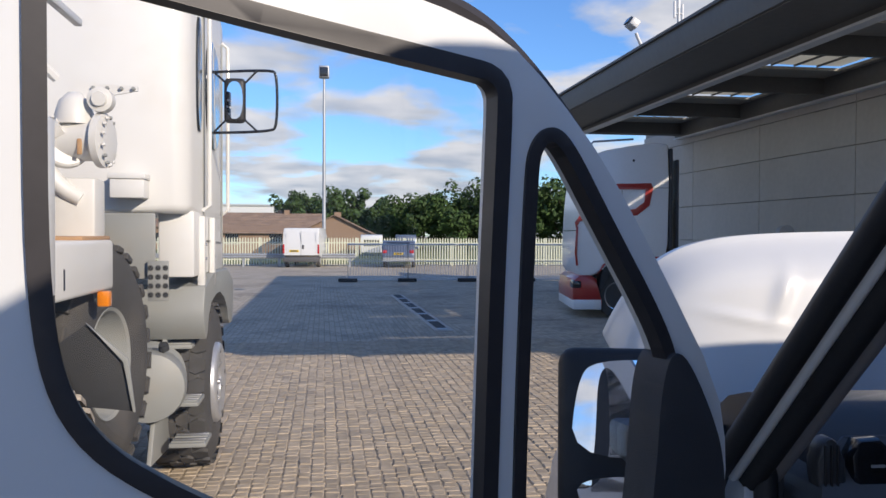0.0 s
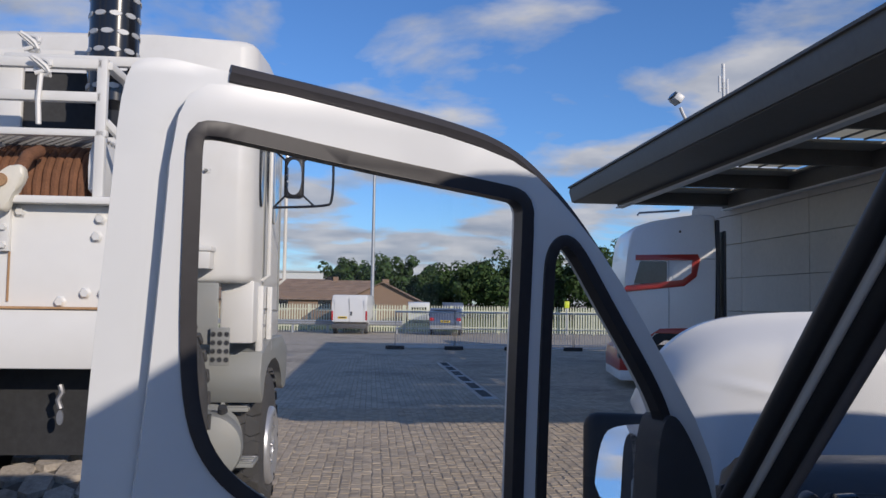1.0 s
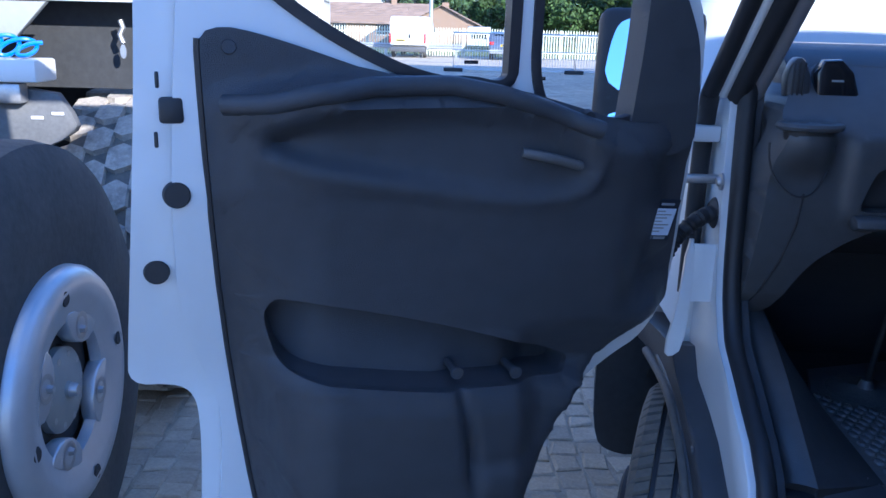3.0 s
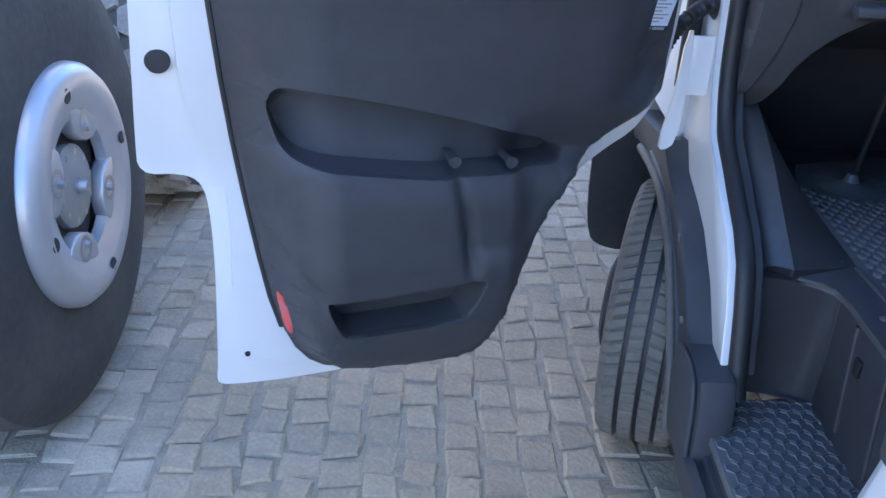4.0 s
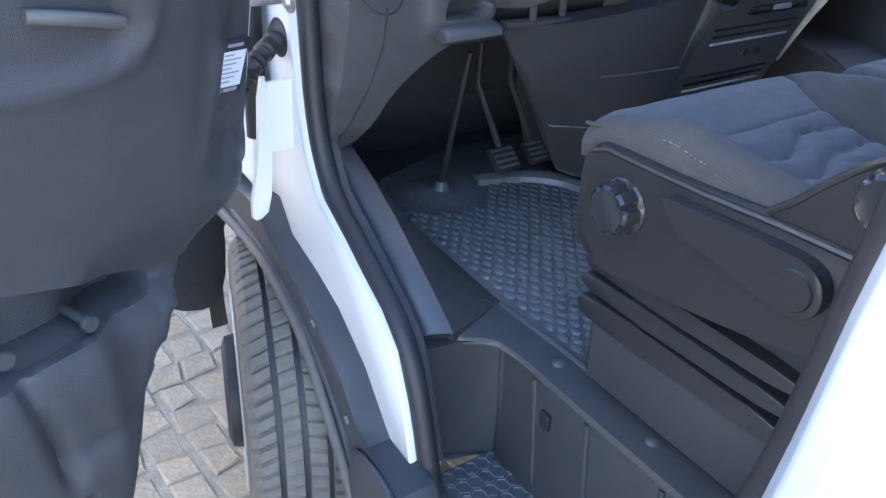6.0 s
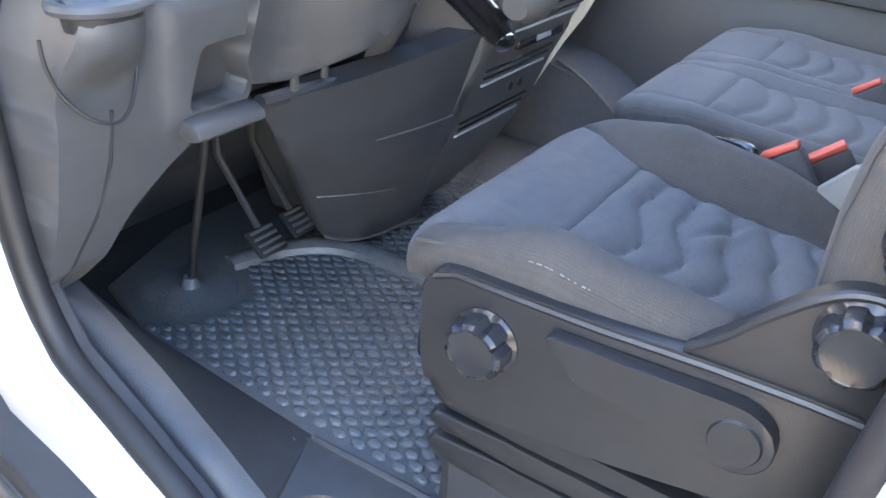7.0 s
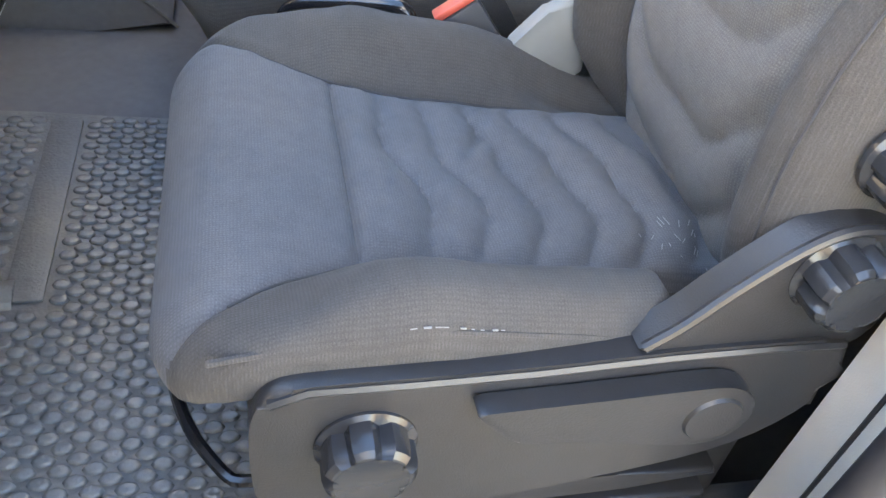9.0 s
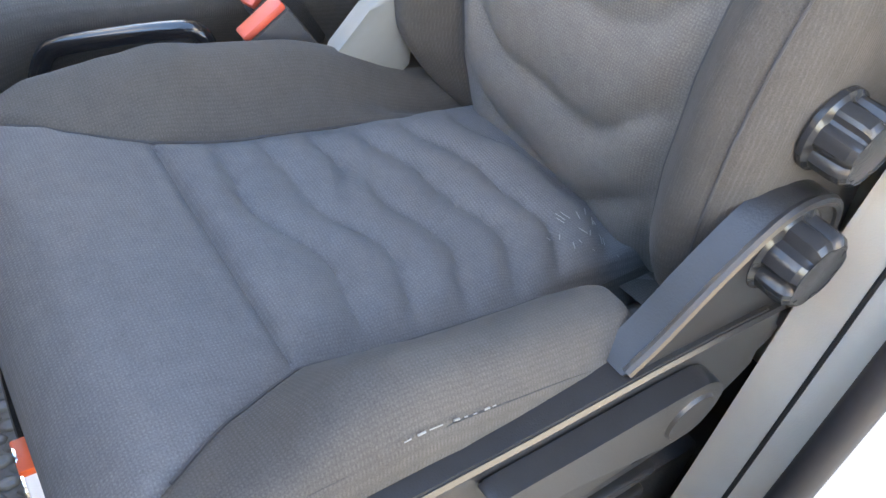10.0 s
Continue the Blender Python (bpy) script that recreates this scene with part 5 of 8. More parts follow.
console = part("centre_console", P(CONSOLE, "x", 0.80, 1.16, 0.035, 4), PLASTIC_GREY, van, "black centre console")
for k, z in enumerate((1.255, 1.237, 1.219, 1.14, 1.122, 1.104, 1.025, 1.007, 0.989)):
    y = console_y(z)
    part("console_slot", B((0.855 + 0.008 * (k % 3), y - 0.004, z - 0.002), (1.125, y + 0.012, z + 0.003), 0.0015), LIGHT_STEEL if k % 3 == 2 else GLOSS_BLACK, console)
part("button_strip", B((0.93, console_y(1.18) - 0.004, 1.168), (1.12, console_y(1.18) + 0.01, 1.19), 0.004), GLOSS_BLACK, console)
part("button", B((1.0, console_y(1.18) - 0.007, 1.173), (1.06, console_y(1.18) + 0.01, 1.185), 0.003), GREY_TRIM, console)
for x in (1.05, 1.09):
    part("socket", L([(0.006, 0.004), (0.009, 0.004), (0.010, 0)], 14, disc_at((x - 0.04, console_y(1.07) - 0.001, 1.07), "y") @ pose(0, 0, 0, 180)), SEAL, console)
gear = part("gear_lever", T(chaikin([(0.70, -0.15, 1.34), (0.735, -0.175, 1.305), (0.78, -0.20, 1.26), (0.815, -0.212, 1.228)], 2, False), lambda s: 0.034 - 0.008 * s, 14), GLOSS_BLACK, van, "black gear lever in a gaiter")
part("gear_knob", L([(0.0, 0.075), (0.022, 0.070), (0.038, 0.05), (0.044, 0.02), (0.042, -0.02), (0.034, -0.05), (0.018, -0.07)], 24, pose(0.665, -0.335, 1.352, 0, 72, 8)), PLASTIC_GREY, gear, "dark grey gear knob")
part("gear_shaft", T([(0.72, -0.325, 1.335), (0.77, -0.27, 1.30), (0.80, -0.21, 1.25)], 0.012, 10), GLOSS_BLACK, gear)
part("gear_collar", L([(0.010, 0.0), (0.020, 0.004), (0.020, 0.018), (0.010, 0.022)], 20, pose(0.815, -0.216, 1.222, 125, 40, 0)), CHROME, gear)
# cream colour stands in for sunlight falling on the console's side
part("side_strip", T([(1.185 + 0.03 * (1.1 - z), console_y(z) + 0.01, z) for z in (1.02, 1.08, 1.14, 1.20, 1.28)], lambda s: 0.003 + 0.022 * s, 8, squash=0.5), CREAM, console, "pale cream strip standing in for sunlight on the console side")
part("tunnel_trim", T(chaikin([(0.93, 0.04, 0.72), (1.05, -0.02, 0.70), (1.25, 0.04, 0.70), (1.40, 0.10, 0.69)], 2, False), 0.008, 8), PLASTIC_GREY, van)
part("far_floor_line", T(chaikin([(1.63, 0.03, 0.945), (1.62, -0.02, 0.936), (1.62, -0.095, 0.900), (1.62, -0.17, 0.845), (1.62, -0.24, 0.78), (1.62, -0.32, 0.71)], 2, False), 0.004, 8), PLASTIC_GREY, van)
part("floor_hump", P(chaikin([(0.42, 0.69), (0.42, 0.96), (0.03, 0.945), (-0.095, 0.90), (-0.17, 0.845), (-0.24, 0.78), (-0.33, 0.69)], 1), "x", 1.62, 1.84, 0.008), CARPET, van, "carpeted hump beside the far door")

# pedals and the column joint
for x, y, z, w in ((0.564, 0.093, 0.81, 0.07), (0.686, 0.125, 0.79, 0.06), (0.79, 0.14, 0.78, 0.04)):
    pd = part("pedal", B((-w / 2, -0.03, -0.006), (w / 2, 0.03, 0.006), 0.005, 2, pose(x, y, z, 38, 0, 0)), SEAL, van, "ribbed rubber pedal")
    part("pedal_arm", T([(x, y + 0.02, z + 0.02), (x, y + 0.12, z + 0.14), (x, y + 0.12, z + 0.36)], 0.008, 8), SEAL, pd)
    for k in range(4):
        part("pedal_rib", B((-w / 2 + 0.006, -0.024 + 0.014 * k, 0.006), (w / 2 - 0.006, -0.018 + 0.014 * k, 0.009), 0.001, 1, pose(x, y, z, 38, 0, 0)), PLASTIC_GREY, pd)
part("column_joint", T([(0.49, 0.15, 1.05), (0.475, 0.19, 0.80), (0.47, 0.20, 0.70)], 0.008, 10), SEAL, van, "dark steering shaft")
part("joint_boot", L([(0.095, 0.0), (0.09, 0.006), (0.035, 0.010), (0.020, 0.016), (0.013, 0.035)], 28, pose(0.47, 0.20, 0.695)), MAT_RUBBER, van)


# ---- seats ----
SEAMS = (-0.545, -0.602, -0.655, -0.712, -0.768, -0.822, -0.88)


def pillow(t, lines, wave, amp):
    """Padding between stitched lines: round tops and tight grooves."""
    for k in range(len(lines) - 1):
        a, b = lines[k] + wave(k), lines[k + 1] + wave(k + 1)
        if (a - t) * (b - t) <= 0 and a != b:
            return amp * math.sin(math.pi * (t - a) / (b - a)) ** 0.55
    return 0.0


def cushion_edge(y):
    """Inner edge of the left bolster, as an offset from the seat's middle."""
    return lerp_table([(-0.95, 0.142), (-0.80, 0.148), (-0.545, 0.148), (-0.48, 0.175), (-0.43, 0.205), (-0.36, 0.235)], y)


def cushion_top(x, y, folds=1.0):
    z = lerp_table([(-0.95, 1.10), (-0.82, 1.100), (-0.73, 1.102), (-0.62, 1.113), (-0.54, 1.130), (-0.46, 1.145), (-0.42, 1.142), (-0.36, 1.122)], y)
    e = cushion_edge(y)
    d = abs(x) - e
    back = smooth_step(-0.44, -0.60, y)
    z += (0.012 + (0.056 if x < 0 else 0.049) * back) * smooth_step(-0.012, 0.065, d) - 0.022 * smooth_step(0.075, 0.125, d)
    z -= 0.007 * gauss(d, 0.005)
    if d < 0 and y < -0.545:
        s = x / 0.15
        z += pillow(y, SEAMS, lambda k: (0 if k == 0 else 0.017 * math.sin(3.0 * s - 0.25 * k + 0.4) + 0.006 * math.sin(7.5 * s + 0.5 * k)), 0.014) * smooth_step(0.0, -0.035, d)
        z += folds * 0.008 * gauss(y + 0.70 + 0.4 * (x - 0.03), 0.011) * gauss(x - 0.04, 0.045)
        z -= folds * 0.008 * gauss(y + 0.683 + 0.45 * (x - 0.04), 0.008) * gauss(x - 0.05, 0.04)
    elif d < 0:
        z -= 0.006 * gauss(y + 0.543, 0.006)
        z += 0.004 * gauss(x, 0.12) * gauss(y + 0.47, 0.05)
    if x > 0:
        z -= 0.062 * smooth_step(-0.70, -0.90, y) * smooth_step(-0.01, 0.03, d)
    if d > -0.01 and x < 0:
        z -= 0.075 * smooth_step(-0.77, -0.82, y) * smooth_step(-0.01, 0.02, d)
    z += 0.0018 * noise.noise((x * 14, y * 14, folds)) + 0.0008 * noise.noise((x * 45, y * 45, folds))
    return z


def two_tone(ob, mats, chooser):
    for m in mats[1:]:
        ob.data.materials.append(m)
    for p in ob.data.polygons:
        p.material_index = chooser(p.center)
    return ob


def cushion_mesh(cx, half, y0, y1, skirt, top, edge, nx=100, ny=120, r=0.05, corner=0.09):
    """Padded seat cushion: a domed top with rounded corners, rolled over at its edges, tucked in below."""
    def width(y):
        d = y0 - y
        return half - (corner - math.sqrt(max(0.0, corner * corner - (corner - d) ** 2)) if d < corner else 0.0)

    def fn(u, v):
        v = v ** 1.25
        y = y0 + (y1 - y0) * v
        w = width(y)
        e = min(edge(y), w - 0.01)
        x = -w + (w - e) * u / 0.22 if u < 0.22 else (w - (w - e) * (1 - u) / 0.22 if u > 0.78 else e * (u - 0.5) / 0.28)
        qx, qy = abs(x) - (half - corner), (y - y0) + corner
        d = corner - math.hypot(qx, qy) if qx > 0 and qy > 0 else min(half - abs(x), y0 - y)
        rr = r + 0.02 * smooth_step(-0.02, 0.06, qy) * (half > 0.23)
        d = max(0.0, d)
        drop = rr - math.sqrt(max(0.0, rr * rr - (rr - d) ** 2)) if d < rr else 0.0
        return Vector((cx + x, y, top(x, y) - 0.9 * drop))
    bm = grid(fn, nx, ny)
    bm.edges.ensure_lookup_table()
    mid = Vector((cx, (y0 + y1) / 2, 0))
    for down, tuck in ((0.02, 0.002), (0.05, 0.03), (0.3, 0.05)):
        rim = [e for e in bm.edges if e.is_boundary]
        out = bmesh.ops.extrude_edge_only(bm, edges=rim)
        for v in out["geom"]:
            if isinstance(v, bmesh.types.BMVert):
                v.co.z = max(skirt, v.co.z - down)
                pull = mid - v.co
                pull.z = 0
                v.co += pull.normalized() * tuck
    return bm


seat = thing("driver_seat", None, "driver's seat in worn blue-grey and brown cloth", "seat")
CX, HALF = 0.534, 0.262
cush = part("cushion", cushion_mesh(CX, HALF, -0.372, -0.95, 1.07, cushion_top, cushion_edge, r=0.032), FABRIC_BLUE, seat, "blue-grey cloth cushion with brown bolsters", sharp=70)
two_tone(cush, [FABRIC_BLUE, FABRIC_BROWN], lambda c: 1 if abs(c.x - CX) > cushion_edge(c.y) else 0)
for sgn in (-1, 1):
    part("seam", T([(CX + sgn * cushion_edge(y), y, cushion_top(sgn * cushion_edge(y), y) + 0.0012) for y in (-0.435 - 0.012 * k for k in range(30))], 0.0016, 6), SEAM, cush)
part("seam", T([(CX + 0.148 * k / 16, -0.544, cushion_top(0.148 * k / 16, -0.544) + 0.001) for k in range(-16, 17)], 0.0018, 6), SEAM, cush)
rng = random.Random(5)
for k in range(9):
    y = -0.56 - 0.009 * k - rng.uniform(0, 0.004)
    part("scuff", T([(CX - HALF + 0.007, q, cushion_top(-HALF + 0.012, q) - 0.0105) for q in (y, y - rng.uniform(0.002, 0.006))], 0.0005 + 0.0004 * (k % 3 == 1), 6), COVER_GREY, cush, "pale worn edge of the bolster")
worn = random.Random(9)
for k in range(18):
    x, y = CX - worn.uniform(0.085, 0.145), worn.uniform(-0.885, -0.822)
    z = cushion_top(x - CX, y) + 0.0012
    part("worn_thread", T([(x, y, z), (x + worn.uniform(0.004, 0.012), y - worn.uniform(-0.004, 0.006), z + 0.0004)], 0.00045, 4), COVER_GREY, cush, "pale frayed thread")
part("piping", T([(CX - HALF + 0.008, y, cushion_top(-HALF + 0.012, y) - 0.016) for y in (-0.42, -0.5, -0.6, -0.7, -0.78)], 0.003, 6), FABRIC_BROWN, seat)


BACK_Y = [(1.03, -0.955), (1.07, -0.925), (1.11, -0.905), (1.16, -0.888), (1.22, -0.876), (1.30, -0.872), (1.36, -0.878), (1.44, -0.897), (1.55, -0.93), (1.72, -0.985)]


def back_front(x, s):
    """How far the backrest's face stands forward of its plane."""
    e = 0.150
    d = abs(x) - e
    f = 0.048 * smooth_step(-0.012, 0.05, d) * smooth_step(-0.02, 0.20, s)
    f -= 0.005 * gauss(d, 0.005)
    if d < 0:
        q = x / e
        f += pillow(s, (-0.02, 0.16, 0.30, 0.45, 0.61, 0.78, 0.98), lambda k: -0.075 * math.cos(1.9 * q) + 0.014 * math.sin(6.5 * q + 0.6 * k), 0.014) * smooth_step(0.0, -0.03, d)
    f += 0.0015 * noise.noise((x * 16, s * 12, 2))
    return f


def back_mesh(cx, half, thick=0.12):
    def fn(u, v):
        s = min(v / 0.9, 1.0)
        w = half * (1 - 0.08 * s) * (0.90 + 0.10 * smooth_step(0.0, 0.22, s))
        e = 0.150
        x = -w + (w - e) * u / 0.25 if u < 0.25 else (w - (w - e) * (1 - u) / 0.25 if u > 0.75 else e * (u - 0.5) / 0.25)
        d = w - abs(x)
        r = 0.052
        drop = r - math.sqrt(max(0.0, r * r - max(0.0, r - d) ** 2)) if d < r else 0.0
        z = 1.04 + 0.68 * s
        y = lerp_table(BACK_Y, z) + back_front(x, s) - drop
        if v > 0.9:
            a = (v - 0.9) / 0.1
            y, z = y - 0.12 * a, z + 0.05 * math.sin(math.pi * a)
        return Vector((cx + x, y, z))
    return solid(grid(fn, 80, 110), Vector((0, -thick, 0)))


bk = part("backrest", back_mesh(CX, 0.258), FABRIC_BACK, seat, "cloth backrest with brown bolsters", sharp=70)
two_tone(bk, [FABRIC_BACK, FABRIC_BROWN], lambda c: 1 if abs(c.x - CX) > 0.150 else 0)


def back_point(x, s):
    z = 1.04 + 0.68 * s
    return (CX + x, lerp_table(BACK_Y, z) + back_front(x, s), z)


for x0 in (-0.150, 0.150):
    part("seam", T([back_point(x0, 0.08 + 0.03 * k) for k in range(28)], 0.0016, 6), SEAM, bk)
part("seam", T([(CX - 0.225, back_point(-0.225, 0.2 + 0.03 * k)[1] - 0.006, 1.04 + 0.68 * (0.2 + 0.03 * k)) for k in range(24)], 0.0012, 6), SEAM, bk)
PANEL = chaikin([(-0.447, 1.06), (-0.449, 1.10), (-0.462, 1.124), (-0.49, 1.131), (-0.57, 1.133), (-0.66, 1.137), (-0.77, 1.146), (-0.86, 1.150), (-0.925, 1.150), (-0.945, 1.12), (-0.93, 1.06), (-0.87, 1.008), (-0.75, 0.978), (-0.57, 0.950), (-0.495, 0.941), (-0.465, 0.955), (-0.452, 0.99)], 2)
side = part("side_cover", P(PANEL, "x", 0.258, 0.288, 0.010, 3), SEAT_PLASTIC, seat, "dark grey plastic side cover")
for dz, x0 in ((-0.006, 0.259),):
    part("side_ridge", T([(x0, y, z + dz) for y, z in ((-0.462, 1.118), (-0.49, 1.130), (-0.57, 1.132), (-0.66, 1.136), (-0.77, 1.145), (-0.86, 1.149), (-0.925, 1.149))], 0.0045, 6), SEAT_PLASTIC, side)
HUMP = chaikin([(-0.735, 1.140), (-0.752, 1.154), (-0.772, 1.172), (-0.80, 1.208), (-0.845, 1.254), (-0.875, 1.268), (-0.910, 1.264), (-0.937, 1.245), (-0.95, 1.20), (-0.945, 1.13), (-0.85, 1.13)], 2)
hump = part("recliner_cover", P(HUMP, "x", 0.262, 0.292, 0.008, 3), SEAT_PLASTIC, seat, "dark grey plastic recliner cover")
part("hump_border", T([(0.263, y, z) for y, z in chaikin([(-0.745, 1.147), (-0.772, 1.170), (-0.80, 1.206), (-0.845, 1.251), (-0.875, 1.264), (-0.910, 1.260), (-0.934, 1.242), (-0.945, 1.20)], 2, False)], 0.005, 8), SEAT_PLASTIC, hump)


def knob(x, y, z, r=0.036, parent=None, turn=0):
    n = 56
    rings = []
    bm = bmesh.new()
    for rad, h in ((1.10, 0.0), (1.10, 0.005), (1.0, 0.008), (1.0, 0.026), (0.96, 0.033), (0.84, 0.037), (0.78, 0.0372), (0.74, 0.0365), (0.0, 0.0375)):
        row = []
        for k in range(n):
            a = 2 * math.pi * k / n
            lobe = 1 - ((0.22 if h > 0.02 else 0.17) * max(0.0, math.cos(7 * a + turn)) ** 1.3 if 0.006 < h < 0.0371 and rad >= 0.8 else 0)
            row.append(bm.verts.new((x - h, y + r * rad * lobe * math.cos(a), z + r * rad * lobe * math.sin(a))))
        rings.append(row)
    for a, b in zip(rings, rings[1:]):
        for k in range(n):
            bm.faces.new((a[k], a[(k + 1) % n], b[(k + 1) % n], b[k]))
    bmesh.ops.remove_doubles(bm, verts=bm.verts[:], dist=1e-5)
    return part("adjuster_knob", bm, GLOSS_KNOB, parent, "fluted black adjuster knob", sharp=30)


GLOSS_KNOB = material("satin_black_knob", (0.026, 0.027, 0.030), 0.2, vary=0.1, scale=6, bump=0.04, bump_scale=300)
knob(0.260, -0.536, 1.058, 0.037, seat)
knob(0.266, -0.878, 1.221, 0.034, seat, 1)
knob(0.284, -0.897, 1.311, 0.030, seat, 2)
LEVER = chaikin([(-0.612, 1.112), (-0.614, 1.107), (-0.645, 1.076), (-0.66, 1.070), (-0.70, 1.070), (-0.79, 1.052), (-0.83, 1.050), (-0.853, 1.075), (-0.848, 1.108), (-0.825, 1.124), (-0.80, 1.126), (-0.70, 1.118), (-0.63, 1.114)], 2)
part("height_lever", P(LEVER, "x", 0.236, 0.256, 0.005, 3), SEAT_PLASTIC, seat, "black height lever")
part("lever_disc", L([(0, 0.003), (0.024, 0.003), (0.026, 0.0)], 28, disc_at((0.236, -0.815, 1.086), "x") @ pose(0, 0, 0, 180)), SEAT_PLASTIC, seat)
part("seat_base", B((0.30, -0.94, 0.70), (0.78, -0.47, 1.0), 0.02), UNDER, seat)
for z, x, h in ((0.93, 0.274, 0.022), (0.895, 0.27, 0.022), (0.85, 0.27, 0.03)):
    part("base_rail", P(chaikin([(-0.46, z), (-0.48, z + h), (-0.89, z + h), (-0.90, z), (-0.5, z - h * 0.6)], 1), "x", x, 0.30, 0.005), SEAT_PLASTIC, seat)
part("base_skirt", P([(-0.50, 0.72), (-0.49, 0.86), (-1.0, 0.86), (-1.0, 0.72)], "x", 0.285, 0.31, 0.006), PLASTIC, seat)
part("slide_bar", T(chaikin([(0.30, -0.50, 0.97), (0.29, -0.44, 0.966), (0.305, -0.425, 0.965), (0.36, -0.392, 0.962), (0.44, -0.374, 0.960), (0.64, -0.374, 0.960), (0.71, -0.40, 0.965), (0.74, -0.50, 0.97)], 2, False), 0.006, 8), GLOSS_BLACK, seat, "black slide release bar")
part("inner_cover", P(chaikin([(-0.755, 1.09), (-0.762, 1.135), (-0.775, 1.150), (-0.815, 1.200), (-0.835, 1.205), (-0.87, 1.20), (-0.87, 1.08)], 1), "x", 0.752, 0.776, 0.008, 3), COVER_GREY, seat, "light grey recliner cover")
RED_MARK = material("orange_red_mark", (0.75, 0.10, 0.03), 0.4, vary=0.08)
can = thing("spray_can", None, "chrome ribbed can with red and white end under the seat", "can")
CAN_AT = disc_at((0.50, -0.576, 0.968), "y") @ Matrix.Diagonal((1.25, 1.25, 1, 1))
ribbed = [(0.0, 0.0), (0.024, 0.0)] + [(0.0245 + 0.0014 * (k % 2), 0.14 + 0.0028 * k) for k in range(20)] + [(0.021, 0.198), (0.0, 0.198)]
part("body", L(ribbed, 32, CAN_AT), CHROME, can)
lid = part("end_cap", L([(0.0, 0.214), (0.021, 0.214), (0.023, 0.211), (0.023, 0.199), (0.0, 0.199)], 32, CAN_AT), PAPER, can, "white end cap with a red mark")
part("mark", B((0.482, -0.378, 0.978), (0.515, -0.3615, 0.998), 0.002), RED_MARK, lid)
part("rim", T([(0.50 + 0.029 * math.cos(a), -0.363, 0.968 + 0.029 * math.sin(a)) for a in (2 * math.pi * k / 32 for k in range(32))], 0.0018, 6, True), CHROME, lid)


def buckle(x, y, z, yaw, group="seat belt buckles"):
    b = thing("belt_buckle", pose(x, y, z, 0, 0, yaw), "black seat belt buckle with a red release button", "belt buckle", group)
    tilt = pose(0, 0, 0, -38, 0, 0)
    part("stalk", B((-0.013, -0.030, -0.14), (0.013, 0.030, 0.0), 0.006, 2, tilt), PLASTIC, b)
    part("button", B((-0.011, -0.028, 0.0), (0.011, 0.028, 0.010), 0.003, 2, tilt), RED_PLASTIC, b, "red release button")
    return b


buckle(0.800, -0.705, 1.166, 0)
buckle(0.918, -0.757, 1.143, 20)
buckle(1.37, -0.750, 1.138, 0)
brake = thing("parking_brake", None, "black parking brake lever between the seats", "brake lever")
part("grip", T(chaikin([(0.955, -0.495, 1.03), (0.960, -0.510, 1.075), (0.948, -0.528, 1.092), (0.868, -0.645, 1.136), (0.853, -0.662, 1.128), (0.85, -0.670, 1.08)], 2, False), 0.011, 12), GLOSS_BLACK, brake)
part("bracket", B((0.83, -0.68, 0.70), (0.965, -0.48, 1.04), 0.02), PLASTIC, brake)

bench = thing("passenger_bench", None, "two-place passenger bench in dark ribbed cloth", "seat")


def bench_top(x, y, folds=0.0):
    z = lerp_table([(-0.95, 1.095), (-0.60, 1.105), (-0.50, 1.122), (-0.42, 1.120), (-0.37, 1.105)], y)
    d = abs(x) - 0.125
    z += 0.022 * smooth_step(-0.01, 0.05, d) * smooth_step(-0.42, -0.60, y) - 0.005 * gauss(d, 0.005)
    if d < 0 and y < -0.525:
        z += pillow(y, (-0.525, -0.585, -0.64, -0.70, -0.76, -0.82, -0.88), lambda k: 0 if k == 0 else -0.020 * math.cos(2.2 * x / 0.125), 0.011) * smooth_step(0.0, -0.03, d)
    elif d < 0:
        z -= 0.005 * gauss(y + 0.523, 0.006)
    return z


for cx in (1.18, 1.565):
    part("cushion", cushion_mesh(cx, 0.188 if cx < 1.4 else 0.198, -0.362, -0.95, 0.90, bench_top, lambda y: 0.125, 60, 90, 0.03, 0.05), FABRIC_DARK, bench, sharp=70)
    ob = part("backrest", back_mesh(cx, 0.19), FABRIC_DARK, bench, sharp=70)
    ob.location = (0, 0.015, 0.0)
part("bench_base", B((1.0, -0.92, 0.69), (1.76, -0.45, 0.93), 0.02), UNDER, bench)
belt = thing("seat_belt", None, "light grey seat belt hanging by the far pillar", "seat belt")
part("webbing", T([(1.76, -0.875, 1.20), (1.80, -0.90, 1.36), (1.84, -0.93, 1.7)], 0.024, 8, squash=0.12), GREY_TRIM, belt)
part("tongue", B((1.735, -0.89, 1.15), (1.785, -0.865, 1.21), 0.006), STEEL, belt)

# ---- the white recovery truck beside the van ----
TRUCK = pose(-1.45, 0.17, 0, 0, 0, 3.4)
truck = thing("recovery_truck", TRUCK, "large white four-axle recovery truck with winch and crane gear", "truck")


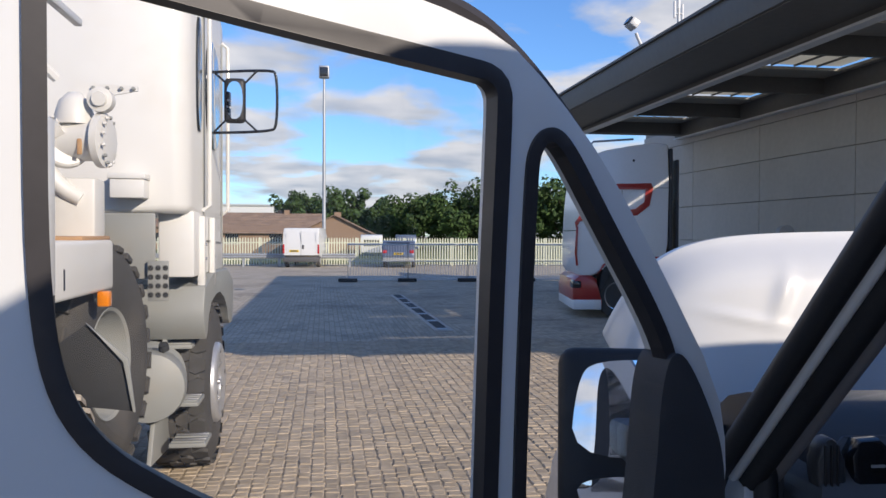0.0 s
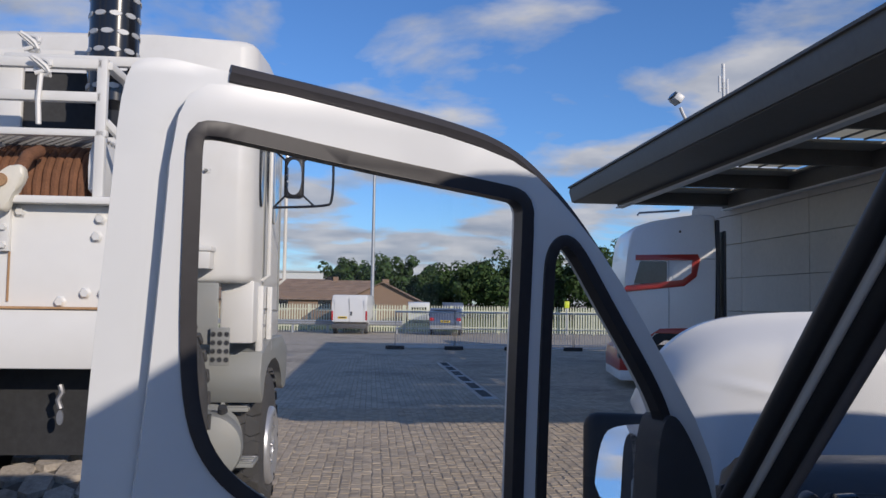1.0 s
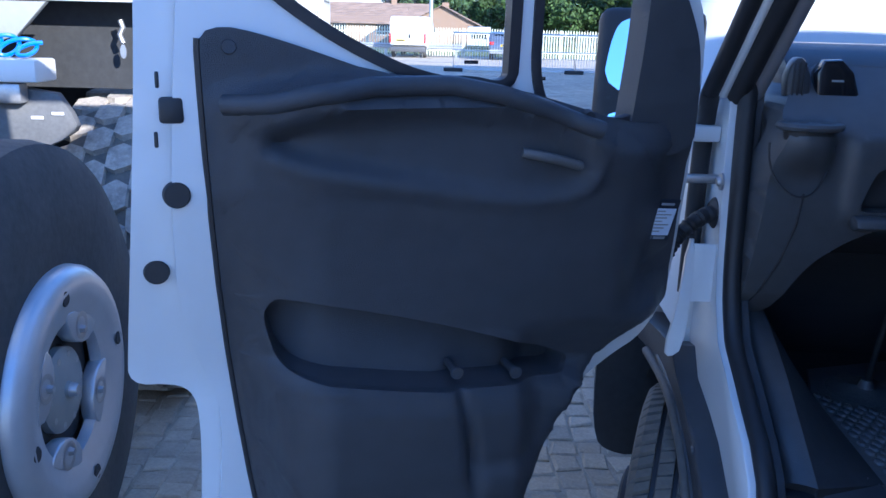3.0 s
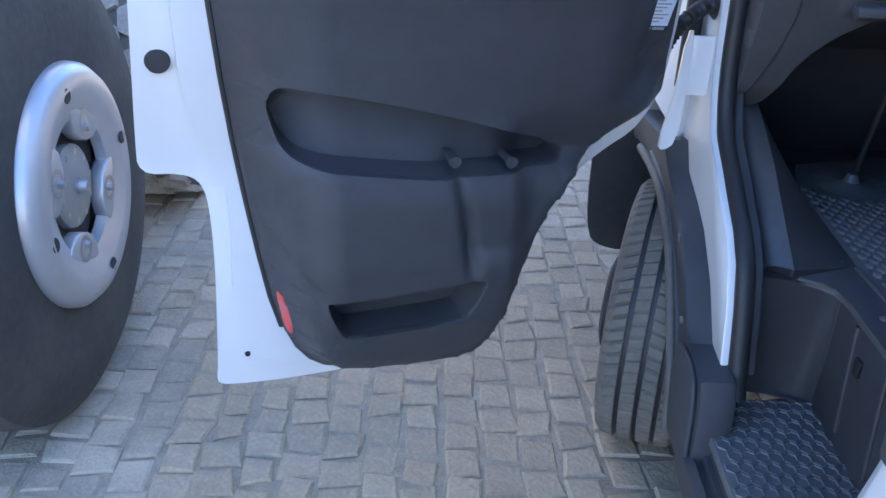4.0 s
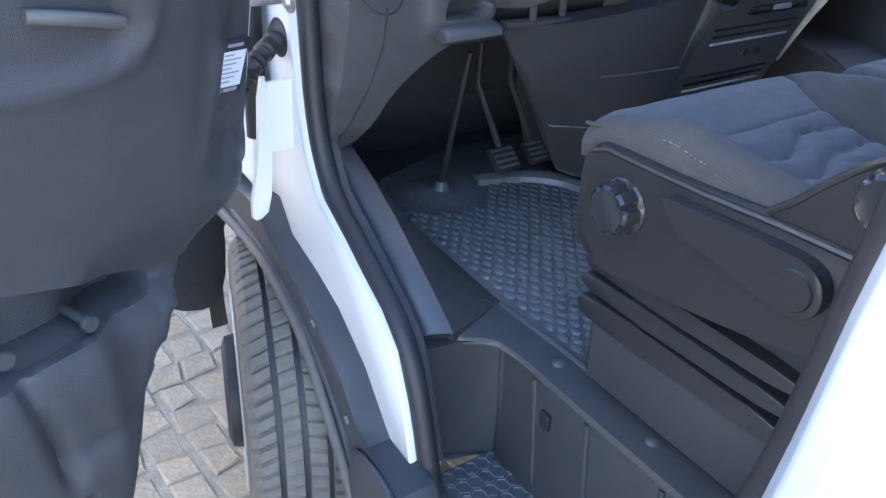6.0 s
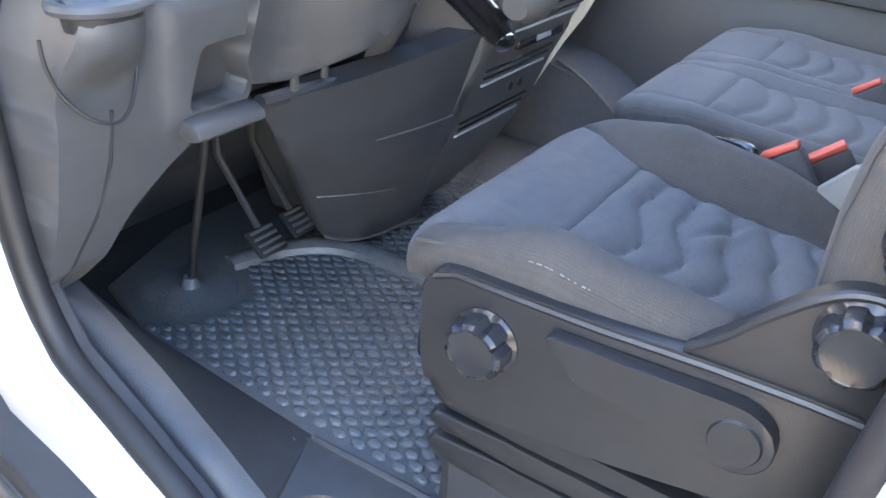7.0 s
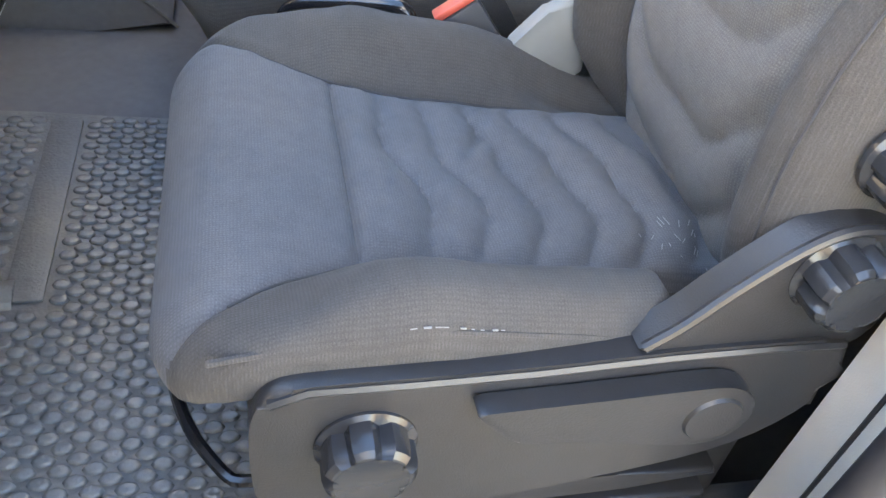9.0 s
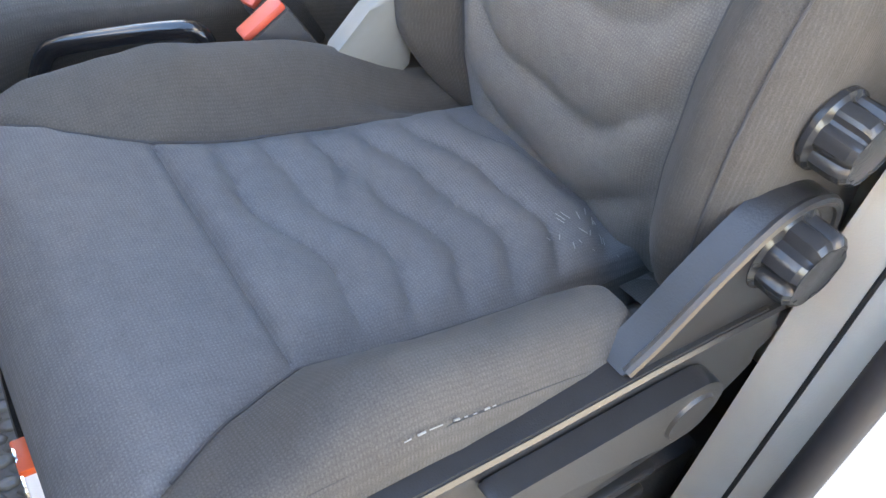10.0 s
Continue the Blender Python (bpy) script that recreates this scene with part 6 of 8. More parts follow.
def truck_wheel(y, x=0.0, steer=0.0, dusty=False, lift=0.0, z=0.63):
    """Outer face at x = 0 in the wheel's own axes."""
    w = thing("truck_wheel")
    w.parent = truck
    w.matrix_basis = pose(x, y, z, 0, 0, steer)
    prof = [(0.27, -0.05), (0.33, -0.035), (0.45, -0.03), (0.55, -0.045), (0.605, -0.075), (0.615, -0.12), (0.615, -0.36), (0.605, -0.40), (0.55, -0.43), (0.33, -0.43), (0.27, -0.41)]
    part("tyre", L([(r, h) for r, h in prof], 64, AX["x"] @ Matrix(), False), TYRE_ROAD if dusty else TYRE, w, "large black off-road tyre")
    bm = bmesh.new()
    rng = random.Random(int(y * 10))
    n = 26
    for k in range(n):
        for j, (c, half) in list(enumerate(((-0.095, 0.055), (-0.195, 0.045), (-0.285, 0.045), (-0.385, 0.055))))[1 if lift else 0:]:
            a = 2 * math.pi * (k + (0.5 if j % 2 else 0)) / n
            l0, l1 = 0.056 + 0.006 * rng.random(), 0.042
            m = Matrix.Rotation(a, 4, "X") @ Matrix.Translation((c, 0, 0.60 - lift))
            pts = [(-half, -l1), (-half * 0.2, -l0), (half, -l1 * 0.8), (half, l1), (half * 0.1, l0), (-half, l1 * 0.8)]
            lo = [bm.verts.new(m @ Vector((px * 1.08, py * 1.1, 0))) for px, py in pts]
            hi = [bm.verts.new(m @ Vector((px, py, 0.036 - (0.012 if j in (0, 3) else 0)))) for px, py in pts]
            bm.faces.new(hi)
            for i in range(6):
                bm.faces.new((lo[i], lo[(i + 1) % 6], hi[(i + 1) % 6], hi[i]))
    ob = part("tread", bm, TYRE_DUSTY if dusty else TYRE, w, "dusty block tread" if dusty else "worn block tread")
    tagged(ob, kind="stuff")
    bm = L([(0.315, -0.055), (0.312, -0.02), (0.295, 0.0), (0.265, 0.008), (0.235, 0.0), (0.20, -0.012), (0.178, -0.018), (0.172, -0.045), (0.2, -0.06)], 64, AX["x"] @ Matrix(), False)
    part("wheel_cover", bm, SILVER, w, "silver domed wheel cover")
    part("rim", L([(0.0, -0.085), (0.16, -0.085), (0.16, -0.07), (0.27, -0.07), (0.29, -0.05), (0.30, -0.09), (0.0, -0.12)], 48, AX["x"] @ Matrix(), False), STEEL, w)
    hub = part("hub", L([(0.0, -0.022), (0.02, -0.022), (0.022, -0.03), (0.095, -0.034), (0.108, -0.042), (0.112, -0.085)], 36, AX["x"] @ Matrix(), False), TRUCK_GREY, w, "dusty grey hub cap")
    part("hub_nut", L([(0.0, -0.004), (0.014, -0.004), (0.018, -0.012), (0.020, -0.024)], 16, AX["x"] @ Matrix(), False), STEEL, hub)
    # flat black ring standing in for the shade in the gaps round the hub
    part("hub_well", L([(0.112, -0.058), (0.172, -0.058)], 40, AX["x"] @ Matrix(), False), UNDER, w)
    for k in range(4):
        a = math.pi / 4 + k * math.pi / 2 + 0.35
        m = Matrix.Translation((0, 0, 0)) @ Matrix.Rotation(a, 4, "X")
        part("cover_spoke", P(chaikin([(0.118, -0.045), (0.118, 0.045), (0.165, 0.085), (0.19, 0.09), (0.19, -0.09), (0.165, -0.085)], 1), "x", -0.05, -0.012, 0.006), SILVER, w).matrix_local = m
        part("spoke_dish", L([(0.0, -0.004), (0.016, -0.003), (0.030, 0.001), (0.036, 0.0)], 20, Matrix.Translation((-0.011, 0.16 * math.cos(a), 0.16 * math.sin(a))) @ AX["x"], False), STEEL, w)
        part("spoke_bolt", L([(0.0, 0.014), (0.009, 0.014), (0.012, 0.0)], 6, Matrix.Translation((-0.013, 0.15 * math.cos(a), 0.15 * math.sin(a))) @ AX["x"], False), STEEL, w)
        part("cover_hole", L([(0.0, 0.003), (0.017, 0.003), (0.02, 0.0)], 18, Matrix.Translation((0.004, 0.255 * math.cos(a + 0.6), 0.255 * math.sin(a + 0.6))) @ AX["x"]), UNDER, w)
    for k in range(10):
        a = 2 * math.pi * k / 10
        part("wheel_bolt", L([(0.0, 0.012), (0.009, 0.012), (0.011, 0.0)], 6, Matrix.Translation((-0.045, 0.088 * math.cos(a), 0.088 * math.sin(a))) @ AX["x"], False), STEEL, w)
    return w


truck_wheel(0.0, lift=0.024)
truck_wheel(1.5, -0.05, dusty=True)
spare = thing("spare_wheel")
spare.parent = truck
spare.matrix_basis = pose(-0.36, 3.34, 1.07, 0, 0, -6.4) @ Matrix.Diagonal((1, 1.07, 1.07, 1))
part("tyre", L([(0.28, -0.02), (0.33, 0.0), (0.45, 0.012), (0.55, 0.0), (0.605, -0.03), (0.615, -0.08), (0.615, -0.32), (0.605, -0.37), (0.55, -0.40), (0.33, -0.40), (0.28, -0.38)], 64, AX["x"] @ Matrix(), False), TYRE, spare, "black off-road spare tyre")
bm = bmesh.new()
for k in range(26):
    for c in (-0.06, -0.34):
        a = 2 * math.pi * (k + (0.5 if c < -0.2 else 0)) / 26
        box(bm, (c - 0.055, -0.042, 0.0), (c + 0.055, 0.042, 0.034), 0.006, 1, Matrix.Rotation(a, 4, "X") @ Matrix.Translation((0, 0, 0.592)))
tagged(part("tread", bm, TYRE, spare, "worn block tread"), kind="stuff")
part("rim", L([(0.0, -0.20), (0.12, -0.20), (0.15, -0.17), (0.22, -0.17), (0.255, -0.09), (0.275, -0.02), (0.292, -0.008), (0.298, -0.03), (0.28, -0.38), (0.0, -0.38)], 48, AX["x"] @ Matrix(), False), TRUCK_GREY, spare, "pale grey bare steel rim")
part("spare_carrier", B((-1.70, 3.26, 0.97), (-0.60, 3.42, 1.15), 0.01), UNDER, truck)
truck_wheel(5.20, 0.0)
for y in (0.0, 1.5, 3.6, 5.2):
    part("far_wheel", L([(0.0, 0.0), (0.30, 0.0), (0.6, 0.05), (0.63, 0.1), (0.63, 0.38), (0.55, 0.43), (0.0, 0.43)], 36, disc_at((-2.5, y, 0.63), "x"), False), TYRE, truck)

# chassis
part("chassis_rail", B((-0.85, -0.9, 0.85), (-0.75, 6.4, 1.12), 0.01), UNDER, truck)
part("chassis_rail", B((-1.75, -0.9, 0.85), (-1.65, 6.4, 1.12), 0.01), UNDER, truck)
for y in (0.0, 1.5, 5.2):
    part("axle", T([(-2.4, y, 0.63), (-0.1, y, 0.63)], 0.11, 12), UNDER, truck)
# two black sheets added in place of the shade under the rear body
part("inner_mudguard", B((-2.4, 1.28, 1.27), (-0.04, 1.31, 1.60)), UNDER, truck)
part("axle_guard", B((-2.4, 1.5, 0.45), (-0.52, 1.53, 1.27)), UNDER, truck)
part("tail_bracket", P(chaikin([(-1.35, 0.98), (-0.52, 1.06), (-0.355, 1.14), (-0.335, 1.18), (-0.42, 1.31), (-1.40, 1.33)], 1), "y", 0.92, 0.96, 0.006), DARK_STEEL, truck, "grey steel bracket with stencilled marks")
for x, z in ((-0.49, 1.19), (-0.42, 1.205)):
    part("stencil_mark", B((x, 0.915, z), (x + 0.04, 0.919, z + 0.010), 0, 1, None), TRUCK_WHITE, truck)
part("hose_tray", B((-1.5, 0.84, 1.315), (-0.425, 1.0, 1.39), 0.010), TRUCK_WHITE, truck, "chipped white tray")
part("light_bracket", B((-0.62, 0.86, 1.245), (-0.49, 0.92, 1.312), 0.01), STEEL, truck)
part("apron_support", P([(-1.5, 1.575), (-0.45, 1.575), (-0.56, 1.46), (-1.5, 1.20)], "y", 1.02, 1.05, 0.004), TRUCK_GREY, truck, "grey gusset under the body")
coil = [(-0.90 + 0.46 * s + 0.03 * math.sin(2 * math.pi * 8 * s), 0.90 + 0.05 * math.sin(2 * math.pi * 8 * s + 1), 1.40 + 0.045 * (1 + math.cos(2 * math.pi * 8 * s)) * (0.45 + 1.0 * (1 - s))) for s in (k / 200 for k in range(201))]
part("air_hose", T(coil, 0.0075, 8), BLUE_HOSE, truck, "coiled bright blue air hose")
part("chain_hook", T([(-0.27, 1.20, 1.52), (-0.262, 1.20, 1.495), (-0.275, 1.20, 1.47), (-0.265, 1.20, 1.44)], 0.010, 8), STEEL, truck)
part("chain_tag", L([(0, 0.004), (0.016, 0.004), (0.016, -0.004), (0, -0.004)], 16, pose(-0.266, 1.20, 1.41, 90, 0, 0) @ Matrix.Diagonal((0.7, 1.6, 1, 1))), STEEL, truck)

# rear body with the winch
rear = part("rear_body", B((-2.45, 1.14, 1.60), (-0.02, 1.26, 2.15), 0.012), TRUCK_WHITE, truck, "white steel rear body")
part("deck", B((-2.40, 1.262, 1.62), (-0.40, 2.2, 2.145), 0.012), TRUCK_WHITE, rear)
part("lower_apron", B((-2.45, 1.10, 1.58), (-0.02, 1.14, 1.775), 0.006), TRUCK_WHITE, rear)
part("apron_seam", B((-2.45, 1.092, 1.776), (-0.02, 1.14, 1.784), 0.002), RUST_STREAK, rear)
part("front_lip", B((-2.45, 1.085, 2.125), (-0.02, 1.14, 2.15), 0.004), TRUCK_WHITE, rear)
for x, z in ((-0.14, 2.08), (-0.15, 2.02), (-0.72, 2.11), (-0.78, 2.05), (-0.12, 1.83), (-0.18, 1.83), (-0.73, 1.835), (-0.52, 2.10), (-0.40, 2.10), (-0.58, 1.80), (-0.26, 1.80)):
    part("body_bolt", L([(0.0, 0.014), (0.013, 0.014), (0.016, 0.004), (0.022, 0.0)], 6, disc_at((x, 1.138, z), "y") @ pose(0, 0, 0, 180)), TRUCK_WHITE, rear)
part("strap", B((-0.462, 1.118, 1.965), (-0.425, 1.14, 2.12), 0.004), TRUCK_WHITE, rear)
for z in (1.985, 2.045):
    part("strap_bolt", L([(0.0, 0.012), (0.010, 0.012), (0.013, 0.0)], 6, disc_at((-0.444, 1.118, z), "y") @ pose(0, 0, 0, 180)), TRUCK_WHITE, rear)
part("rust_run", B((-0.432, 1.134, 1.80), (-0.426, 1.1385, 2.12)), RUST_STREAK, rear)
winch = part("winch_frame", P(chaikin([(1.20, 2.15), (1.18, 2.30), (1.24, 2.38), (1.60, 2.40), (1.70, 2.15)], 1), "x", -0.60, -0.57, 0.004), TRUCK_WHITE, truck, "white winch frame")
part("cheek", P(chaikin([(1.20, 2.15), (1.18, 2.30), (1.24, 2.38), (1.60, 2.40), (1.70, 2.15)], 1), "x", -0.205, -0.18, 0.004), TRUCK_WHITE, winch)
turns = 11
rope = []
for k in range(turns * 28 + 1):
    a = 2 * math.pi * k / 28
    rope.append((-0.555 + 0.33 * k / (turns * 28), 1.42 + 0.185 * math.cos(a), 2.17 + 0.185 * math.sin(a)))
part("wire_rope", T(rope, lambda s: 0.0165 + 0.0015 * math.sin(s * 5000), 8), RUST, winch, "rusty brown wire rope on the drum")
part("drum", L([(0.0, -0.57), (0.165, -0.57), (0.165, -0.2), (0.0, -0.2)], 32, disc_at((0, 1.42, 2.17), "x")), RUST, winch)
hook = part("tow_hook", P(chaikin([(-0.455, 2.10), (-0.47, 2.16), (-0.45, 2.215), (-0.40, 2.25), (-0.365, 2.245), (-0.365, 2.19), (-0.40, 2.15), (-0.415, 2.09)], 2), "y", 1.06, 1.105, 0.012, 3), CREAM, winch, "cream painted tow hook")
part("hook_claw", T(chaikin([(-0.45, 1.08, 2.14), (-0.49, 1.075, 2.15), (-0.525, 1.07, 2.14), (-0.53, 1.07, 2.09), (-0.505, 1.07, 2.075), (-0.49, 1.07, 2.10)], 2, False), lambda s: 0.024 - 0.008 * s, 10), CREAM, hook)
part("shackle_pin", L([(0, -0.03), (0.022, -0.03), (0.022, 0.03), (0, 0.03)], 16, disc_at((-0.435, 1.08, 2.195), "y")), RUST_STREAK, hook)
part("swivel", T([(-0.39, 1.09, 2.23), (-0.385, 1.14, 2.29), (-0.38, 1.22, 2.32)], 0.022, 10), RUST, hook)
rack = part("guard_rack", B((-0.62, 1.16, 2.485), (-0.16, 1.19, 2.52), 0.005), TRUCK_WHITE, truck, "white tube guard rack")
for a, b in (((-0.64, 1.16, 2.60), (-0.16, 1.19, 2.635)), ((-0.66, 1.16, 2.365), (-0.14, 1.19, 2.39)), ((-0.18, 1.16, 2.15), (-0.145, 1.19, 2.64)), ((-0.64, 1.16, 2.39), (-0.605, 1.19, 2.64)), ((-0.16, 1.17, 2.60), (-0.13, 1.95, 2.63)), ((-0.66, 1.55, 2.72), (-0.13, 1.58, 2.76)), ((-0.74, 1.18, 2.15), (-0.70, 1.21, 2.80)), ((-1.5, 1.18, 2.62), (-0.70, 1.21, 2.66)), ((-0.62, 1.5, 2.40), (-0.13, 1.53, 2.43)), ((-1.0, 1.16, 2.45), (-0.64, 1.19, 2.48))):
    part("rail", B(a, b, 0.005), TRUCK_WHITE, rack)
part("brace", T([(-0.70, 1.2, 2.58), (-0.61, 1.17, 2.50)], 0.014, 8), TRUCK_WHITE, rack)
part("brace", T([(-0.15, 1.18, 2.42), (-0.03, 1.3, 2.28)], 0.016, 8), TRUCK_WHITE, rack)


def mesh_sheet(org, du, dv, nu, nv, r=0.004):
    """Expanded metal: two sets of slanting wires."""
    bm = bmesh.new()
    org, du, dv = Vector(org), Vector(du), Vector(dv)
    for s in (1, -1):
        for k in range(-nv, nu + nv):
            a, b = (k / nu, 0.0), ((k + s * nv) / nu, 1.0)
            (u0, v0), (u1, v1) = a, b
            if u1 == u0:
                continue
            lo, hi = sorted(((0 - u0) / (u1 - u0), (1 - u0) / (u1 - u0)))
            lo, hi = max(0, lo), min(1, hi)
            if hi - lo < 0.02:
                continue
            p, q = (org + du * (u0 + (u1 - u0) * t) + dv * (v0 + (v1 - v0) * t) for t in (lo, hi))
            tube(bm, [p, q], r, 4)
    return bm


part("mesh_shelf", mesh_sheet((-0.62, 1.19, 2.375), (0.45, 0, 0), (0, 0.34, 0.0), 14, 9), LIGHT_STEEL, rack, "expanded metal shelf")
part("mesh_screen", mesh_sheet((-1.2, 1.17, 2.20), (0.42, 0, 0), (0, 0, 0.62), 9, 12, 0.006), TRUCK_WHITE, rack)
part("engine_cover", B((-2.2, 1.95, 2.15), (-0.42, 2.25, 2.80), 0.02), UNDER, truck)
part("cover_panel", B((-0.86, 1.92, 2.16), (-0.74, 1.95, 2.86), 0.01), TRUCK_WHITE, truck)
part("cover_top_rail", B((-2.2, 1.88, 2.82), (-0.42, 1.94, 2.875), 0.008), TRUCK_WHITE, truck)
# black backing sheet added for the shade behind the body, no real panel
part("rear_bulkhead", B((-2.4, 2.26, 1.2), (-0.95, 2.34, 2.15)), UNDER, truck)
stack = part("exhaust_pipe", L([(0.10, 0.0), (0.10, 0.75), (0.09, 0.76), (0.0, 0.76)], 28, pose(-0.32, 1.78, 2.62)), GLOSS_BLACK, truck, "black perforated exhaust pipe")
for r in range(9):
    for k in range(10):
        a = 2 * math.pi * (k + 0.5 * (r % 2)) / 10
        part("slot", L([(0.0, 0.004), (0.016, 0.004), (0.018, 0.0)], 8, pose(-0.32 + 0.098 * math.cos(a), 1.78 + 0.098 * math.sin(a), 2.68 + 0.075 * r) @ Matrix.Rotation(a, 4, "Z") @ AX["x"] @ Matrix.Diagonal((0.7, 1.5, 1, 1))), LIGHT_STEEL, stack)
for x, z in ((-0.62, 2.66), (-0.40, 2.68), (-0.95, 2.36), (-0.36, 2.60)):
    part("tie_wrap", T([(x + 0.03 * math.cos(a * 2.1), 1.15 + 0.02 * math.sin(a), z + 0.03 * math.sin(a * 1.7)) for a in (0.4 * k for k in range(26))], 0.007, 6), TRUCK_WHITE, rack, "white knotted tie")
part("tie_rope", T([(-0.36, 1.15, 2.58), (-0.365, 1.15, 2.48), (-0.36, 1.15, 2.40)], 0.009, 6), TRUCK_WHITE, rack)

# tank box, pump and crane foot between the rear body and the cab
part("fuel_box", B((-0.70, 2.14, 1.50), (-0.30, 3.12, 1.762), 0.022, 3), TRUCK_WHITE, truck, "white steel box")
part("box_lettering", B((-0.302, 2.27, 1.55), (-0.297, 2.285, 1.64)), INK, truck)
part("column", B((-0.56, 2.96, 1.74), (-0.35, 3.16, 2.08), 0.02), TRUCK_WHITE, truck)
part("column_foot", B((-0.58, 2.66, 1.758), (-0.33, 3.18, 1.782), 0.01), RUST_STREAK, truck)
PUMP = pose(-0.40, 3.0, 2.27)
pump = part("pump", L([(0.0, -0.20), (0.12, -0.20), (0.125, -0.15), (0.105, -0.14), (0.105, 0.06), (0.14, 0.065), (0.14, 0.10), (0.09, 0.11), (0.0, 0.11)], 32, PUMP @ pose(0, 0, 0, 0, 90, 0) @ pose(0, 0, 0, 8, 0, 0)), TRUCK_WHITE, truck, "white painted pump casting")
part("pump_dome", L([(0.0, 0.17), (0.03, 0.165), (0.075, 0.12), (0.095, 0.05), (0.10, 0.0)], 24, PUMP @ pose(-0.06, 0.0, 0.08)), TRUCK_WHITE, pump)
part("pump_cap", L([(0.0, 0.05), (0.035, 0.05), (0.04, 0.035), (0.062, 0.03), (0.065, -0.03)], 24, PUMP @ pose(0.085, -0.06, 0.20, 90, 0, 0)), TRUCK_WHITE, pump)
part("pump_flange", L([(0.05, 0.03), (0.115, 0.03), (0.125, 0.02), (0.125, -0.02), (0.05, -0.02)], 28, PUMP @ pose(-0.10, -0.02, -0.02, 78, 0, 30)), TRUCK_WHITE, pump)
part("pump_pipe", T([PUMP @ p for p in chaikin([(-0.10, -0.06, 0.06), (-0.20, -0.06, 0.0), (-0.19, -0.06, -0.14), (-0.12, -0.04, -0.24), (-0.02, -0.03, -0.30)], 2, False)], lambda s: 0.052 - 0.012 * s, 14), TRUCK_WHITE, pump)
part("pump_mark", B((-0.02, -0.108, -0.08), (0.005, -0.10, 0.0), 0.004, 2, PUMP), RUST_STREAK, pump)
for k in range(26):
    a = 2 * math.pi * k / 13
    x = 0.105 if k % 2 else -0.155
    part("pump_bolt", L([(0, 0.016), (0.008, 0.016), (0.010, 0)], 6, PUMP @ pose(x, 0.122 * math.cos(a), 0.122 * math.sin(a), 0, 90, 0)), TRUCK_GREY if k % 3 == 0 else TRUCK_WHITE, pump)
part("pump_bracket", P([(-0.10, 0.20), (0.24, 0.27), (0.24, 0.295), (0.10, 0.30), (-0.10, 0.32)], "y", 0.05, 0.065), TRUCK_WHITE, pump).matrix_local = PUMP
for x in (0.02, 0.09, 0.16, 0.22):
    part("bracket_bolt", L([(0, 0.02), (0.009, 0.02), (0.011, 0)], 6, PUMP @ pose(x, 0.05, 0.28, 90, 0, 0)), TRUCK_GREY, pump)
guard = part("mud_wing", P([(-0.60, 1.10), (-0.465, 1.25), (-0.302, 1.37), (-0.12, 1.19), (-0.09, 0.95), (-0.50, 1.0)], "y", 2.62, 2.65, 0.004), UNDER, truck, "black mudguard plate with a pale folded edge")
part("wing_edge", P([(-0.302, 1.375), (-0.112, 1.205), (-0.080, 0.95), (-0.092, 0.95), (-0.13, 1.19)], "y", 2.60, 2.619, 0.003), TRUCK_GREY, guard)
part("side_lamp", B((-0.325, 2.88, 1.425), (-0.265, 2.95, 1.505), 0.012), AMBER, truck, "amber side lamp")
part("crossbar", T([(-1.6, 2.9, 1.26), (-0.48, 2.9, 1.25)], 0.022, 10), TRUCK_WHITE, truck)
tank = part("air_tank", L([(0.0, -0.42), (0.18, -0.40), (0.25, -0.33), (0.26, -0.3), (0.25, -0.28)] + [(0.25 + (0.012 if k % 2 else 0), -0.26 + 0.035 * k) for k in range(12)] + [(0.25, 0.2), (0.26, 0.24), (0.24, 0.33), (0.0, 0.40)], 36, pose(-0.36, 4.32, 0.80, 90, 0, 10) @ Matrix.Diagonal((0.92, 0.92, 0.9, 1))), TRUCK_GREY, truck, "ribbed grey metal tank")
part("tank_knob", L([(0, 0.04), (0.03, 0.04), (0.035, 0.0)], 16, pose(-0.23, 4.12, 1.04, 30, 0, 0)), UNDER, tank)
for z, x0, y in ((0.62, -0.28, 4.30), (0.36, -0.22, 4.22), (0.98, -0.36, 4.55)):
    st = part("step", B((x0, y, z), (x0 + 0.24, y + 0.30, z + 0.03), 0.006), TRUCK_GREY, truck, "grey checker step")
    for k in range(4):
        part("step_bar", B((x0 + 0.01, y + 0.02 + 0.07 * k, z + 0.03), (x0 + 0.23, y + 0.05 + 0.07 * k, z + 0.042), 0.004), STEEL if k % 2 else TRUCK_GREY, st)
part("step_plate", P([(4.0, 0.30), (4.65, 0.26), (4.75, 1.05), (4.55, 1.05), (4.30, 0.66), (4.18, 0.64)], "x", -0.32, -0.29, 0.005), TRUCK_GREY, truck)
part("front_wing", P(chaikin([(4.55, 1.50), (4.40, 1.20), (4.60, 1.0), (4.70, 1.28), (5.2, 1.36), (5.75, 1.25), (5.95, 1.0), (6.3, 1.0), (6.3, 1.5)], 1), "x", -0.55, -0.02, 0.01), TRUCK_GREY, truck)
grate = part("perforated_guard", B((-0.32, 4.06, 1.36), (-0.19, 4.08, 1.62), 0.004), TRUCK_GREY, truck)
for r in range(4):
    for k in range(3):
        part("hole", L([(0, 0.003), (0.016, 0.003), (0.018, 0)], 10, disc_at((-0.30 + 0.046 * k, 4.058, 1.40 + 0.058 * r), "y") @ pose(0, 0, 0, 180)), UNDER, grate)

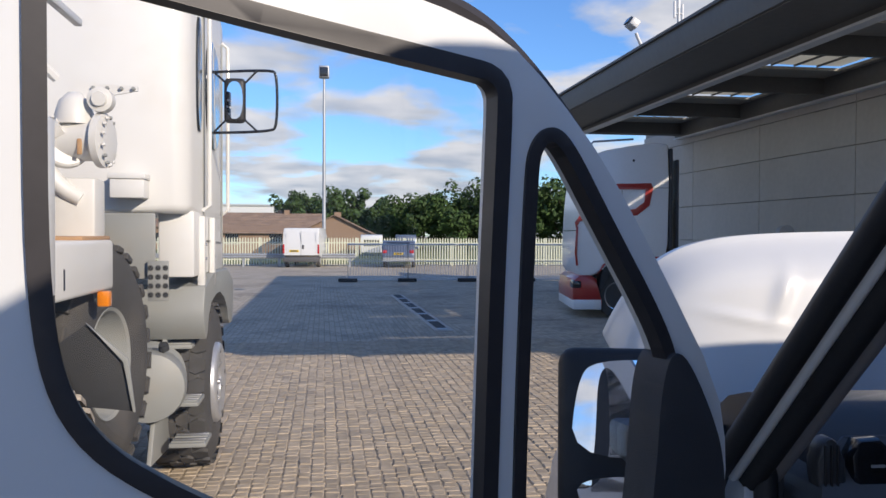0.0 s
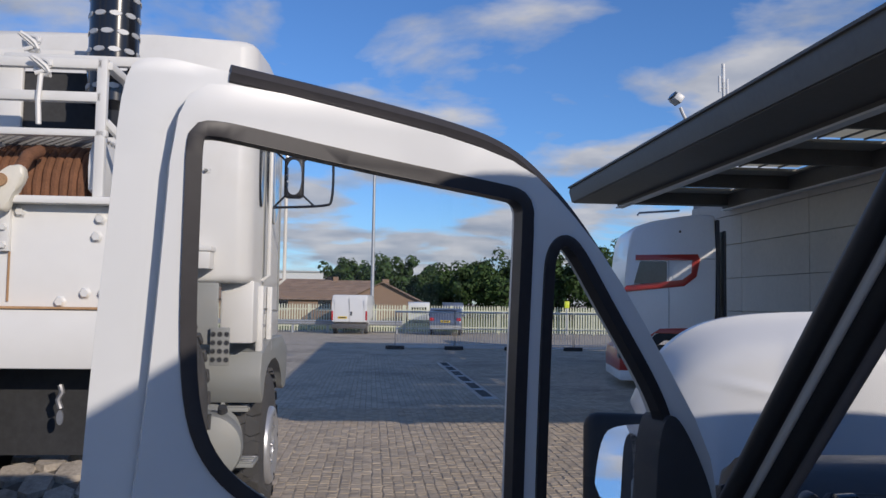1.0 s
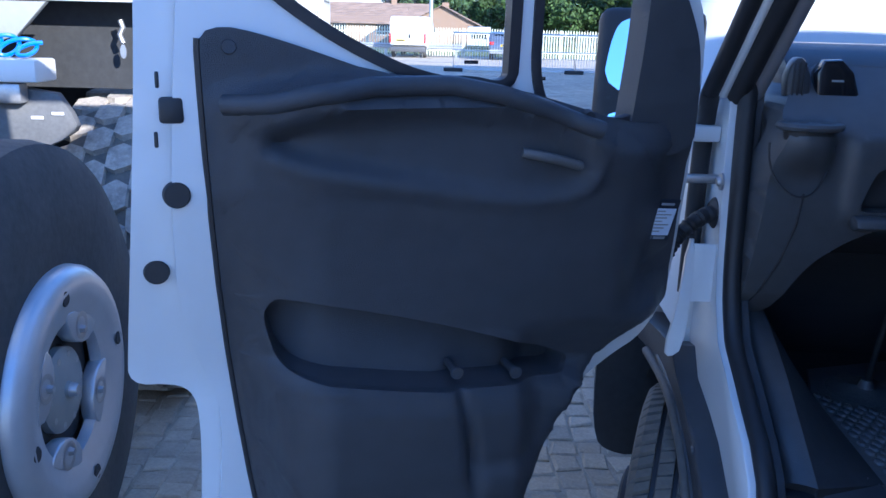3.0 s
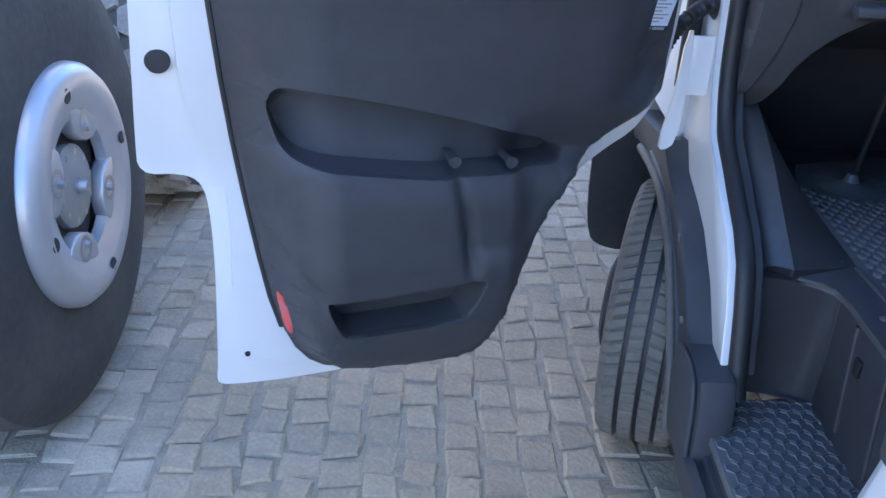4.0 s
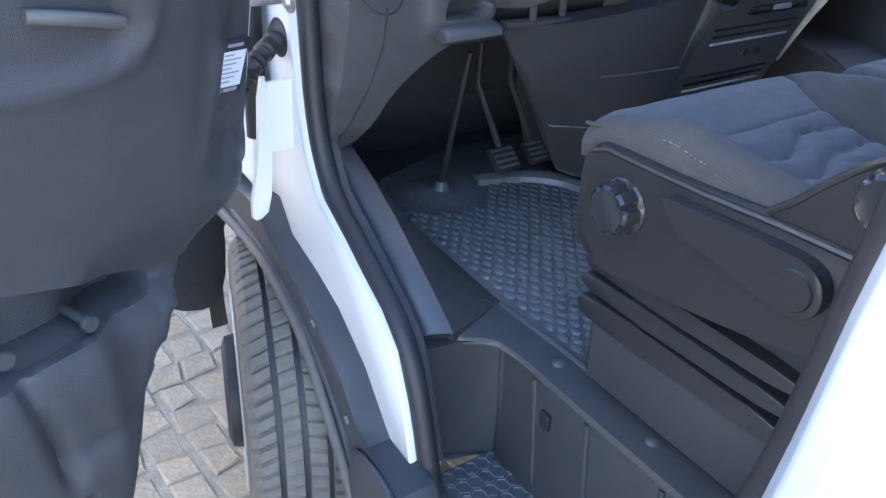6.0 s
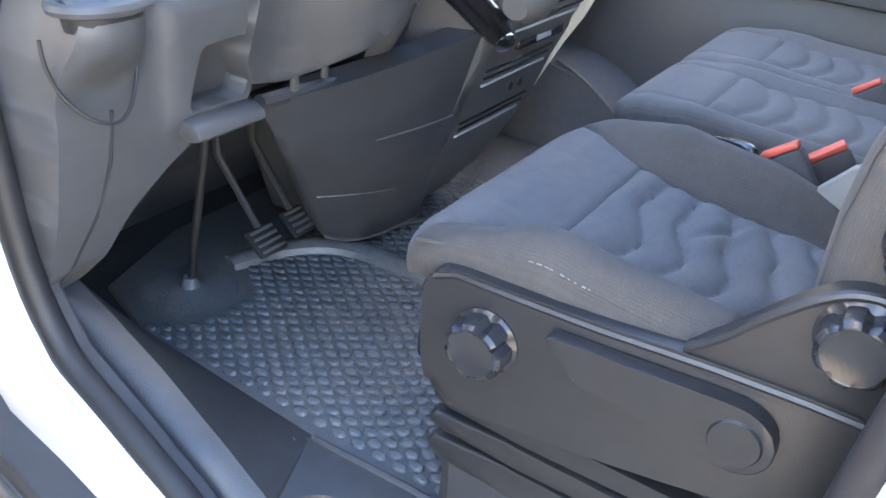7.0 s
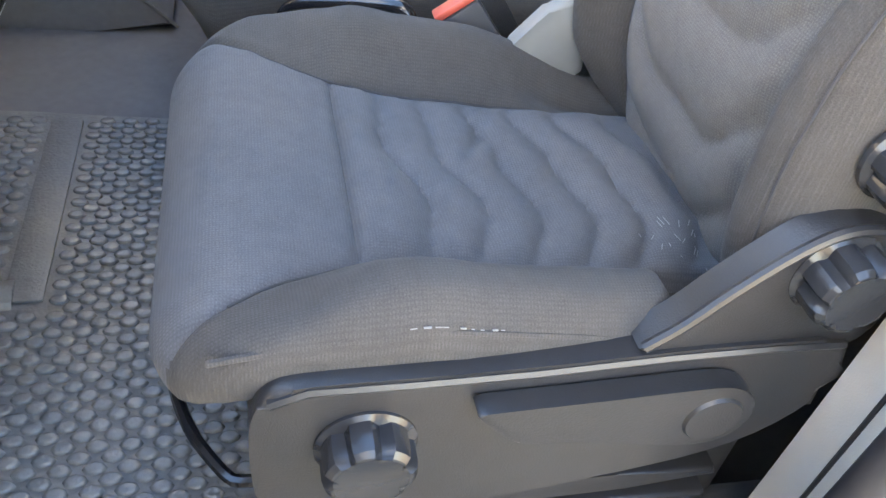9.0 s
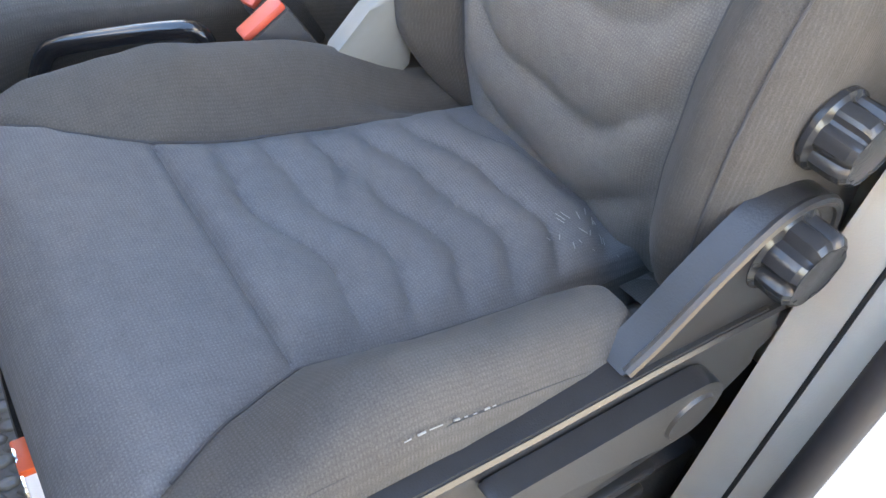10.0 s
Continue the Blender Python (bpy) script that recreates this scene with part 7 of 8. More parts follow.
# cab
cab_out = chaikin([(-2.5, 4.12), (-0.22, 4.12), (-0.10, 4.18), (-0.06, 4.32), (-0.06, 6.1), (-0.2, 6.3), (-2.3, 6.3)], 1)
cab = part("cab", P([(x, y) for x, y in cab_out], "z", 1.93, 3.67, 0.06, 3), TRUCK_WHITE, truck, "tall white cab")
part("cab_skirt", B((-0.30, 4.30, 1.50), (-0.065, 5.9, 1.95), 0.015), TRUCK_WHITE, cab)
# solid black block standing in for the shade inside the wheel arch
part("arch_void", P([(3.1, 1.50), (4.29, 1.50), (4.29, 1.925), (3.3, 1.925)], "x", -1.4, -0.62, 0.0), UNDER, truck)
part("arch_edge", B((-0.62, 4.10, 1.50), (-0.28, 4.13, 1.93), 0.01), TRUCK_GREY, truck)
part("rear_window", P(chaikin([(4.40, 2.52), (4.58, 2.50), (4.58, 3.30), (4.40, 3.30)], 2), "x", -0.075, -0.05, 0.004), DARK_GLASS, cab)
part("door_window", P(chaikin([(4.80, 2.45), (5.60, 2.45), (5.60, 3.25), (4.80, 3.30)], 2), "x", -0.075, -0.05, 0.004), DARK_GLASS, cab)
part("door_seam", T([(-0.055, 4.70, 3.4), (-0.055, 4.70, 1.75), (-0.055, 5.75, 1.72), (-0.055, 5.75, 3.4)], 0.008, 6), TRUCK_GREY, cab)
for y in (4.66, 5.80):
    part("grab_rail", T([(-0.06, y, 3.42), (-0.01, y, 3.38), (-0.01, y, 2.0), (-0.06, y, 1.96)], 0.016, 8), TRUCK_WHITE, cab)
part("service_box", B((-0.528, 3.96, 2.02), (-0.32, 4.12, 2.14), 0.008), TRUCK_WHITE, cab)
part("box_lid", B((-0.54, 3.95, 2.14), (-0.31, 4.12, 2.175), 0.006), TRUCK_WHITE, cab)
part("ladder_post", B((-0.08, 4.55, 1.38), (-0.03, 4.63, 1.92), 0.006), TRUCK_WHITE, cab)
part("ladder_post", B((-0.06, 5.0, 1.40), (-0.02, 5.08, 1.92), 0.006), TRUCK_WHITE, cab)
for y, z in ((4.59, 1.72), (4.59, 1.62), (5.04, 1.72), (5.04, 1.62)):
    part("post_bolt", L([(0, 0.012), (0.010, 0.012), (0.012, 0)], 6, disc_at((-0.03, y, z), "x")), STEEL, cab)
frame_pts = [(-0.08, 5.0, 3.02), (0.40, 4.98, 3.05), (0.45, 4.98, 3.02), (0.45, 4.98, 2.62), (0.40, 4.98, 2.58), (-0.08, 5.0, 2.56)]
mir = part("wing_mirror", T(chaikin(frame_pts, 2, False), 0.011, 10), GLOSS_BLACK, truck, "mirror on a black tube frame")
part("mirror_head", B((0.06, 4.90, 2.63), (0.22, 4.97, 2.97), 0.035, 3), SEAL, mir)
part("mirror_glass", P(chaikin([(0.08, 2.66), (0.20, 2.66), (0.20, 2.94), (0.08, 2.94)], 2), "y", 4.893, 4.898), MIRROR, mir)
for a, b in (((0.08, 4.97, 2.93), (-0.02, 4.99, 3.02)), ((0.20, 4.97, 2.93), (0.30, 4.98, 3.04)), ((0.08, 4.97, 2.67), (-0.02, 4.99, 2.57)), ((0.20, 4.97, 2.67), (0.30, 4.98, 2.58))):
    part("mirror_stay", T([a, b], 0.008, 8), GLOSS_BLACK, mir)

# ---- the yard beyond ----
def palisade():
    fence = thing("palisade_fence", pose(0, 46.0, 0, 0, 0, -0.8), "pale green steel palisade fence along the yard", "fence")
    bm = bmesh.new()
    x = -40.0
    while x < 45:
        prism(bm, [(x, 0.05), (x, 1.52), (x + 0.035, 1.63), (x + 0.07, 1.52), (x + 0.07, 0.05)], "y", -0.02, 0.0)
        x += 0.152
    ob = part("pales", bm, FENCE, fence)
    tagged(ob, kind="stuff")
    for z in (0.32, 1.28):
        part("rail", B((-40, 0.0, z), (45, 0.05, z + 0.06)), FENCE, fence)
    for k in range(31):
        part("post", B((-40 + 2.75 * k, 0.02, 0), (-39.9 + 2.75 * k, 0.12, 1.6)), FENCE, fence)


palisade()


def site_barrier(x, y, yaw, first):
    p = thing("site_fence_panel", pose(x, y, 0, 0, 0, yaw), "galvanised mesh site fence panel on dark feet", "fence panel", "site fence panels")
    w, h = 2.25, 1.42
    part("frame", T([(0, 0, 0.08), (0, 0, h), (w, 0, h), (w, 0, 0.08)], 0.035, 8, True), FENCE_ZINC, p)
    bm = bmesh.new()
    for k in range(1, 22):
        box(bm, (w * k / 22 - 0.007, -0.004, 0.1), (w * k / 22 + 0.007, 0.004, h))
    tagged(part("wires", bm, FENCE_ZINC, p), kind="stuff")
    for z in (0.14, 0.20, 0.78):
        part("rail", T([(0, 0, z), (w, 0, z)], 0.02, 6), FENCE_ZINC, p)
    if first:
        part("foot", B((-0.36, -0.12, -0.01), (0.36, 0.12, 0.13), 0.03), UNDER, p)
    part("foot", B((w - 0.36, -0.12, -0.01), (w + 0.36, 0.12, 0.13), 0.03), UNDER, p)


for k in range(5):
    site_barrier(-1.48 + 2.3 * k, 29.9 + 0.06 * k, 1.5, k == 0)


def lamp_post():
    lp = thing("lamp_post", pose(-3.4, 47.6, 0), "tall galvanised lamp post with a square lantern", "street lamp")
    part("pole", T([(0, 0, 0), (0, 0, 11.0)], lambda s: 0.12 - 0.05 * s, 12), GALV, lp)
    part("lantern", B((-0.30, -0.25, 11.0), (0.30, 0.25, 11.7), 0.05), GALV, lp)
    part("lens", B((-0.24, -0.27, 11.05), (0.24, -0.25, 11.6), 0.01), DARK_GLASS, lp)


lamp_post()


def guard_rail():
    g = thing("guard_rail", pose(0, 44.6, 0, 0, 0, -0.5), "galvanised crash barrier before the fence", "crash barrier")
    part("beam", P([(-0.02, 0.45), (-0.06, 0.52), (-0.02, 0.58), (-0.06, 0.65), (-0.02, 0.72), (0.02, 0.72), (0.02, 0.45)], "x", -16, -1.5), GALV, g)
    for k in range(8):
        part("post", B((-15.5 + 1.95 * k, 0.02, -0.02), (-15.38 + 1.95 * k, 0.14, 0.66)), GALV, g)


guard_rail()


def simple_wheel(parent, x, y, r=0.33, w=0.2):
    wh = part("wheel", L([(0.0, -w * 0.4), (r * 0.6, -w * 0.5), (r * 0.9, -w * 0.5), (r, -w * 0.35), (r, w * 0.35), (r * 0.9, w * 0.5), (r * 0.6, w * 0.5), (0, w * 0.4)], 28, disc_at((x, y, r), "x")), TYRE, parent)
    part("hub_cap", L([(0.0, -w * 0.5), (r * 0.55, -w * 0.52), (r * 0.6, -w * 0.4), (r * 0.6, w * 0.4), (r * 0.55, w * 0.52), (0.0, w * 0.5)], 24, disc_at((x, y, r), "x")), SILVER, wh)


def far_van():
    v = thing("panel_van", pose(-4.38, 43.3, 0, 0, 0, -3), "white panel van seen from behind", "van")
    prof = chaikin([(0.0, 0.42), (0.0, 1.4), (0.12, 2.05), (0.2, 2.14), (3.2, 2.14), (3.8, 1.95), (4.4, 1.35), (5.1, 1.15), (5.3, 0.8), (5.3, 0.42)], 1)
    part("body", P(prof, "x", -0.96, 0.96, 0.09, 3), WHITE, v)
    part("bumper", B((-0.95, -0.10, 0.30), (0.95, 0.06, 0.56), 0.04), PLASTIC_GREY, v)
    part("door_split", B((-0.006, -0.008, 0.58), (0.006, 0.02, 1.95)), SEAL, v)
    for s in (-1, 1):
        part("tail_lamp", B((s * 0.93 - 0.05, -0.02, 0.75), (s * 0.93 + 0.05, 0.05, 1.25), 0.02), TAIL_RED, v)
        part("seam", B((s * 0.80 - 0.004, -0.004, 0.6), (s * 0.80 + 0.004, 0.02, 1.9)), GREY_TRIM, v)
        part("mirror", B((s * 1.08 - 0.09, 3.4, 1.25), (s * 1.08 + 0.09, 3.5, 1.6), 0.03), PLASTIC, v)
    part("latch", B((0.06, -0.03, 1.0), (0.16, 0.02, 1.22), 0.02), PLASTIC, v)
    pl = part("number_plate", B((-0.62, -0.02, 0.83), (-0.12, 0.02, 0.95)), PLATE, v, "yellow number plate with blank bars")
    part("plate_bar", B((-0.56, -0.026, 0.86), (-0.18, -0.019, 0.92)), INK, pl)
    for x, y in ((-0.85, 0.8), (0.85, 0.8), (-0.85, 4.2), (0.85, 4.2)):
        simple_wheel(v, x, y)


far_van()


def far_car():
    c = thing("estate_car", pose(0.85, 43.1, 0, 0, 0, -4), "blue-grey estate car seen from behind", "car")
    prof = chaikin([(0.0, 0.35), (-0.02, 0.75), (0.05, 0.95), (0.35, 1.38), (0.6, 1.46), (2.2, 1.45), (3.0, 1.05), (4.1, 0.92), (4.35, 0.7), (4.35, 0.35)], 1)
    part("body", P(prof, "x", -0.88, 0.88, 0.12, 3), CAR_BLUE, c)
    part("rear_window", P([(0.11, 1.02), (0.33, 1.36), (0.35, 1.35), (0.13, 1.01)], "x", -0.62, 0.62), DARK_GLASS, c)
    for s in (-1, 1):
        part("side_window", P(chaikin([(0.5, 1.02), (0.62, 1.36), (2.1, 1.36), (2.75, 1.05)], 1), "x", s * 0.86 - 0.03, s * 0.86 + 0.03), DARK_GLASS, c)
        part("tail_lamp", B((s * 0.74 - 0.12, -0.03, 0.78), (s * 0.74 + 0.12, 0.06, 0.95), 0.02), TAIL_RED, c)
        part("mirror", B((s * 0.98 - 0.08, 2.5, 0.98), (s * 0.98 + 0.08, 2.6, 1.12), 0.03), CAR_BLUE, c)
    pl = part("number_plate", B((-0.26, -0.045, 0.70), (0.26, 0.0, 0.81)), PLATE, c, "yellow number plate with blank bars")
    part("plate_bar", B((-0.2, -0.05, 0.73), (0.2, -0.044, 0.78)), INK, pl)
    part("bumper", B((-0.84, -0.05, 0.32), (0.84, 0.1, 0.55), 0.04), GREY_TRIM, c)
    for x, y in ((-0.78, 0.75), (0.78, 0.75), (-0.78, 3.5), (0.78, 3.5)):
        simple_wheel(c, x, y, 0.31)


far_car()


TRACTOR_WHITE = material("bright_white_lacquer", (0.80, 0.81, 0.82), 0.3, vary=0.03, scale=2, coat=0.4)
CAB_GLASS = material("tinted_cab_glass", (0.035, 0.05, 0.065), 0.12, vary=0.25, scale=2, coat=0.5)


def tractor_unit():
    """Faces -x, its near side towards the camera; own axes: x forward, y to its right hand seen from above."""
    t = thing("tractor_unit", pose(3.86, 16.3, 0, 0, 0, -6.0) @ Matrix.Diagonal((0.80, 1, 0.945, 1)), "white and red tractor unit parked under the canopy", "truck")
    side = chaikin([(0.0, 0.95), (0.02, 1.75), (0.06, 2.55), (0.12, 3.0), (0.20, 3.55), (0.42, 3.80), (1.9, 4.02), (2.45, 4.02), (2.5, 3.9), (2.5, 1.0), (1.95, 1.0), (1.7, 1.25), (0.8, 1.25), (0.55, 0.95)], 1)
    cabp = part("cab", P(side, "y", 0.0, 2.45, 0.06, 3), TRACTOR_WHITE, t, "white high-roof sleeper cab")
    part("bumper", P(chaikin([(-0.05, 0.22), (-0.10, 0.55), (-0.02, 0.98), (0.55, 0.98), (0.62, 0.60), (0.75, 0.30), (0.62, 0.22)], 1), "y", -0.02, 2.47, 0.04), RED_PAINT, t, "red bumper")
    part("bumper_lip", B((-0.08, -0.03, 0.18), (0.7, 2.48, 0.42), 0.03), TRACTOR_WHITE, t)
    part("head_lamp", B((-0.09, -0.03, 0.66), (0.16, 0.4, 0.86), 0.04), DARK_GLASS, t)
    part("sill_band", P([(0.55, 0.95), (0.72, 1.22), (1.0, 1.38), (2.50, 1.42), (2.50, 1.05), (1.95, 1.05), (1.75, 1.28), (0.85, 1.28)], "y", -0.025, 0.0, 0.008), RED_PAINT, cabp, "red lower band")
    part("flash", P([(-0.01, 2.05), (0.10, 2.22), (1.65, 2.36), (1.98, 2.58), (2.08, 2.98), (2.02, 3.1), (0.35, 3.07), (0.35, 2.95), (1.88, 2.96), (1.84, 2.66), (1.6, 2.50), (0.10, 2.36), (-0.04, 2.2)], "y", -0.025, 0.0, 0.006), RED_PAINT, cabp, "red side graphic")
    part("flash_lower", P([(0.02, 1.45), (0.06, 2.1), (0.0, 2.1), (-0.04, 1.5), (0.0, 1.2), (0.06, 1.2)], "y", -0.025, 0.0, 0.004), RED_PAINT, cabp)
    part("door_window", P([(0.30, 2.40), (0.46, 2.90), (0.50, 2.93), (1.16, 2.93), (1.19, 2.90), (1.19, 2.44), (1.15, 2.42)], "y", -0.012, 0.01), CAB_GLASS, cabp)
    part("side_window", P(chaikin([(1.35, 2.45), (1.35, 2.88), (1.92, 2.90), (1.92, 2.62), (1.76, 2.47)], 1), "y", -0.012, 0.01), TRACTOR_WHITE, cabp)
    part("windscreen", P([(0.03, 2.0), (0.20, 2.92), (0.24, 2.92), (0.07, 2.0)], "y", 0.1, 2.35), DARK_GLASS, cabp)
    part("door_seam", T([(1.24, -0.012, 3.1), (1.24, -0.012, 1.3)], 0.008, 6), GREY_TRIM, cabp)
    part("panel_seam", B((1.24, -0.012, 2.985), (2.5, 0.0, 3.0)), GREY_TRIM, cabp)
    part("air_deflector", B((2.52, 0.02, 1.2), (2.62, 0.4, 3.9), 0.02), PLASTIC, t)
    part("air_deflector", B((2.72, 0.05, 1.5), (2.80, 0.4, 3.65), 0.02), PLASTIC, t)
    part("roof_bar", T([(0.45, 0.25, 4.02), (0.5, 0.25, 4.08), (1.6, 0.25, 4.14)], 0.025, 8), STEEL, t)
    part("marker", L([(0, 0.01), (0.03, 0.01), (0.03, 0)], 12, disc_at((1.55, 0.0, 3.62), "y") @ pose(0, 0, 0, 180)), UNDER, cabp)
    part("chassis", B((1.9, 0.75, 0.55), (5.2, 1.7, 0.95), 0.02), UNDER, t)
    for x in (1.10, 4.2):
        for y in (0.18, 2.25):
            wh = part("wheel", L([(0.30, -0.15), (0.42, -0.16), (0.50, -0.13), (0.50, 0.13), (0.42, 0.16), (0.30, 0.15)], 40, disc_at((x, y, 0.5), "y")), TYRE, t)
            part("rim", L([(0.0, -0.14), (0.1, -0.15), (0.13, -0.08), (0.26, -0.09), (0.29, -0.155), (0.31, -0.15), (0.30, 0.1), (0.0, 0.1)], 36, disc_at((x, y, 0.5), "y")), RED_PAINT, wh, "red rim")
            part("hub_ring", L([(0.29, -0.16), (0.315, -0.165), (0.32, -0.14)], 36, disc_at((x, y, 0.5), "y"), False), CHROME, wh)
    part("wheel_arch", P(chaikin([(0.62, 0.6), (0.70, 1.1), (0.95, 1.30), (1.6, 1.30), (1.86, 1.1), (1.92, 0.6), (1.80, 0.6), (1.6, 1.12), (0.95, 1.12), (0.74, 0.6)], 1), "y", -0.02, 0.4, 0.01), UNDER, t)


tractor_unit()
post = thing("bollard_gauge", yard @ pose(9.3, 15.5, 0), "white pressure washer stand by the hall wall", "stand")
part("stand", T([(0, 0, 0), (0, 0, 1.75)], 0.05, 10), GALV, post)
part("reel", L([(0, -0.08), (0.18, -0.08), (0.18, 0.08), (0, 0.08)], 20, pose(0, -0.1, 1.85, 90, 0, 0)), LIGHT_STEEL, post)
drain = thing("drain_channel", pose(0.15, 23.2, 0, 0, 0, 4), "long slotted drain channel set in the paving", "drain", kind="structure")
part("kerb", B((-0.18, -9.2, -0.02), (0.18, 0.0, 0.004)), CONCRETE, drain)
for k in range(30):
    part("grate", B((-0.10, -9.1 + 0.3 * k, -0.01), (0.10, -8.84 + 0.3 * k, 0.010)), UNDER if k % 5 else GALV, drain)


def house(x, y, w, d, eave, ridge, yaw, label):
    h = thing("house", pose(x, y, 0, 0, 0, yaw), label, "house", "houses beyond the fence")
    part("wall", B((-w / 2, 0, -0.02), (w / 2, d, eave)), BRICK_WALL, h)
    part("gable", P([(0, eave), (d / 2, ridge - 0.1), (d, eave)], "x", -w / 2 + 0.05, w / 2 - 0.05), BRICK_WALL, h)
    for s in (0, 1):
        bm = bmesh.new()
        rows, cols = 12, int(w / 0.5)
        for r in range(rows):
            for c in range(cols):
                t0, t1 = r / rows, (r + 1) / rows + 0.01
                y0, y1 = (-0.4 + (d / 2 + 0.4) * t for t in (t0, t1))
                if s:
                    y0, y1 = d - y0, d - y1
                z0, z1 = (eave - 0.25 + (ridge - eave + 0.25) * t for t in (t0, t1))
                xa, xb = -w / 2 - 0.3 + (w + 0.6) * c / cols, -w / 2 - 0.3 + (w + 0.6) * (c + 1) / cols - 0.01
                vs = [bm.verts.new(p) for p in ((xa, y0, z0 + 0.05), (xb, y0, z0 + 0.05), (xb, y1, z1), (xa, y1, z1))]
                bm.faces.new(vs)
        part("roof", solid(bm, (0, 0, -0.05)), ROOF_TILE, h, "weathered clay tile roof")
    for k in range(max(1, int(w // 4))):
        wx = -w / 2 + 2 + 4 * k
        win = part("window", B((wx - 0.6, -0.03, 0.9), (wx + 0.6, 0.02, 1.9)), DARK_GLASS, h)
        part("sill", B((wx - 0.7, -0.08, 0.84), (wx + 0.7, 0.0, 0.9)), CREAM, win)
    part("chimney", B((w / 4, d / 2 - 0.3, ridge - 0.4), (w / 4 + 0.5, d / 2 + 0.3, ridge + 0.35)), BRICK_WALL, h)


house(-12.5, 76, 14, 8, 2.1, 3.8, 2, "long low house with a weathered brown tile roof")
house(-0.6, 74, 4.5, 6.4, 2.0, 3.5, 88, "small house with a clay tile gable roof")
house(-17.0, 96, 20, 9, 2.8, 4.4, 0, "low barn with a brown tile roof")
far_hall = thing("far_hall", pose(-22, 170, 0), "white industrial hall in the distance", "building")
part("wall", B((-26, 0, 0), (16, 30, 7.6)), WHITE, far_hall)
part("roof", B((-26.3, -0.3, 7.6), (16.3, 30, 7.9)), LIGHT_STEEL, far_hall)


def tree(x, y, h, spread, seed):
    r = random.Random(seed)
    t = thing("tree", pose(x, y, 0), "broad leafy tree in full summer leaf", "tree", "trees beyond the fence")
    bm = bmesh.new()
    trunk = [Vector((0.15 * math.sin(3 * s + seed), 0.1 * math.cos(2 * s), h * 0.72 * s)) for s in (k / 8 for k in range(9))]
    tube(bm, trunk, lambda s: 0.045 * h * (1 - 0.8 * s) * 0.6 + 0.03, 8)
    tips = []
    for k in range(9):
        base = trunk[2 + k % 6]
        a = 2 * math.pi * (k * 0.382 + r.random() * 0.1)
        out = spread * (0.55 + 0.4 * r.random())
        tip = base + Vector((math.cos(a) * out, math.sin(a) * out, h * (0.12 + 0.22 * r.random())))
        mid = base.lerp(tip, 0.5) + Vector((0, 0, -0.04 * h))
        tube(bm, [base, mid, tip], lambda s: 0.012 * h * (1 - 0.75 * s), 6)
        tips += [tip, mid.lerp(tip, 0.5)]
    tips.append(trunk[-1])
    part("trunk", bm, BARK, t)
    verts, faces = [], []
    clumps = []
    for tip in tips:
        for _ in range(5):
            clumps.append((tip + Vector((r.gauss(0, 0.28), r.gauss(0, 0.28), r.gauss(0.05, 0.22))) * spread * 0.75, spread * (0.16 + 0.14 * r.random())))
    for c, rad in clumps:
        for _ in range(58):
            d = Vector((r.gauss(0, 1), r.gauss(0, 1), r.gauss(0, 1))).normalized()
            p = c + d * rad * (0.65 + 0.45 * r.random())
            if p.z < 0.35 + 0.08 * h * r.random():
                continue
            s = 0.10 + 0.14 * r.random() + 0.012 * h
            u = d.orthogonal().normalized()
            w = d.cross(u)
            a = r.random() * 6.28
            u, w = u * math.cos(a) + w * math.sin(a), w * math.cos(a) - u * math.sin(a)
            tilt = d * s * r.uniform(-0.6, 0.6)
            b = len(verts)
            verts += [tuple(p - u * s), tuple(p + w * s * 0.5 + tilt), tuple(p + u * s), tuple(p - w * s * 0.5 - tilt * 0.5)]
            faces.append((b, b + 1, b + 2, b + 3))
    me = bpy.data.meshes.new("crown")
    me.from_pydata(verts, [], faces)
    me.materials.append(LEAF)
    ob = new("crown", me)
    ob.parent = t


for k, (x, y, h, s) in enumerate(((-11.0, 104, 6.9, 3.0), (-7.6, 100, 7.8, 3.4), (-4.0, 104, 7.2, 3.0), (-1.4, 101, 5.9, 2.6), (1.6, 98, 6.4, 3.0), (5.2, 92, 8.1, 3.6), (9.0, 90, 8.2, 3.8), (12.6, 94, 7.6, 3.4), (16.0, 88, 8.6, 3.8), (20.5, 86, 9.2, 4.2), (25.5, 90, 8.8, 4.2), (31.0, 88, 9.0, 4.2), (3.4, 108, 7.0, 3.2), (14.2, 104, 7.8, 3.4))):
    tree(x, y, h * (0.94 if x < 0 else 0.81), s, k + 1)
for x, y, c in ((-0.6, 66, WHITE), (2.4, 70, CAR_BLUE)):
    rv = thing("parked_vehicle", pose(x, y, -0.45), "parked vehicle with its roof showing above the fence", "van", "vehicles beyond the fence")
    part("body", P(chaikin([(0, 0.4), (0.05, 1.9), (0.3, 2.25), (3.5, 2.2), (4.3, 1.3), (5, 1.0), (5, 0.4)], 1), "x", -0.9, 0.9, 0.1), c, rv)
    part("rear_window", B((-0.6, -0.02, 1.3), (0.6, 0.1, 1.8)), DARK_GLASS, rv)
    for wx, wy in ((-0.8, 0.9), (0.8, 0.9), (-0.8, 4.0), (0.8, 4.0)):
        simple_wheel(rv, wx, wy)
sign = thing("hi_vis_marker", pose(7.9, 45.4, 0), "post with a bright yellow-green cover at the fence", "marker post")
part("post", T([(0, 0, 0), (0, 0, 1.7)], 0.05, 8), GALV, sign)
part("cover", B((-0.14, -0.1, 1.55), (0.14, 0.1, 1.95), 0.04), YELLOW_GREEN, sign)

# ---- laid stones of the yard ----
rng = random.Random(11)
COL, DEPTH = 0.105, 0.03


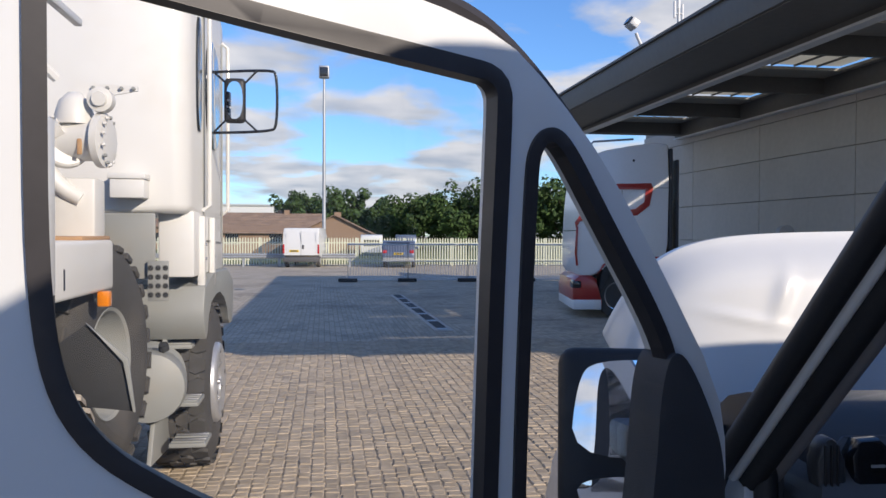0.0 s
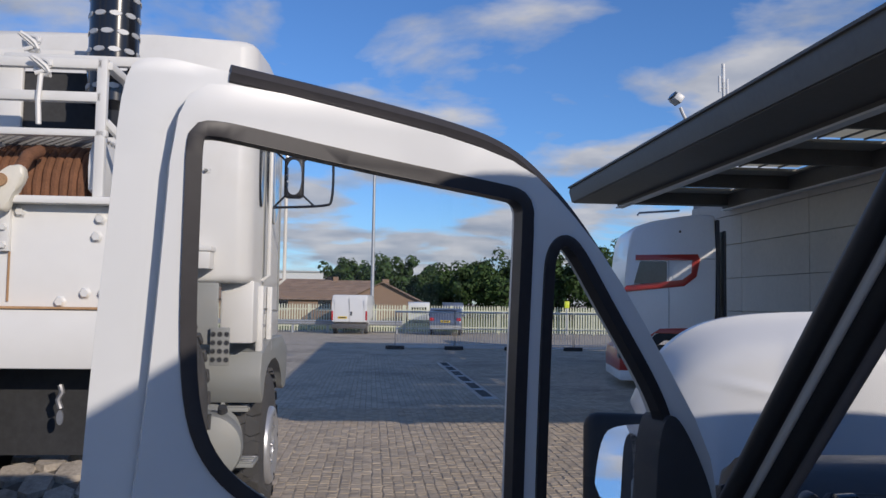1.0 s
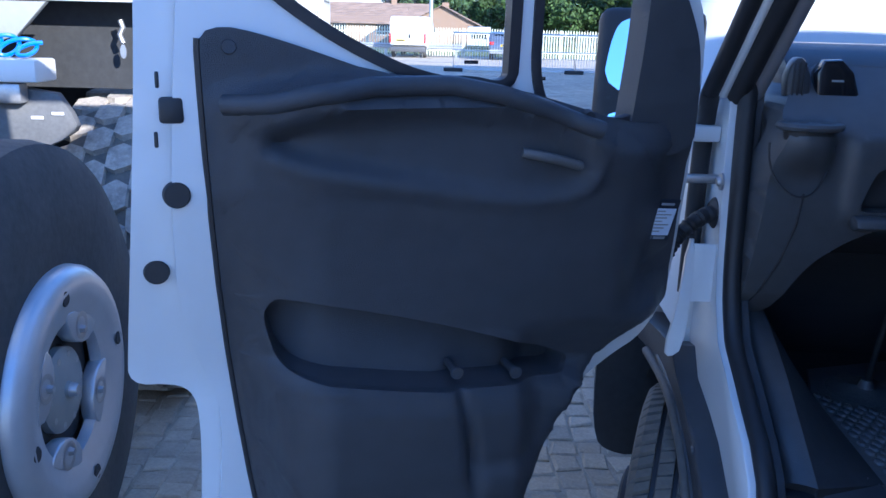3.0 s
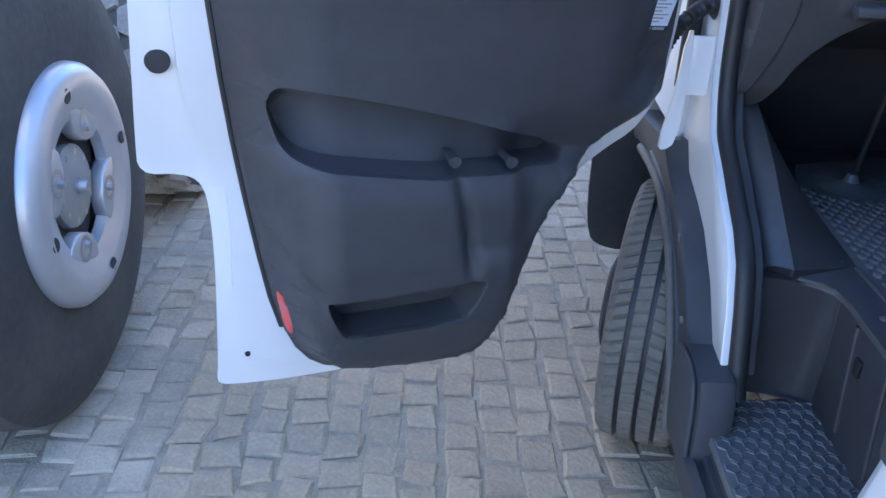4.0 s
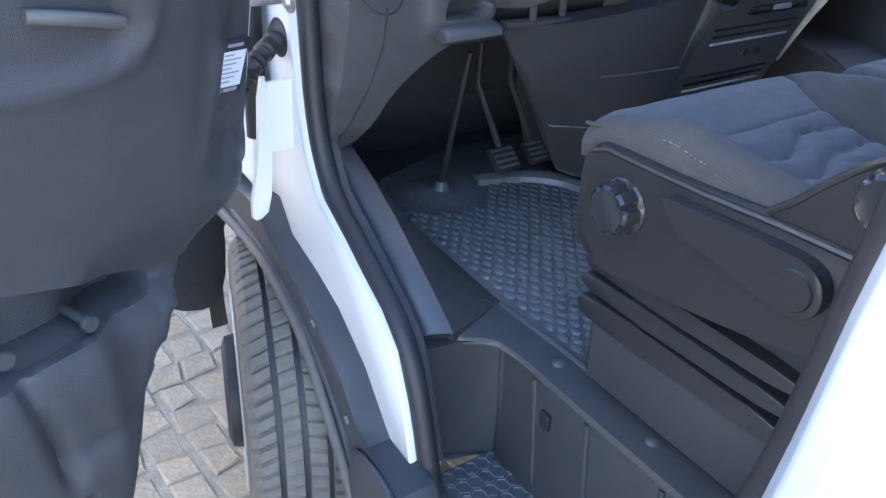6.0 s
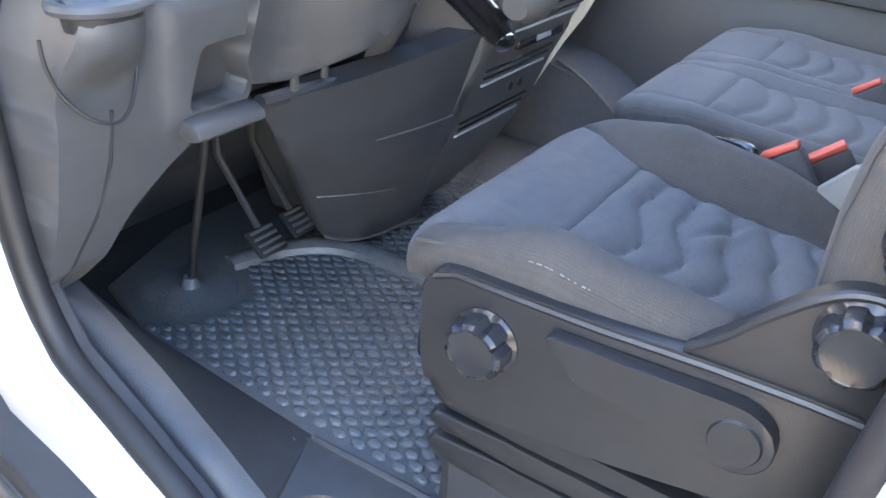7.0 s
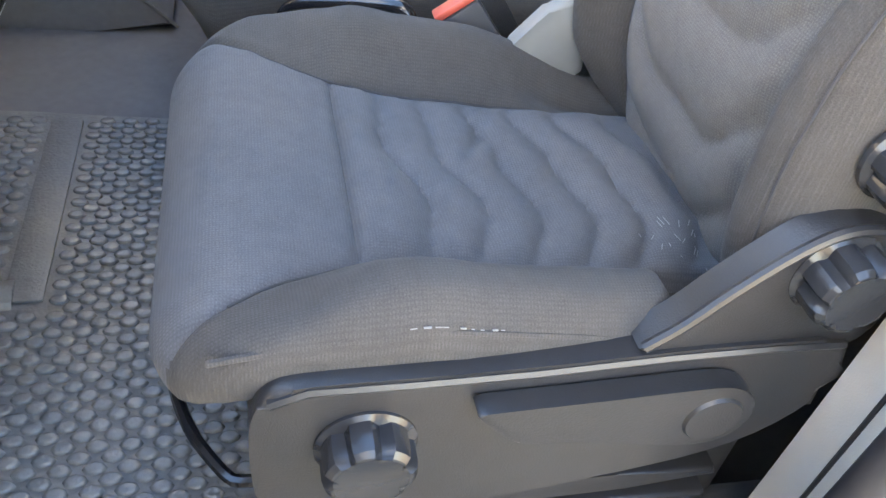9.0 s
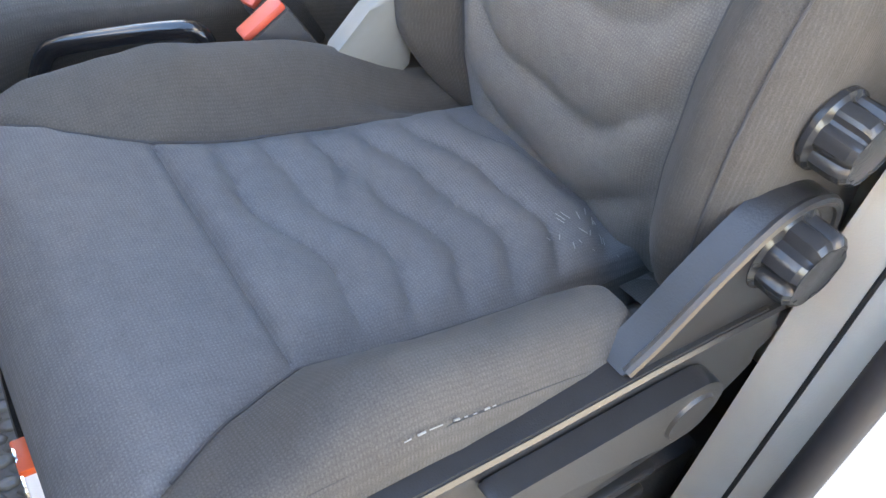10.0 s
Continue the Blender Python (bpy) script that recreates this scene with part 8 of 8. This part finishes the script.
def stone(rows, x0, x1, y0, y1):
    """Corner points of one block: a worn top that falls away to its sides."""
    j = lambda a: rng.uniform(-a, a)  # noqa: E731
    z = rng.uniform(-0.004, 0.003)
    lo = [(x0 + 0.001, y0 + 0.001), (x1 - 0.001, y0 + 0.001), (x1 - 0.001, y1 - 0.001), (x0 + 0.001, y1 - 0.001)]
    mid, top = [], []
    cx, cy = (x0 + x1) / 2, (y0 + y1) / 2
    for x, y in lo:
        mx, my = x + j(0.011), y + j(0.014)
        mid.append((cx + (mx - cx) * 0.92, cy + (my - cy) * 0.93, z - 0.005))
        top.append((cx + (mx - cx) * (0.78 + j(0.06)), cy + (my - cy) * (0.80 + j(0.06)), z + j(0.0025)))
    return [(*p, -DEPTH) for p in lo] + mid + top


STONE_FACES = [(0, 1, 5, 4), (1, 2, 6, 5), (2, 3, 7, 6), (3, 0, 4, 7), (4, 5, 9, 8), (5, 6, 10, 9), (6, 7, 11, 10), (7, 4, 8, 11), (8, 9, 10, 11)]
shapes = []
for k in range(14):
    le = (0.092, 0.104, 0.118, 0.10, 0.125, 0.098, 0.11)[k % 7]
    me = bpy.data.meshes.new("paving_stone")
    me.from_pydata(stone(0, -COL / 2, COL / 2, -le / 2, le / 2), [], STONE_FACES)
    me.materials.append(PAVER)
    shapes.append((le, me))
paving = thing("paving", yard, "small brown-grey concrete paving blocks with sandy joints", "paving", kind="structure")
verts, faces, count = [], [], 0
c = -34
while c < 31:
    x = c * COL
    y = -2.6 + rng.random() * 0.1
    x += rng.uniform(-0.004, 0.004)
    while y < 12.6:
        le, me = rng.choice(shapes)
        near = -1.30 < x < 0.02 and -0.42 < y < 1.12 and count < 300
        if near:
            ob = new("paving_stone", me)
            ob.parent = paving
            ob.matrix_basis = pose(x + COL / 2, y + le / 2, 0, rng.uniform(-0.5, 0.5), rng.uniform(-0.5, 0.5), rng.choice((0, 180)) + rng.uniform(-6, 6))
            count += 1
        else:
            b = len(verts)
            verts += stone(0, x, x + COL, y, y + le)
            faces += [tuple(b + i for i in f) for f in STONE_FACES]
        y += le + rng.uniform(-0.001, 0.003)
    c += 1
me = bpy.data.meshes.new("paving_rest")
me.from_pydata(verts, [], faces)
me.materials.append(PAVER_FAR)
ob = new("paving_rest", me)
ob.parent = paving
tagged(ob, kind="stuff")
part("joint_sand", B((-3.6, -2.6, -0.03), (3.3, 12.6, -0.0072)), material("joint_sand", (0.37, 0.305, 0.225), 0.95, vary=0.3, scale=20, bump=0.5, bump_scale=150), paving)
